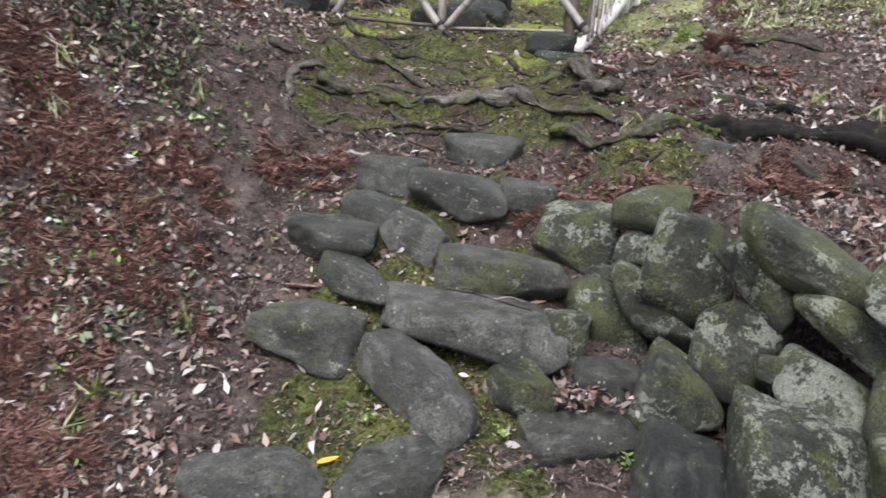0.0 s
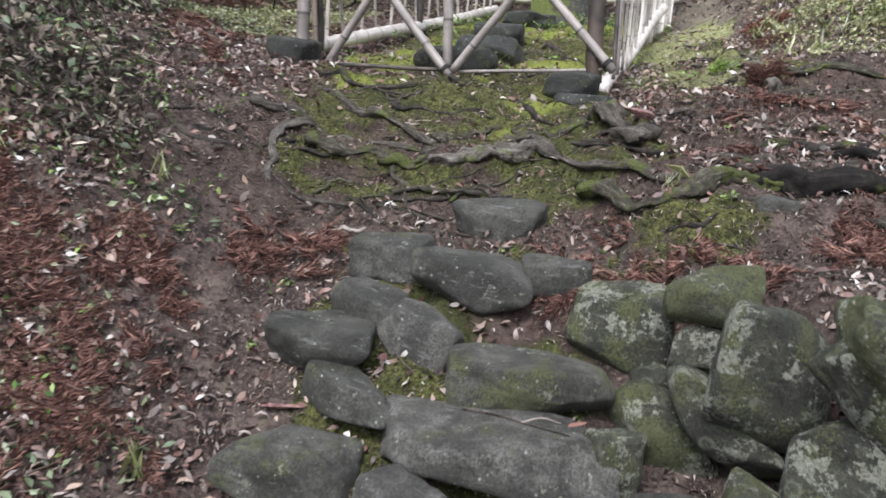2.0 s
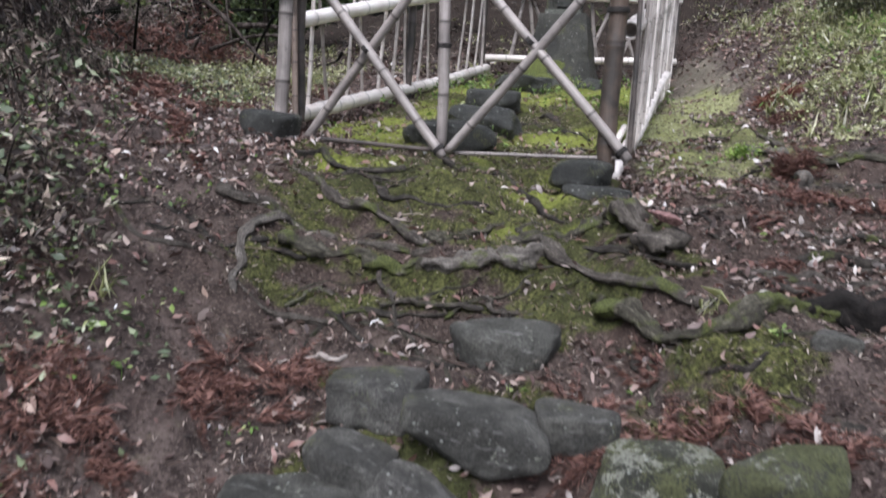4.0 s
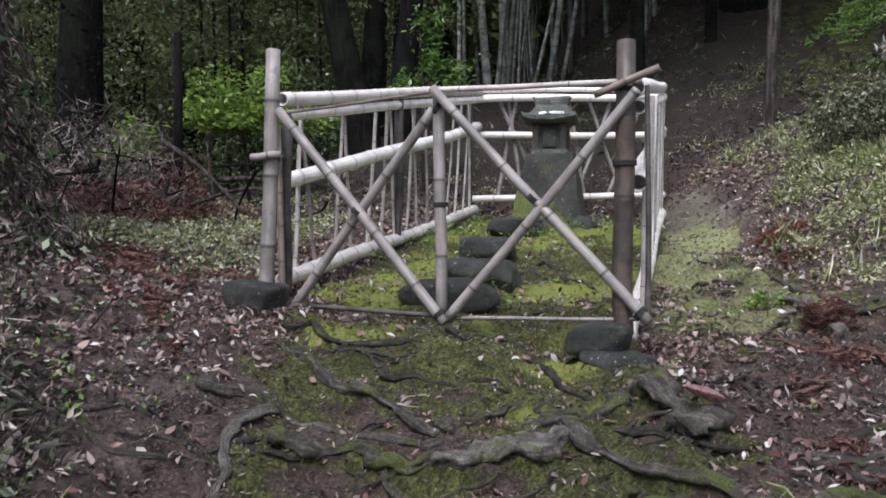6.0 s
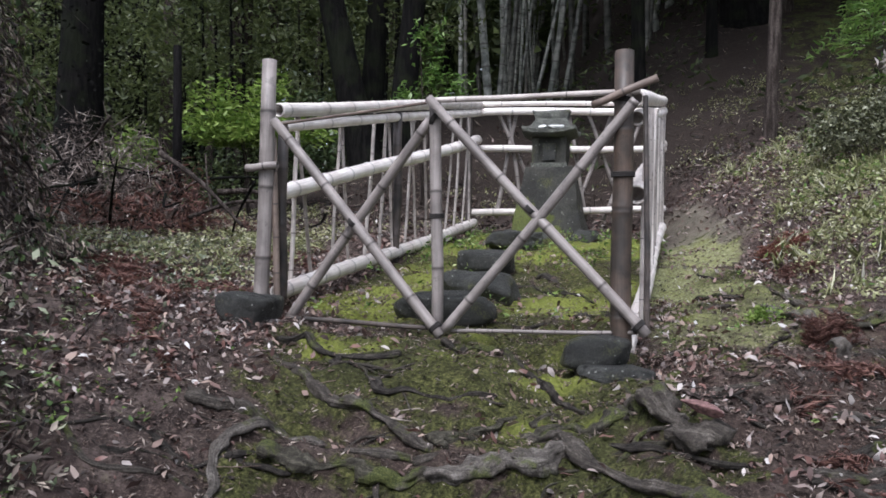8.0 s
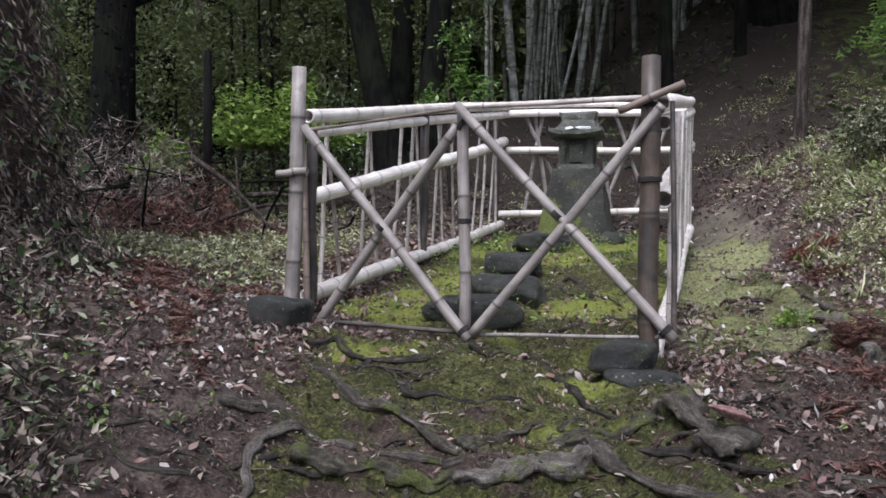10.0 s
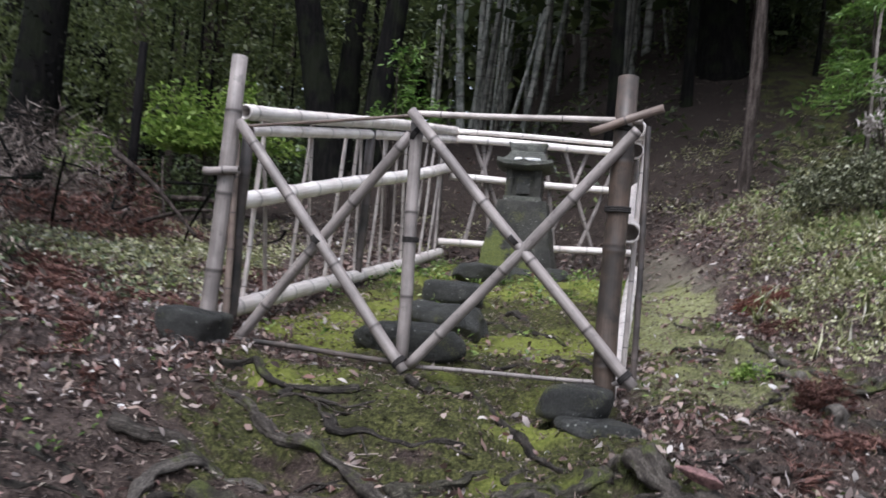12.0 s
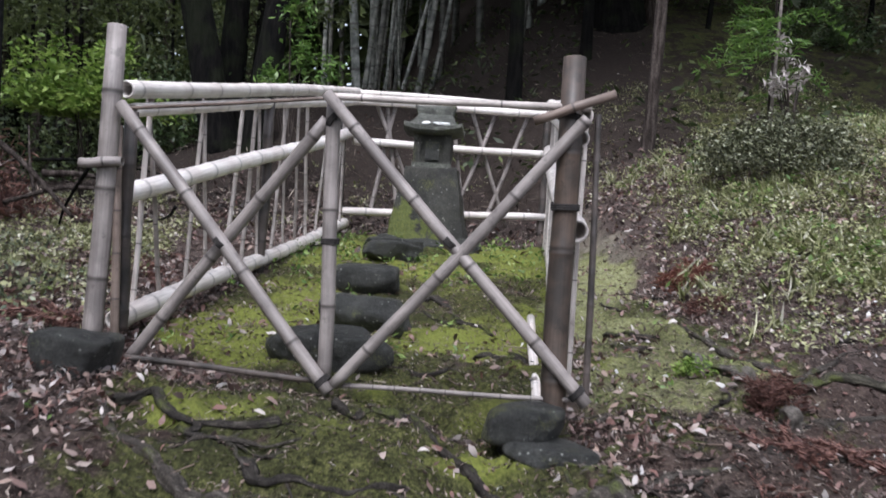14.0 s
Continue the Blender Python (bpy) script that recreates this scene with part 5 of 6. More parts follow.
# small things lying on the steps
def lying_leaf(x, y, z, size, yaw, material, label, curl=0.3):
    nx, ny = 7, 4
    v = []
    for i in range(nx):
        a = i / (nx - 1)
        w = 0.42 * math.sin(math.pi * min(1, 0.08 + 0.92 * a)) ** 0.8 * (1 - 0.3 * a)
        for j in range(ny):
            b = j / (ny - 1) * 2 - 1
            v.append(((a - 0.5) * size, b * w * size * 0.5, curl * size * (0.5 * b * b * w + 0.5 * (a - 0.4) ** 2)))
    f = [(i * ny + j, (i + 1) * ny + j, (i + 1) * ny + j + 1, i * ny + j + 1) for i in range(nx - 1) for j in range(ny - 1)]
    ob = new("fallen_leaf", mesh_of("fallen_leaf", v, f, material))
    ob.matrix_basis = pose(x, y, z, 0, 0, yaw)
    return tagged(ob, label, "leaf")


lying_leaf(-0.16, 2.52, ground_at(-0.16, 2.52, 0.012), 0.085, 40, YELLOW, "single bright yellow fallen leaf")
lying_leaf(-0.26, 3.36, ground_at(-0.26, 3.36, 0.03), 0.05, 100, YELLOW, "small yellow leaf by the steps")
lying_leaf(0.52, 3.08, 0.490, 0.07, 30, FRONDS, "reddish leaf on the largest step")
lying_leaf(0.43, 4.14, ground_at(0.43, 4.14, 0.03), 0.06, 70, YELLOW, "orange-yellow leaf by the top step")
lying_leaf(0.86, 5.15, ground_at(0.86, 5.15, 0.02), 0.06, 10, YELLOW, "yellow leaf beside a root")


def seedling(x, y, z, seed):
    """A thin stalk with a few pairs of bright leaves."""
    r = np.random.RandomState(seed)
    tall = r.uniform(0.03, 0.06)
    thing = empty_thing("seedling", (x, y, z), "tiny bright green seedling in a crack between stones", "seedling", "seedlings by the steps")
    v, f = tube([(0, 0, -0.02), (0.004, 0, 0.5 * tall), (0.0, 0.003, tall)], [0.0016, 0.0013, 0.0010], 5)
    part("stalk", mesh_of("stalk", v, f, YOUNG), thing)
    n = r.randint(7, 13)
    a = r.uniform(0, 2 * np.pi, n)
    out = np.stack([np.cos(a), np.sin(a), np.full(n, 0.3)], 1)
    pts = out * r.uniform(0.012, 0.030, (n, 1)) + np.stack([0 * a, 0 * a, tall * r.uniform(0.4, 1.0, n)], 1)
    part("foliage", leaf_cloud("foliage", pts, r.uniform(0.016, 0.030, n), WEEDS, seed + 1, spread=0.35, shape=0.62, aim=2.0 * out, simple=False), thing)


for k, (sx, sy, sz) in enumerate(((0.49, 3.33, 0.41), (-0.06, 2.69, 0.09), (0.40, 2.74, 0.10), (0.43, 2.95, 0.18), (-1.08, 3.33, 0.66), (-0.97, 2.51, 0.08), (0.83, 2.62, 0.07), (0.57, 2.63, 0.07), (-0.91, 3.74, 0.83), (1.17, 4.01, 1.04))):
    seedling(sx, sy, max(sz - 0.02, ground_at(sx, sy)), 1200 + 3 * k)
strip_me = rock_mesh("bark_strip", (0.18, 0.035, 0.014), PINK, 881, 9, 0.14, cut=(0.55, 0.98))
strip_ob = new("bark_strip", strip_me)
strip_ob.matrix_basis = pose(-0.42, 3.28, ground_at(-0.42, 3.28, 0.03), 0, 4, 8)
tagged(strip_ob, "pinkish strip of bark beside a step stone", "bark")
wedge = new("wood_chunk", rock_mesh("wood_chunk", (0.16, 0.075, 0.045), PINK, 885, 12, 0.16, cut=(0.55, 0.98)))
wedge.matrix_basis = pose(0.92, 4.68, ground_at(0.92, 4.68, 0.085), 0, 10, -40)
tagged(wedge, "dull reddish flaking chunk of wood on a root", "wood")
v, f = tube(spline([(-0.16, 0.02, 0.0), (-0.05, 0.0, 0.012), (0.04, -0.015, 0.01), (0.17, -0.02, 0.004)], 6), np.linspace(0.0045, 0.002, 19), 6, 0.2, 5)
twig = new("twig", mesh_of("twig", v, f, BARK_PALE))
twig.matrix_basis = pose(0.33, 3.10, 0.478, 0, 6, -8)
tagged(twig, "forked grey twig on the largest step", "twig")
v, f = tube(spline([(0.02, -0.012, 0.01), (0.08, 0.03, 0.02), (0.14, 0.04, 0.01)], 5), np.linspace(0.004, 0.002, 11), 5)
part("side_shoot", mesh_of("side_shoot", v, f, TWIG), twig)
v, f = tube(spline([(0, 0.02, -0.08), (0.004, 0.01, 0.0), (0.0, 0.0, 0.05), (-0.006, 0.0, 0.085)], 4), np.interp(np.arange(13), (0, 4, 8, 11, 12), (0.058, 0.046, 0.040, 0.036, 0.020)), 20, 0.35, 7, ridges=0.22)
stump = new("stump", mesh_of("stump", v, f, ROOT_PALE))
stump.location = (1.75, 5.43, ground_at(1.75, 5.43))
tagged(stump, "small grey broken stump under red fronds", "stump")


def stuff(name, me, label, category):
    return tagged(new(name, me), label, category, kind="stuff")


def sample_ground(n, x0, x1, y0, y1, density, seed):
    rnd = np.random.RandomState(seed)
    x, y = rnd.uniform(x0, x1, n), rnd.uniform(y0, y1, n)
    keep = rnd.uniform(size=n) < density(x, y)
    x, y = x[keep], y[keep]
    return x, y, height(x, y)


def clumps(x, y, seed, scale):
    return np.clip(0.5 + 0.9 * fbm(np.stack([x, y, np.zeros_like(x)], 1) * scale, seed, 3), 0, 1)


def in_wall(x, y):
    behind = (x - 0.60) * 0.806 + (y - 3.50) * 0.591
    return smooth(-0.25, -0.12, behind) * smooth(0.42, 0.30, behind) * smooth(3.75, 3.55, y)


def on_steps(x, y):
    return smooth(2.2, 2.4, y) * smooth(4.35, 4.15, y) * smooth(-0.62, -0.45, x) * smooth(0.85, 0.6, x)


def litter_density(x, y):
    d = (0.14 + 0.86 * clumps(x, y, 71, 1.3)) * (1 - 0.12 * smooth(5.0, 5.6, y) * smooth(-0.8, -1.1, x)) * (1 - 0.42 * smooth(0.9, 1.1, x) * smooth(4.9, 5.5, y))
    path = smooth(4.1, 4.4, y) * smooth(6.1, 5.8, y) * smooth(-0.95, -0.6, x) * smooth(1.1, 0.8, x)
    d = d * (1 - 0.90 * path) * (1 - 0.90 * in_fence(x, y)) * (1 - 0.72 * on_steps(x, y)) * (1 - 0.95 * in_wall(x, y))
    d = d * (1 - 0.88 * lane_at(x, y) * smooth(7.6, 8.6, y)) * (1 - 0.95 * np.minimum(1, 1.7 * lawn_at(x, y)))
    d = d * (1 - 0.5 * smooth(-0.95, -1.2, x) * smooth(3.9, 4.3, y) * smooth(5.9, 5.3, y))
    scrape = smooth(0.36, 0.2, np.hypot((x + 0.80) * 0.9, (y - 3.95) * 0.55))      # the trodden bare strip beside the steps
    d = np.clip(d * (1 + 0.35 * smooth(-0.9, -1.1, x) * smooth(4.9, 4.5, y)), 0, 1)
    d = d * (1 - 0.85 * smooth(0.58, 0.68, x) * smooth(1.35, 1.2, x) * smooth(3.66, 3.76, y) * smooth(4.12, 4.02, y))
    d = d * (1 - 0.55 * smooth(1.15, 1.35, x) * smooth(3.0, 3.2, y) * smooth(4.1, 3.9, y))
    d = d * (1 - 0.5 * smooth(0.75, 1.0, x) * smooth(4.05, 4.3, y) * smooth(5.5, 5.1, y))
    return d * (1 - 0.8 * scrape) * (1 - 0.8 * smooth(2.55, 2.3, y) * smooth(-0.2, 0.1, x) * smooth(0.95, 0.7, x))


def build_litter():
    x, y, z = sample_ground(210000, -3.4, 3.8, 1.4, 8.4, lambda a, b: litter_density(a, b) * smooth(-3.4, -2.9, a) * smooth(3.8, 3.2, a) * smooth(1.4, 1.9, b), 81)
    rnd = np.random.RandomState(82)
    stuff("leaf_litter", leaf_cloud("leaf_litter", np.stack([x, y, z + rnd.uniform(0.002, 0.03, len(x))], 1), 0.013 + 0.052 * rnd.uniform(size=len(x)) ** 2.0, LITTER, 83, spread=0.85, shape=0.36, fold=0.40, simple=False),
          "fallen brown, reddish and pale dry leaves", "leaf litter")
    x, y, z = sample_ground(60000, -9, 12, 8.0, 20.0, lambda a, b: litter_density(a, b) * (0.03 + 0.97 * smooth(12.6, 10.8, b)), 84)
    stuff("leaf_litter", leaf_cloud("leaf_litter", np.stack([x, y, z + 0.02], 1), rnd.uniform(0.04, 0.10, len(x)), LITTER, 85, spread=0.4), "fallen brown leaves under the trees", "leaf litter")
    far_edge = lambda a, b: np.clip(smooth(-2.6, -3.3, a) + smooth(3.1, 3.9, a) + smooth(1.9, 1.3, b), 0, 1) * (0.3 + 0.7 * clumps(a, b, 76, 0.8))
    x, y, z = sample_ground(90000, -10, 11, -7.0, 8.4, far_edge, 77)
    stuff("leaf_litter", leaf_cloud("leaf_litter", np.stack([x, y, z + 0.015], 1), rnd.uniform(0.03, 0.08, len(x)), LITTER, 78, spread=0.5), "fallen leaves over the clearing", "leaf litter")
    x, y, z = sample_ground(70000, 1.2, 9.0, 7.6, 17.0, lambda a, b: (0.25 + 0.75 * clumps(a, b, 78, 0.9)) * (1 - 0.7 * lane_at(a, b)) * (1 - in_fence(a, b, 0.1)) * smooth(12.4, 10.2, b), 79)
    stuff("leaf_litter", leaf_cloud("leaf_litter", np.stack([x, y, z + rnd.uniform(0.005, 0.03, len(x))], 1), rnd.uniform(0.02, 0.065, len(x)), LITTER, 80, spread=0.5), "brown dead leaves on the hillside", "leaf litter")
    x, y, z = sample_ground(46000, -4.5, 6.0, 10.6, 18.0, lambda a, b: np.clip(1.5 * clumps(a, b, 72, 0.9) - 0.35, 0.06, 1) * (0.04 + 0.96 * smooth(13.4, 11.8, b)) * (1 - in_fence(a, b, 0.1)), 73)
    stuff("leaf_litter", leaf_cloud("leaf_litter", np.stack([x, y, z + rnd.uniform(0.005, 0.05, len(x))], 1), 0.03 + 0.08 * rnd.uniform(size=len(x)) ** 2, SHADED_LITTER, 74, spread=0.7, shape=0.36, fold=0.35), "brown and reddish dead leaves on the rise behind the fence", "leaf litter")
    x, y, z = sample_ground(26000, -4.5, 6.0, 10.6, 18.0, lambda a, b: 0.7 * clumps(a, b, 75, 0.9) * (0.2 + 0.8 * smooth(14.0, 12.4, b)), 176)
    stuff("forest_debris", leaf_cloud("forest_debris", np.stack([x, y, z + rnd.uniform(0.005, 0.06, len(x))], 1), rnd.uniform(0.05, 0.22, len(x)), VINE_DARK, 178, spread=0.5, shape=0.06, fold=0.0, curly=0.1), "dark dead twigs and needles under the trees", "debris")
    x, y, z = sample_ground(150000, -2.6, 3.2, 2.0, 9.0, lambda a, b: 0.35 + 0.65 * clumps(a, b, 86, 2.0) * (1 - 0.6 * in_fence(a, b)) * (1 - 0.88 * np.minimum(1, 1.7 * lawn_at(a, b))), 87)
    stuff("forest_debris", leaf_cloud("forest_debris", np.stack([x, y, z + rnd.uniform(0.001, 0.012, len(x))], 1), rnd.uniform(0.008, 0.035, len(x)), DEBRIS, 88, spread=0.4, shape=0.22), "needles, bark bits and crumbs on the ground", "debris")
    # broken twigs
    x, y, z = sample_ground(9000, -3.0, 3.6, 2.0, 9.5, lambda a, b: litter_density(a, b) ** 0.7 * (0.25 + 0.75 * clumps(a, b, 95, 1.6)), 96)
    n = len(x)
    a, ln, th = rnd.uniform(0, 2 * np.pi, n), 0.03 + 0.16 * rnd.uniform(size=n) ** 2, rnd.uniform(0.0012, 0.0042, n)
    way = np.stack([np.cos(a), np.sin(a), rnd.normal(0, 0.12, n)], 1)
    across = np.stack([-np.sin(a), np.cos(a), np.zeros(n)], 1)
    mid = np.stack([x, y, z + rnd.uniform(0.004, 0.03, n)], 1)
    bow = across * (ln * rnd.normal(0, 0.10, n))[:, None]
    rings = []
    for u, thick in ((-0.5, 1.0), (0.0, 0.9), (0.5, 0.45)):
        c = mid + way * (ln * u)[:, None] + bow * (1 - 4 * u * u)
        for q in range(3):
            w = 2 * np.pi * q / 3
            rings.append(c + (across * math.cos(w) + np.array([0, 0, math.sin(w)])) * (th * thick)[:, None])
    v = np.stack(rings, 1).reshape(-1, 3)
    base = np.arange(n)[:, None] * 9
    quads = np.concatenate([base + np.array([[3 * k + q, 3 * k + (q + 1) % 3, 3 * k + 3 + (q + 1) % 3, 3 * k + 3 + q]]) for k in range(2) for q in range(3)], 0)
    stuff("broken_twigs", mesh_of("broken_twigs", v, quads, DEBRIS), "broken dark and grey twigs among dead leaves", "twigs")
    # dead cedar sprays: fans of needles
    def sprays(n, x0, x1, y0, y1, seed, density, big=1.0, material=FRONDS, pile=0.0):
        cx, cy, cz = sample_ground(n, x0, x1, y0, y1, density, seed)
        r = np.random.RandomState(seed + 1)
        fans, nodes = 3, 26
        head = (r.uniform(0, 2 * np.pi, len(cx))[:, None] + r.normal(0, 0.45, (len(cx), fans)))[:, :, None, None]
        bend = r.normal(0, 0.5, (len(cx), fans, 1, 1))
        reach = r.uniform(0.11, 0.22, (len(cx), fans, 1, 1)) * big
        s = np.linspace(0.08, 1.0, nodes)[None, None, :, None]
        side = np.array([-1.0, 1.0, 0.0])[None, None, None, :]
        axis = head + bend * s
        needle = (0.046 * (1.12 - s) + 0.012) * big * np.where(side == 0, 0.5, 1.0)
        ang = axis + side * 0.62 + r.normal(0, 0.06, (len(cx), fans, nodes, 3))
        px = cx[:, None, None, None] + np.cos(axis) * reach * s + np.cos(ang) * needle * 0.5
        py = cy[:, None, None, None] + np.sin(axis) * reach * s + np.sin(ang) * needle * 0.5
        lift = r.uniform(0.008, 0.03 + pile, (len(cx), fans, 1, 1)) + 0.02 * s + 0 * ang
        needle = needle + 0 * ang
        px, py, ang = px.ravel(), py.ravel(), ang.ravel()
        aim = np.stack([np.cos(ang), np.sin(ang), r.normal(0, 0.15, len(px))], 1) * 2.2
        return leaf_cloud("cedar_sprays", np.stack([px, py, height(px, py) + lift.ravel()], 1), needle.ravel() * r.uniform(0.8, 1.3, len(px)), material, seed + 2, spread=0.22, shape=0.055, aim=aim)
    def red(a, b):
        left = smooth(-0.6, -1.0, a) * np.clip(2.6 * clumps(a, b, 91, 1.3) - 1.0, 0.03, 1)
        right = 0.40 * smooth(1.0, 1.4, a) * smooth(5.6, 4.9, b) * clumps(a, b, 92, 0.9)
        return np.clip(left + right + 0.35 * smooth(3.9, 4.0, b) * smooth(4.2, 4.0, b) * smooth(0.4, 0.6, a), 0, 1) * (1 - in_fence(a, b))
    stuff("cedar_sprays", sprays(1000, -3.4, 3.4, 1.6, 8.6, 101, red, 1.1), "rust-red dead cedar sprays on the ground", "dead fronds")
    stuff("cedar_sprays", sprays(60, 2.29, 2.55, 7.58, 7.94, 111, lambda a, b: np.ones_like(a), 0.5, RUST, 0.07), "heap of bright rust-red cedar sprays", "dead fronds")
    stuff("cedar_sprays", sprays(44, 1.66, 1.86, 5.52, 5.66, 114, lambda a, b: np.ones_like(a), 0.45, FRONDS, 0.09), "heap of dull red cedar sprays behind a stump", "dead fronds")
    stuff("cedar_sprays", sprays(30, 2.18, 2.38, 7.0, 7.30, 117, lambda a, b: np.ones_like(a), 0.5, FRONDS, 0.04), "dull brown cedar sprays beside a brighter heap", "dead fronds")
    for k, (hx, hy, n) in enumerate(((1.86, 5.15, 6), (1.66, 5.22, 5), (-1.53, 3.23, 12), (-1.03, 3.55, 12), (1.02, 3.73, 8), (-1.62, 3.62, 26), (-1.38, 3.40, 30), (-1.12, 2.42, 30), (-1.10, 3.08, 18), (-1.25, 2.75, 22), (-0.58, 3.95, 12), (1.05, 3.45, 14), (0.62, 3.78, 14), (1.65, 3.75, 18), (-1.9, 6.4, 26), (-2.3, 7.2, 26), (-1.6, 5.9, 18))):
        stuff("cedar_sprays", sprays(n, hx - 0.14, hx + 0.14, hy - 0.10, hy + 0.10, 1000 + 7 * k, lambda a, b: np.ones_like(a), 1.0, FRONDS), "small heap of rust-red cedar sprays", "dead fronds")
    # small green plants
    def tufts(n, x0, x1, y0, y1, seed, density, material, tall, leaf, per=9, wide=0.05):
        cx, cy, cz = sample_ground(n, x0, x1, y0, y1, density, seed)
        r = np.random.RandomState(seed + 1)
        px = (cx[:, None] + r.normal(0, wide, (len(cx), per))).ravel()
        py = (cy[:, None] + r.normal(0, wide, (len(cx), per))).ravel()
        hh = (r.uniform(0.3, 1.0, len(cx))[:, None] * r.uniform(0.15, 1, (len(cx), per))).ravel() * tall
        return leaf_cloud("weeds", np.stack([px, py, height(px, py) + hh], 1), r.uniform(0.6, 1.3, len(px)) * leaf, material, seed + 2, spread=0.6, shape=0.5)
    def blades(n, x0, x1, y0, y1, seed, density, tall):
        cx, cy, cz = sample_ground(n, x0, x1, y0, y1, density, seed)
        r = np.random.RandomState(seed + 1)
        per = 12
        px = (cx[:, None] + r.normal(0, 0.018, (len(cx), per))).ravel()
        py = (cy[:, None] + r.normal(0, 0.018, (len(cx), per))).ravel()
        ln = r.uniform(0.5, 1.2, len(px)) * tall
        aim = np.stack([r.normal(0, 0.5, len(px)), r.normal(0, 0.5, len(px)), np.ones(len(px))], 1)
        return leaf_cloud("grass_tufts", np.stack([px, py, height(px, py) + 0.4 * ln], 1), ln, MEADOW, seed + 2, normal=np.tile([0.0, -1.0, 0.2], (len(px), 1)), spread=0.5, shape=0.055, aim=aim)
    stuff("grass_tufts", blades(110, -2.6, 2.4, 1.9, 6.5, 171, lambda a, b: smooth(4.8, 4.4, b) * np.clip(0.7 * smooth(-0.4, -0.9, a) + 0.35 * smooth(0.7, 1.2, a), 0, 1), 0.13), "sparse thin green grass blades", "grass")
    stuff("weeds", tufts(60, -0.6, 0.95, 2.3, 4.3, 175, lambda a, b: 0.6 * np.ones_like(a), WEEDS, 0.05, 0.026, 6, 0.02), "tiny bright seedlings between the steps", "weeds")
    stuff("weeds", tufts(420, -1.5, 5.0, 10.9, 14.0, 181, lambda a, b: np.clip(1.6 * clumps(a, b, 182, 1.2) - 0.5, 0, 0.8) * smooth(14.0, 12.0, b), MEADOW, 0.16, 0.045, 8, 0.06), "sparse pale shoots in the dark leaves on the rise", "weeds")
    stuff("weeds", tufts(26, 1.58, 1.74, 5.98, 6.14, 176, lambda a, b: np.ones_like(a), BRIGHT, 0.10, 0.030, 14, 0.03), "bright green tuft beside a mossy branch", "weeds")
    def bank(a, b):
        return smooth(-0.85, -1.2, a) * (0.05 + 0.75 * clumps(a, b, 121, 1.1) ** 2) + 0.015 * smooth(0.9, 1.3, a)
    stuff("weeds", tufts(2600, -3.4, 2.6, 1.6, 7.5, 122, bank, WEEDS, 0.07, 0.034, 7, 0.035), "small green seedlings among dead leaves", "weeds")
    stuff("weeds", tufts(2600, -3.0, -0.8, 2.6, 6.2, 126, lambda a, b: smooth(-0.88, -1.2, a + 0.2 * (b - 4.5)) * (0.35 + 0.65 * smooth(4.9, 4.2, b + 0.6 * (a + 1.6))) * smooth(6.0, 5.2, b) * np.clip(1.5 * clumps(a, b, 127, 2.6) - 0.35, 0.04, 0.6), IVY, 0.06, 0.038, 5, 0.05), "trailing evergreen leaves over the bank", "weeds")
    def field(a, b):
        lane = np.interp(b, (5.4, 6.6, 7.6, 8.9, 10.5, 12), (1.75, 1.9, 2.2, 2.5, 2.65, 2.6))
        thick = np.clip(2.2 * clumps(a, b, 131, 2.2) - 0.25, 0.16, 1) * np.clip(0.35 + 1.3 * clumps(a, b, 133, 0.7), 0, 1)
        return smooth(0.0, 0.85, a - lane) * smooth(6.1, 7.4, b + 0.45 * (a - 2)) * thick * np.clip(smooth(11.4, 9.6, b - 0.35 * np.maximum(a - 3.2, 0)) + 0.10 * smooth(15.5, 13.5, b), 0, 1)
    stuff("ground_cover", tufts(40000, 1.6, 8.0, 5.6, 15.5, 132, field, MEADOW, 0.12, 0.034, 13, 0.06), "knee-low yellow-green ground cover on the slope", "ground cover")
    stuff("grass_tufts", blades(1500, 1.8, 7.0, 6.0, 12.0, 177, field, 0.17), "thin yellow-green grass blades on the slope", "grass")
    stuff("weeds", tufts(1300, 1.8, 7.0, 5.8, 12.0, 137, field, WEEDS, 0.22, 0.05, 10, 0.05), "brighter leafy weeds on the slope", "weeds")
    stuff("ground_cover", tufts(9000, -7.0, -1.1, 6.2, 12.5, 142, lambda a, b: clumps(a, b, 141, 0.8) * smooth(6.0, 7.4, b), MEADOW, 0.10, 0.04, 7, 0.06), "thin pale ground cover beside the fence", "ground cover")
    stuff("weeds", tufts(900, -3.2, -1.15, 5.9, 8.6, 144, lambda a, b: np.clip(1.5 * clumps(a, b, 145, 1.4) - 0.3, 0.05, 0.9), IVY, 0.09, 0.036, 8, 0.06), "grey-green low leaves among red fronds", "weeds")
    stuff("weeds", tufts(420, -0.8, 2.0, 6.0, 10.2, 152, lambda a, b: in_fence(a, b) * (0.15 + 0.9 * smooth(7.6, 9.0, b)), WEEDS, 0.14, 0.04, 8, 0.04), "bright little weeds round the shrine", "weeds")


build_litter()
pile = np.random.RandomState(91)
pts = np.stack([0.68 + pile.normal(0, 0.075, 130), 2.80 + pile.normal(0, 0.05, 130), 0.235 + pile.uniform(0, 0.035, 130)], 1)
stuff("leaf_pile", leaf_cloud("leaf_pile", pts, pile.uniform(0.03, 0.06, 130), LITTER, 92, spread=0.6, simple=False), "small pile of brown leaves on a low step", "leaf litter")


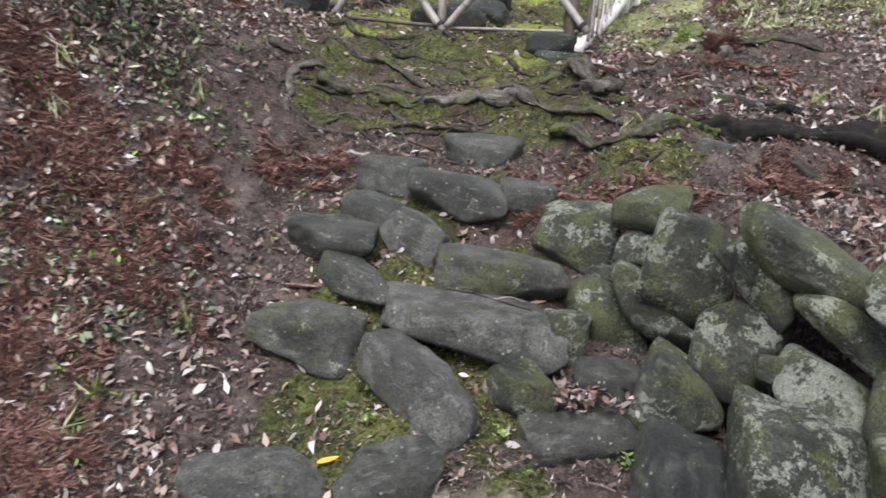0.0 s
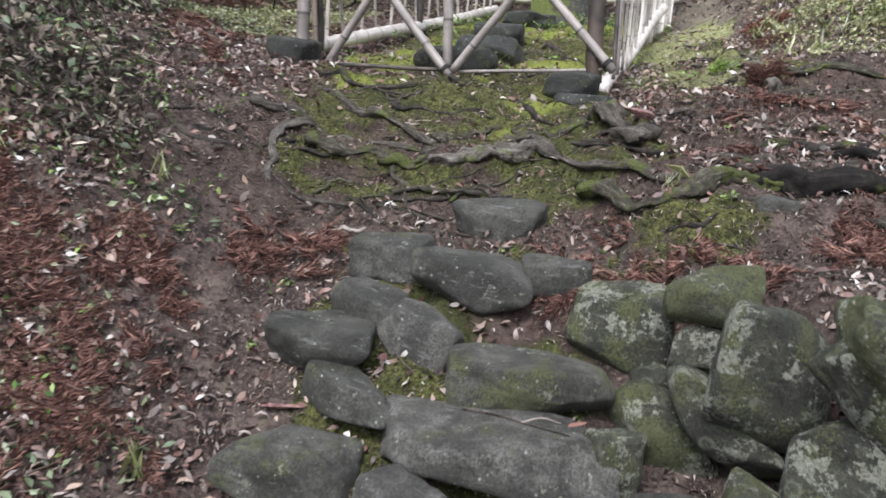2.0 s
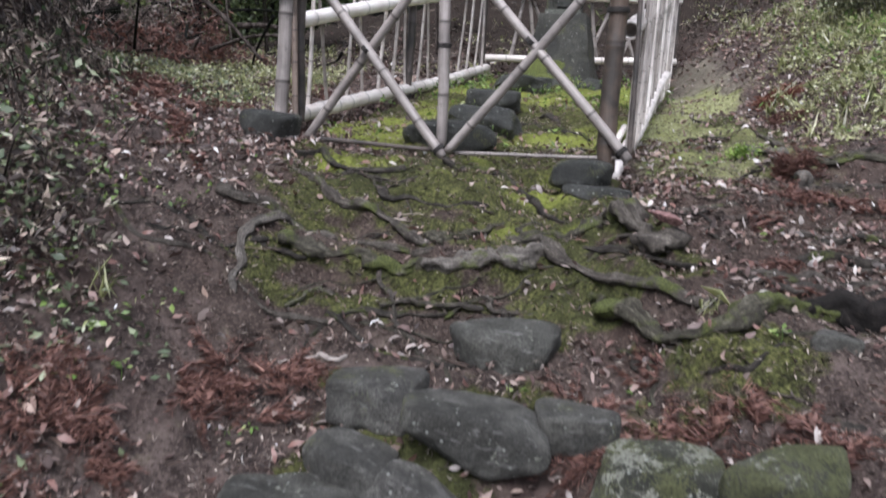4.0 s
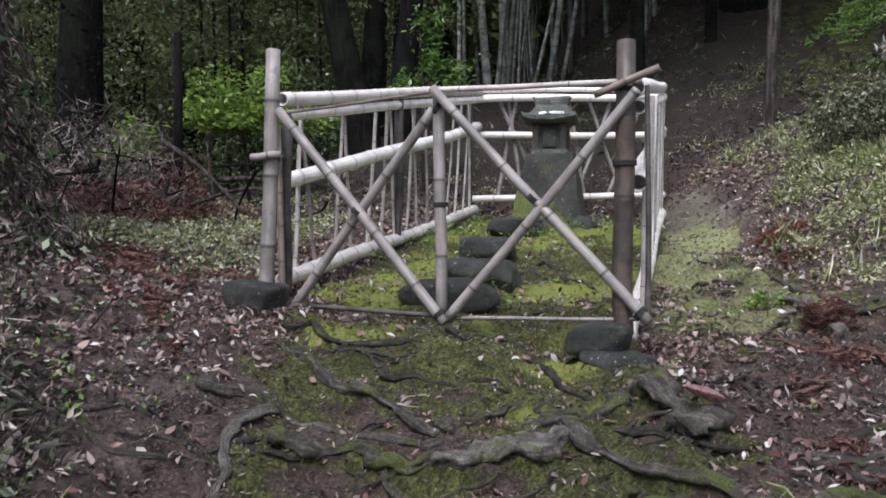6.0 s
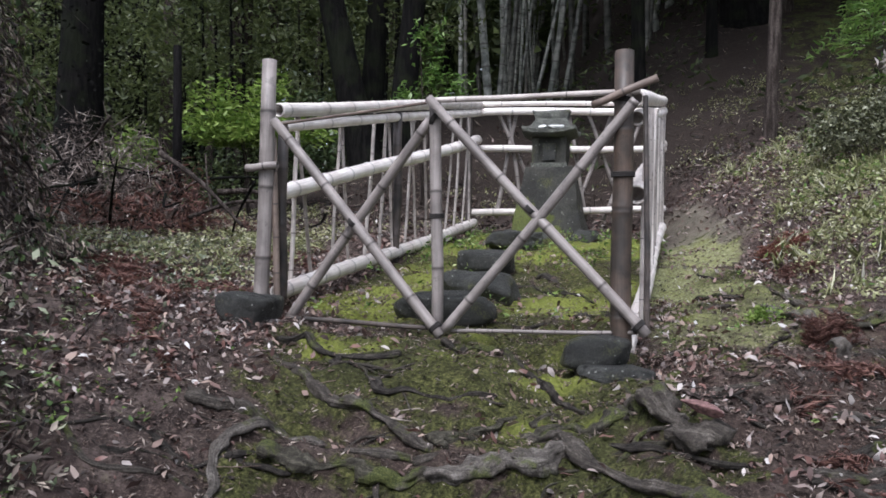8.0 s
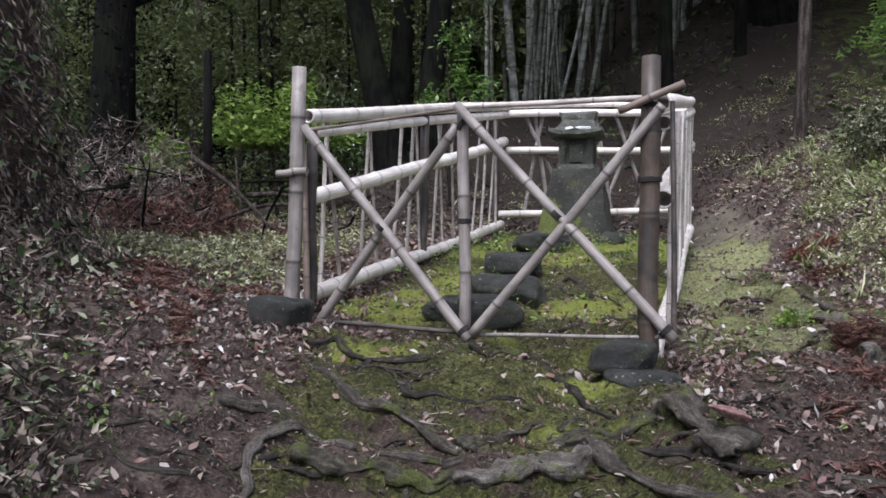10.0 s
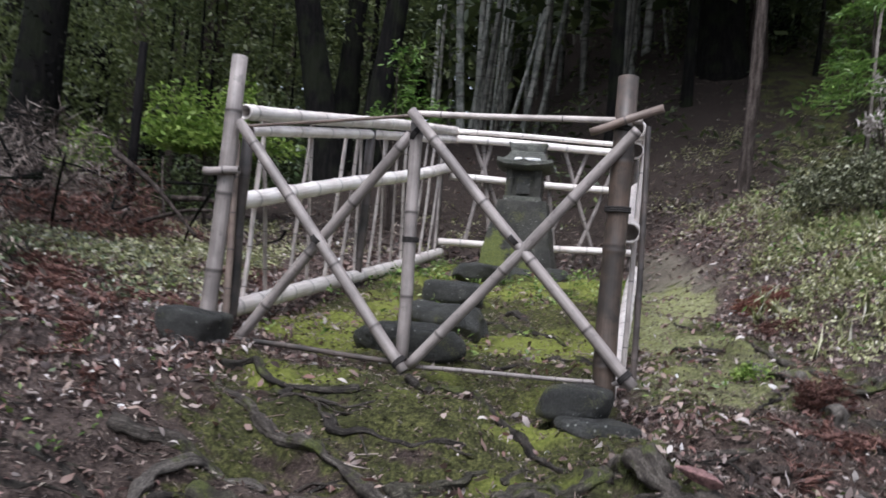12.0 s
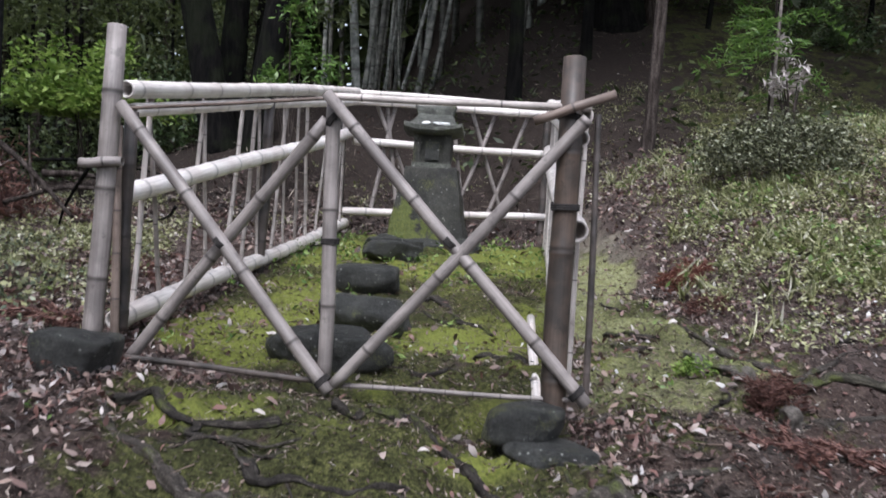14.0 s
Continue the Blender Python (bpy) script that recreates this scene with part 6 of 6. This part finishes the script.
# ---- shrubs, vines and trees ----
def shrub(name, at, radii, n, leaf, material, seed, label, category="shrub", stems=7, stem_material=BARK_PALE, shape=0.5, hollow=0.55, spread=0.8, lift=0.0):
    """Stems from the ground and clumped leaves over an uneven dome."""
    rnd = np.random.RandomState(seed)
    root_thing = empty_thing(name, at, label, category)
    k = max(10, n // 60)
    d = rnd.normal(size=(k, 3))
    d[:, 2] = np.abs(d[:, 2]) * 1.0
    d /= np.linalg.norm(d, axis=1)[:, None]
    heads = d * rnd.uniform(hollow, 1.0, (k, 1)) * np.array(radii)
    pick = rnd.randint(0, k, n)
    pts = heads[pick] + rnd.normal(size=(n, 3)) * np.array(radii) * 0.12
    pts[:, 2] = np.abs(pts[:, 2]) + lift
    me = leaf_cloud("foliage", pts, rnd.uniform(0.6, 1.25, n) * leaf, material, seed + 1, spread=spread, shape=shape)
    part("foliage", me, root_thing)
    for s in range(stems):
        tip = heads[rnd.randint(0, k)] * 0.9 + np.array([0, 0, lift])
        line = spline([(0.1 * tip[0], 0.1 * tip[1], -0.1), (0.35 * tip[0], 0.35 * tip[1], 0.5 * tip[2]), tuple(tip)], 5)
        v, f = tube(line, np.linspace(0.016, 0.005, len(line)), 6)
        part("stem", mesh_of("stem", v, f, stem_material), root_thing)
    return root_thing


def tree(name, at, girth, tall, material, seed, label, crown=None, lean=(0, 0), limbs=4, leaf=0.16, crown_material=CANOPY, n=1500, flare=1.5):
    """A tapered trunk with limbs and, where it has one, a ragged crown."""
    rnd = np.random.RandomState(seed)
    thing = empty_thing(name, at, label, "tree")
    u = np.linspace(0, 1, 14)
    line = np.stack([lean[0] * u + 0.05 * np.sin(u * 5 + seed), lean[1] * u + 0.05 * np.cos(u * 4 + seed), -0.6 - girth + (tall + 0.6 + girth) * u], 1)
    r = girth * (1 - 0.55 * u) * (1 + (flare - 1) * np.exp(-u * 16))
    v, f = tube(line, r, 12, 0.12, seed)
    trunk = part("trunk", mesh_of("trunk", v, f, material), thing)
    ends = []
    for k in range(limbs):
        s = rnd.uniform(0.3, 0.95)
        base = np.array([np.interp(s, u, line[:, i]) for i in range(3)])
        a = rnd.uniform(0, 2 * np.pi)
        reach = tall * rnd.uniform(0.12, 0.25)
        tip = base + np.array([np.cos(a) * reach, np.sin(a) * reach, reach * rnd.uniform(0.2, 0.8)])
        seg = spline([base, base * 0.5 + tip * 0.5 + np.array([0, 0, 0.1 * reach]), tip], 5)
        v, f = tube(seg, np.linspace(girth * 0.28, girth * 0.08, len(seg)), 7, 0.15, seed + k)
        part("limb", mesh_of("limb", v, f, material), thing)
        ends.append(tip)
    if crown:
        cz, spread_xy, spread_z = crown
        heads = np.array(ends + [line[-1] * [1, 1, 0] + [rnd.normal(0, spread_xy), rnd.normal(0, spread_xy), cz + rnd.normal(0, spread_z)] for _ in range(max(8, n // 90))])
        pts = heads[rnd.randint(0, len(heads), n)] + rnd.normal(size=(n, 3)) * np.array([0.55, 0.55, 0.3]) * spread_xy * 0.42
        part("crown", leaf_cloud("crown", pts, rnd.uniform(0.6, 1.3, n) * leaf, crown_material, seed + 3, spread=0.9, shape=0.5), thing)
    return thing


def on_ground(x, y, sink=0.0):
    return (x, y, float(land(x, y)) - sink)


def build_plants():
    shrub("shrub", on_ground(-2.55, 12.2), (0.98, 0.7, 0.85), 3600, 0.10, BRIGHT, 201, "bright yellow-green leafy shrub at the wood's edge", hollow=0.35, spread=0.4, lift=0.92)
    shrub("shrub", on_ground(-4.2, 12.6), (0.45, 0.4, 0.55), 650, 0.09, BRIGHT, 202, "small bright green shrub behind brushwood", hollow=0.35, lift=0.6)
    shrub("shrub", on_ground(-0.35, 12.4), (0.55, 0.42, 1.0), 620, 0.10, YOUNG, 203, "young green sapling behind the fence", hollow=0.3, spread=0.45, lift=1.25, shape=0.38)
    shrub("shrub", on_ground(4.0, 9.15), (0.76, 0.62, 0.52), 9000, 0.042, DOME, 204, "low dark rounded shrub on the slope", hollow=0.7, stems=10)
    shrub("shrub", on_ground(4.42, 9.75), (0.32, 0.24, 0.55), 200, 0.085, SILVER, 205, "withered plant with silvery hanging leaves", hollow=0.5, stems=9, shape=0.35, lift=0.55)
    # feathery sapling with a pale stake
    sapling = empty_thing("sapling", on_ground(4.5, 10.3), "feathery light green conifer sapling beside a pale pole", "sapling")
    twigs = np.random.RandomState(206)
    v, f = tube([(0, 0, -0.2), (0.02, 0.0, 1.2), (0.0, 0.02, 2.4)], [0.022, 0.016, 0.006], 8)
    part("stem", mesh_of("stem", v, f, BARK_PALE), sapling)
    mids, aims = [], []
    for k in range(28):
        h, a = 0.75 + 1.65 * (k + 0.5) / 28 + twigs.normal(0, 0.2), k * 2.4 + twigs.normal(0, 0.4)
        reach = (0.80 - 0.55 * abs(h - 1.1) / 1.3) * twigs.uniform(0.45, 1.25)
        u = np.linspace(0.08, 1, 12)
        way = np.stack([np.cos(a) * reach * u, np.sin(a) * reach * u, h + 0.65 * reach * u - 0.95 * reach * u * u], 1)
        across = np.array([-np.sin(a), np.cos(a), 0.0])
        for w, s in zip(way, u):
            for side_of in (-1, 1):
                ln = 0.26 * (1.1 - s) + 0.06
                for t in np.linspace(0.12, 1, 4):
                    mids.append(w + side_of * across * ln * t + np.array([np.cos(a), np.sin(a), -0.35 * t]) * ln * 0.35 * t)
                    aims.append(side_of * across + 0.5 * np.array([np.cos(a), np.sin(a), -0.4]))
    part("foliage", leaf_cloud("foliage", np.array(mids), twigs.uniform(0.06, 0.12, len(mids)), YOUNG, 2060, spread=0.5, shape=0.22, aim=np.array(aims)), sapling)
    v, f = tube([(-0.1, -0.2, -0.2), (-0.06, -0.2, 1.5), (0.08, -0.2, 3.4)], [0.018, 0.016, 0.012], 8)
    part("stake", mesh_of("stake", v, f, TWIG), sapling, "slender pale pole")
    # a bank overgrown with dry vines
    rnd = np.random.RandomState(211)
    foot = on_ground(-3.3, 5.6)
    bank = empty_thing("vine_bank", foot, "dark overgrown bank hung with dry vines", "undergrowth", kind="stuff")
    n = 90000
    x, y = rnd.uniform(-5.0, -1.9, n), rnd.uniform(3.9, 7.5, n)
    ring = np.hypot(x + 3.80, y - 5.7) / 1.75
    keep = (ring < 0.98) & ((ring > 0.45) | (rnd.uniform(size=n) < 0.3))
    x, y = x[keep], y[keep]
    out = np.stack([x + 3.80, y - 5.7, np.full(len(x), 0.25)], 1)
    out /= np.linalg.norm(out, axis=1)[:, None]
    pts = np.stack([x, y, land(x, y)], 1) + out * (np.abs(rnd.normal(0, 0.07, len(x))) + 0.20 * np.clip(fbm(np.stack([x, y, land(x, y)], 1) * 3.2, 231, 3), 0, 1))[:, None] - np.array(foot)
    hang = out * 0.5 + np.array([0, 0, -1.0])
    part("dead_leaves", leaf_cloud("dead_leaves", pts, rnd.uniform(0.025, 0.085, len(x)), VINE_DARK, 212, normal=out, spread=0.9, shape=0.22, aim=hang), bank)
    m = 4200
    pick = rnd.randint(0, len(x), m)
    part("green_leaves", leaf_cloud("green_leaves", pts[pick] + 0.06 * out[pick], rnd.uniform(0.03, 0.085, m), SHRUB, 213, normal=out[pick], spread=0.6, shape=0.55), bank)
    for k in range(260):
        i = rnd.randint(0, len(x))
        p0 = pts[i] + 0.07 * out[i]
        drop = rnd.uniform(0.3, 0.9)
        q = [p0, p0 + 0.10 * out[i] + [rnd.normal(0, 0.06), rnd.normal(0, 0.06), -0.4 * drop], p0 + 0.20 * out[i] + [rnd.normal(0, 0.1), rnd.normal(0, 0.1), -drop]]
        v, f = tube(spline(q, 5), np.linspace(0.0055, 0.002, 11), 5)
        part("vine", mesh_of("vine", v, f, BARK_PALE), bank)
    shrub("shrub", (-2.42, 5.25, float(land(-2.42, 5.25)) - 0.15), (0.38, 0.34, 0.42), 620, 0.062, SHRUB, 236, "dark glossy-leaved evergreen shrub on the vine bank", hollow=0.6, stems=6, spread=0.6)
    # tangle of dead stems and leaves at the bank's foot
    tangle = empty_thing("undergrowth", on_ground(-1.6, 4.6), "low tangle of dead vines, leaves and green shoots", "undergrowth", kind="stuff")
    base = np.array(on_ground(-1.6, 4.6))
    n = 13000
    x, y = rnd.uniform(-2.6, -1.0, n), rnd.uniform(3.7, 6.0, n)
    keep = rnd.uniform(size=n) < smooth(-1.15, -1.55, x + 0.28 * (y - 4.6)) * np.clip(1.9 * clumps(x, y, 233, 2.4) - 0.45, 0.03, 1) * smooth(6.0, 5.2, y) * smooth(3.7, 4.1, y)
    x, y = x[keep], y[keep]
    pts = np.stack([x, y, height(x, y) + 0.22 * rnd.uniform(size=len(x)) ** 2 * clumps(x, y, 233, 2.4)], 1) - base
    part("dead_leaves", leaf_cloud("dead_leaves", pts, rnd.uniform(0.025, 0.075, len(x)), VINE_DARK, 234, spread=1.1, shape=0.34), tangle)
    pick = rnd.randint(0, len(x), 800)
    part("green_leaves", leaf_cloud("green_leaves", pts[pick] + [0.02, -0.02, 0.04], rnd.uniform(0.03, 0.06, 800), IVY, 235, spread=0.7, shape=0.55), tangle)
    for k in range(90):
        i = rnd.randint(0, len(x))
        q = [pts[i], pts[i] + [rnd.normal(0, 0.08), rnd.normal(0, 0.08), rnd.uniform(0.05, 0.2)], pts[i] + [rnd.normal(0, 0.18), rnd.normal(0, 0.18), rnd.uniform(-0.05, 0.10)]]
        v, f = tube(spline(q, 5), np.linspace(0.004, 0.0018, 11), 5)
        part("stem", mesh_of("stem", v, f, BARK_PALE), tangle)
    # brushwood heap
    at = on_ground(-4.0, 10.1)
    heap = empty_thing("brushwood_heap", at, "heap of dark dead brushwood and rusty twigs", "brushwood", kind="stuff")
    n = 52000
    d = rnd.normal(size=(n, 3))
    d /= np.linalg.norm(d, axis=1)[:, None]
    pts = d * np.array([1.75, 0.8, 0.74]) * rnd.uniform(0.7, 1.06, (n, 1)) * (1 + 0.55 * fbm(d * 2.6, 224, 3))[:, None]
    pts = pts[pts[:, 2] > -0.1]
    part("dead_leaves", leaf_cloud("dead_leaves", pts[::2], rnd.uniform(0.02, 0.06, len(pts[::2])), VINE, 222, spread=1.0, shape=0.22), heap)
    part("dead_twigs", leaf_cloud("dead_twigs", pts[::4], rnd.uniform(0.10, 0.34, len(pts[::4])), VINE, 225, spread=0.9, shape=0.035, fold=0.0, curly=0.0), heap, "fine dead brown twigs")
    part("rusty_twigs", leaf_cloud("rusty_twigs", pts[::13] * [0.5, 1.05, 0.55] + [1.05, -0.2, 0.08], rnd.uniform(0.05, 0.16, len(pts[::13])), FRONDS, 223, spread=1.0, shape=0.07), heap)
    for k in range(70):
        c = rnd.normal(size=3) * np.array([1.0, 0.4, 0.24]) + [0.3, -0.4, 0.35]
        a = rnd.normal(size=3) * np.array([0.32, 0.2, 0.2])
        v, f = tube(spline([c - a, c + rnd.normal(0, 0.06, 3), c + a], 5), np.linspace(0.016, 0.006, 11), 6)
        part("stick", mesh_of("stick", v, f, BARK if k % 4 else BARK_PALE), heap)
    # fallen branches beside the heap
    for k, (p0, p1, r) in enumerate((((-2.75, 9.5, 2.72), (-1.85, 9.1, 2.02), 0.030), ((-2.2, 9.5, 2.35), (-1.5, 9.6, 2.25), 0.03), ((-2.4, 9.3, 2.1), (-1.55, 9.1, 2.25), 0.022))):
        v, f = tube(spline([p0, ((p0[0] + p1[0]) / 2, (p0[1] + p1[1]) / 2, (p0[2] + p1[2]) / 2 + 0.06), p1], 8), np.linspace(r, r * 0.5, 17), 8, 0.2, k)
        tagged(new("fallen_branch", mesh_of("fallen_branch", v, f, BARK_PALE)), "grey fallen branch leaning on brushwood", "branch", "fallen branches")
    # a charred-looking post among the plants
    v, f = tube([(0, 0, -0.3), (0.01, 0, 0.9), (0, 0, 2.0)], [0.052, 0.048, 0.045], 10, 0.08, 3)
    ob = new("wooden_post", mesh_of("wooden_post", v, f, BLACK_POST))
    ob.location = on_ground(-2.97, 10.6)
    tagged(ob, "black upright wooden post near the brushwood", "post")


def build_forest():
    rnd = np.random.RandomState(301)
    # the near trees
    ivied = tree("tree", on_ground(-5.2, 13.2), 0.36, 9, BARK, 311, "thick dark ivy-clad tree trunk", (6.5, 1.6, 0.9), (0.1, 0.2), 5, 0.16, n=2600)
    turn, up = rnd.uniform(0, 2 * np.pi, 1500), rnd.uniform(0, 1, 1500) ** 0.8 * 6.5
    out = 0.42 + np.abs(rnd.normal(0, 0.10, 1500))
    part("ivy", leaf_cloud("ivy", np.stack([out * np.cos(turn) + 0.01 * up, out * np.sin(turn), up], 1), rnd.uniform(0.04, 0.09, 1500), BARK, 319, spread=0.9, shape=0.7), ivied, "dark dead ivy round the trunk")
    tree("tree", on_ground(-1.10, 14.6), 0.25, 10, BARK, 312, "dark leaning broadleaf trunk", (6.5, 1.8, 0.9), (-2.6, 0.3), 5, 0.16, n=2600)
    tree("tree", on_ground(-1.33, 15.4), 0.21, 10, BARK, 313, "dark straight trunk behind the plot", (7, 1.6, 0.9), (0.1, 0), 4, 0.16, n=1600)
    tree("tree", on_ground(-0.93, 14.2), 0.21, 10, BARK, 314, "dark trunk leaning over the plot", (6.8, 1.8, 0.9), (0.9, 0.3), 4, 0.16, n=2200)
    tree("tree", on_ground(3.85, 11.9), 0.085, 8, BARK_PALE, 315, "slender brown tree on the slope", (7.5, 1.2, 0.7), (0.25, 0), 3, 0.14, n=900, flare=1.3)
    # the next three have wide unseen crowns, spread to shade the hillside
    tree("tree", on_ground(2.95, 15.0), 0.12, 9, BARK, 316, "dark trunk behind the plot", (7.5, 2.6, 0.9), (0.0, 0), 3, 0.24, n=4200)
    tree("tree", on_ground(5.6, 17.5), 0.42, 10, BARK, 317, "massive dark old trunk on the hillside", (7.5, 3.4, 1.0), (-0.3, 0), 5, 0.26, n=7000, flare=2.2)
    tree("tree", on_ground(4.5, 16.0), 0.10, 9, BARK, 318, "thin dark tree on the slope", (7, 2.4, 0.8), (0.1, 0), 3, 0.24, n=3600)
    # the wood behind
    k = 0
    for _ in range(120):
        x, y = rnd.uniform(-22, 24), rnd.uniform(17, 42)
        if abs(x - 1.2) < 3.0 and y < 30:
            continue
        k += 1
        g = rnd.uniform(0.10, 0.34)
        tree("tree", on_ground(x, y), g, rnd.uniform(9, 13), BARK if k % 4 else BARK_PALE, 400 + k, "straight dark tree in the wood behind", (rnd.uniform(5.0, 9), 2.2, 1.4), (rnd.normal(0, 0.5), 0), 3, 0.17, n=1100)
        if k >= 62:
            break
    # bamboo grove
    for i in range(58):
        x, y = rnd.uniform(0.2, 6.0), rnd.uniform(17.5, 30)
        at = on_ground(x, y)
        tall = rnd.uniform(9, 13)
        g = rnd.uniform(0.03, 0.10)
        thing = empty_thing("bamboo", at, "tall grey-green living bamboo culm", "bamboo", "bamboo grove")
        me = bamboo_mesh("culm", tall, g, g * 0.7, CULM, 500 + i, rnd.normal(0, 0.25), 0.42, False)
        part("culm", me, thing, "", pose(0, 0, -0.4, rnd.normal(0, 2.2), rnd.normal(0, 3.2), 0))
        pts = np.stack([rnd.normal(0, 0.7, 110), rnd.normal(0, 0.7, 110), rnd.uniform(4.5, tall, 110)], 1)
        part("leaves", leaf_cloud("leaves", pts, rnd.uniform(0.14, 0.3, 110), WEEDS, 560 + i, spread=0.9, shape=0.2), thing)
    # hanging boughs of evergreen leaves at the wood's edge
    for i in range(30):
        x, y = rnd.uniform(-12, -0.5), rnd.uniform(16.2, 22)
        base = on_ground(x, y)
        heads = rnd.normal(size=(11, 3)) * np.array([1.3, 0.8, 0.8])
        pts = heads[rnd.randint(0, 11, 1300)] + rnd.normal(size=(1300, 3)) * np.array([0.42, 0.42, 0.12]) + np.array([0, 0, rnd.uniform(2.0, 4.6)])
        bough = empty_thing("understorey_tree", base, "dark evergreen young tree at the wood's edge", "tree")
        part("foliage", leaf_cloud("foliage", pts, rnd.uniform(0.07, 0.17, 1300), BOUGH, 650 + i, spread=0.7, shape=0.45), bough)
        v, f = tube(spline([(0, 0, -0.4), (0.1, 0, 1.5), (0, 0.1, 4.5)], 5), np.linspace(0.06, 0.02, 11), 8, 0.1, i)
        part("trunk", mesh_of("trunk", v, f, BARK), bough)
    # dark young evergreens high on the hillside
    for i in range(9):
        x, y = rnd.uniform(6.5, 15), rnd.uniform(16.5, 22)
        heads = rnd.normal(size=(12, 3)) * np.array([1.2, 0.8, 1.0])
        pts = heads[rnd.randint(0, 12, 1500)] + rnd.normal(size=(1500, 3)) * np.array([0.42, 0.42, 0.15]) + np.array([0, 0, rnd.uniform(1.6, 3.6)])
        bough = empty_thing("understorey_tree", on_ground(x, y), "dark evergreen young tree on the wooded hillside", "tree")
        part("foliage", leaf_cloud("foliage", pts, rnd.uniform(0.06, 0.14, 1500), CANOPY, 690 + i, spread=0.7, shape=0.45), bough)
        v, f = tube(spline([(0, 0, -0.4), (0.1, 0, 1.5), (0, 0.1, 4.5)], 5), np.linspace(0.06, 0.02, 11), 8, 0.1, i)
        part("trunk", mesh_of("trunk", v, f, BARK), bough)
    # understorey, far
    for i in range(26):
        x, y = rnd.uniform(-16, 18), rnd.uniform(15.5, 26)
        if -1.2 < x < 5.2:
            continue
        shrub("shrub", on_ground(x, y), (rnd.uniform(1.0, 2.0), 0.9, rnd.uniform(0.8, 2.2)), 1900, 0.10, CANOPY if i % 3 else SHRUB, 600 + i, "dark undergrowth shrub in the wood", stems=3, hollow=0.4)
    # the closed wood behind and an unseen roof of leaves shading it
    n = 80000
    pts = np.stack([rnd.uniform(-34, 36, n), rnd.uniform(26, 46, n), rnd.uniform(0, 1, n) ** 0.8 * 17], 1)
    pts[:, 2] += land(pts[:, 0], pts[:, 1])
    keep = fbm(pts * 0.33, 801, 3) > -0.45 + 1.0 * smooth(5, 1.5, np.abs(pts[:, 0] - 6.0))
    stuff("far_woods", leaf_cloud("far_woods", pts[keep], rnd.uniform(0.35, 0.8, keep.sum()), CANOPY, 802, spread=1.2, shape=0.55), "dense dark foliage of the wood behind", "woods")
    n = 30000
    pts = np.stack([rnd.uniform(-60, 62, n), rnd.uniform(48, 60, n), rnd.uniform(-1, 24, n)], 1)
    pts[:, 2] += land(pts[:, 0], pts[:, 1])
    keep = (np.abs(pts[:, 0] - 6) > 7) | (rnd.uniform(size=n) < 0.75)
    stuff("far_woods", leaf_cloud("far_woods", pts[keep], rnd.uniform(0.9, 1.8, keep.sum()), CANOPY, 808, spread=1.2, shape=0.6), "distant dark foliage closing the wood", "woods")
    # foliage ring out of view, added so light comes mostly from above
    n = 42000
    ang = rnd.uniform(0, 2 * np.pi, n)
    far = rnd.uniform(11, 19, n)
    pts = np.stack([np.cos(ang) * far, 4 + np.sin(ang) * far, rnd.uniform(0, 1, n) ** 0.85 * 12], 1)
    pts[:, 2] += land(pts[:, 0], pts[:, 1])
    keep = (pts[:, 1] < 9.0) & (fbm(pts * 0.4, 805, 3) > -0.3 + 0.75 * smooth(3.5, 6.0, pts[:, 2] - land(pts[:, 0], pts[:, 1])))
    stuff("far_woods", leaf_cloud("far_woods", pts[keep], rnd.uniform(0.35, 0.7, keep.sum()), CANOPY, 806, spread=1.2, shape=0.55), "unseen dark foliage ring added to block low sky light", "woods")
    # leaf roof above the view, added to keep sky light off the wood
    n = 60000
    pts = np.stack([rnd.uniform(-26, 28, n), rnd.uniform(9.5, 40, n), rnd.normal(0, 0.9, n)], 1)
    pts[:, 2] += 8.5 + 0.12 * (pts[:, 1] - 10)
    keep = (fbm(pts * 0.4, 803, 3) > -0.25 - 0.3 * smooth(1, 4, pts[:, 0]) + 0.75 * smooth(1.0, -1.5, pts[:, 0]) * smooth(30, 20, pts[:, 1])) & (rnd.uniform(size=n) < smooth(10.5, 13, pts[:, 1] + 0.3 * np.maximum(pts[:, 0] - 3, 0)))
    stuff("canopy", leaf_cloud("canopy", pts[keep], rnd.uniform(0.3, 0.6, keep.sum()), CANOPY, 804, spread=0.5, shape=0.55), "unseen roof of dark leaves added to shade the wood", "canopy")
    n = 11000
    x, y = rnd.uniform(1.6, 14, n), rnd.uniform(11.6, 24, n)
    keep = rnd.uniform(size=n) < 0.5 * smooth(11.6, 12.6, y + 0.12 * (x - 3)) * np.clip(1.4 * clumps(x, y, 811, 0.6) - 0.1, 0, 1)
    x, y = x[keep], y[keep]
    pts = np.stack([x, y, land(x, y) + rnd.uniform(0.0, 0.35, len(x))], 1)
    stuff("undergrowth", leaf_cloud("undergrowth", pts, rnd.uniform(0.06, 0.2, len(x)), CANOPY, 812, spread=0.7, shape=0.4), "dark low undergrowth on the wooded hillside", "undergrowth")
    # unseen trees behind and beside the camera, added to cut side light
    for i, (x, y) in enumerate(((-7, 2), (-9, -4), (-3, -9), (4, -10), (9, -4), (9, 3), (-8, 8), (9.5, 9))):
        tree("tree", on_ground(x, y), 0.25, 11, BARK, 700 + i, "tall dark unseen tree added to cut side light", (8, 2.0, 1.4), (0, 0), 4, 0.28, n=900)


build_plants()
build_forest()
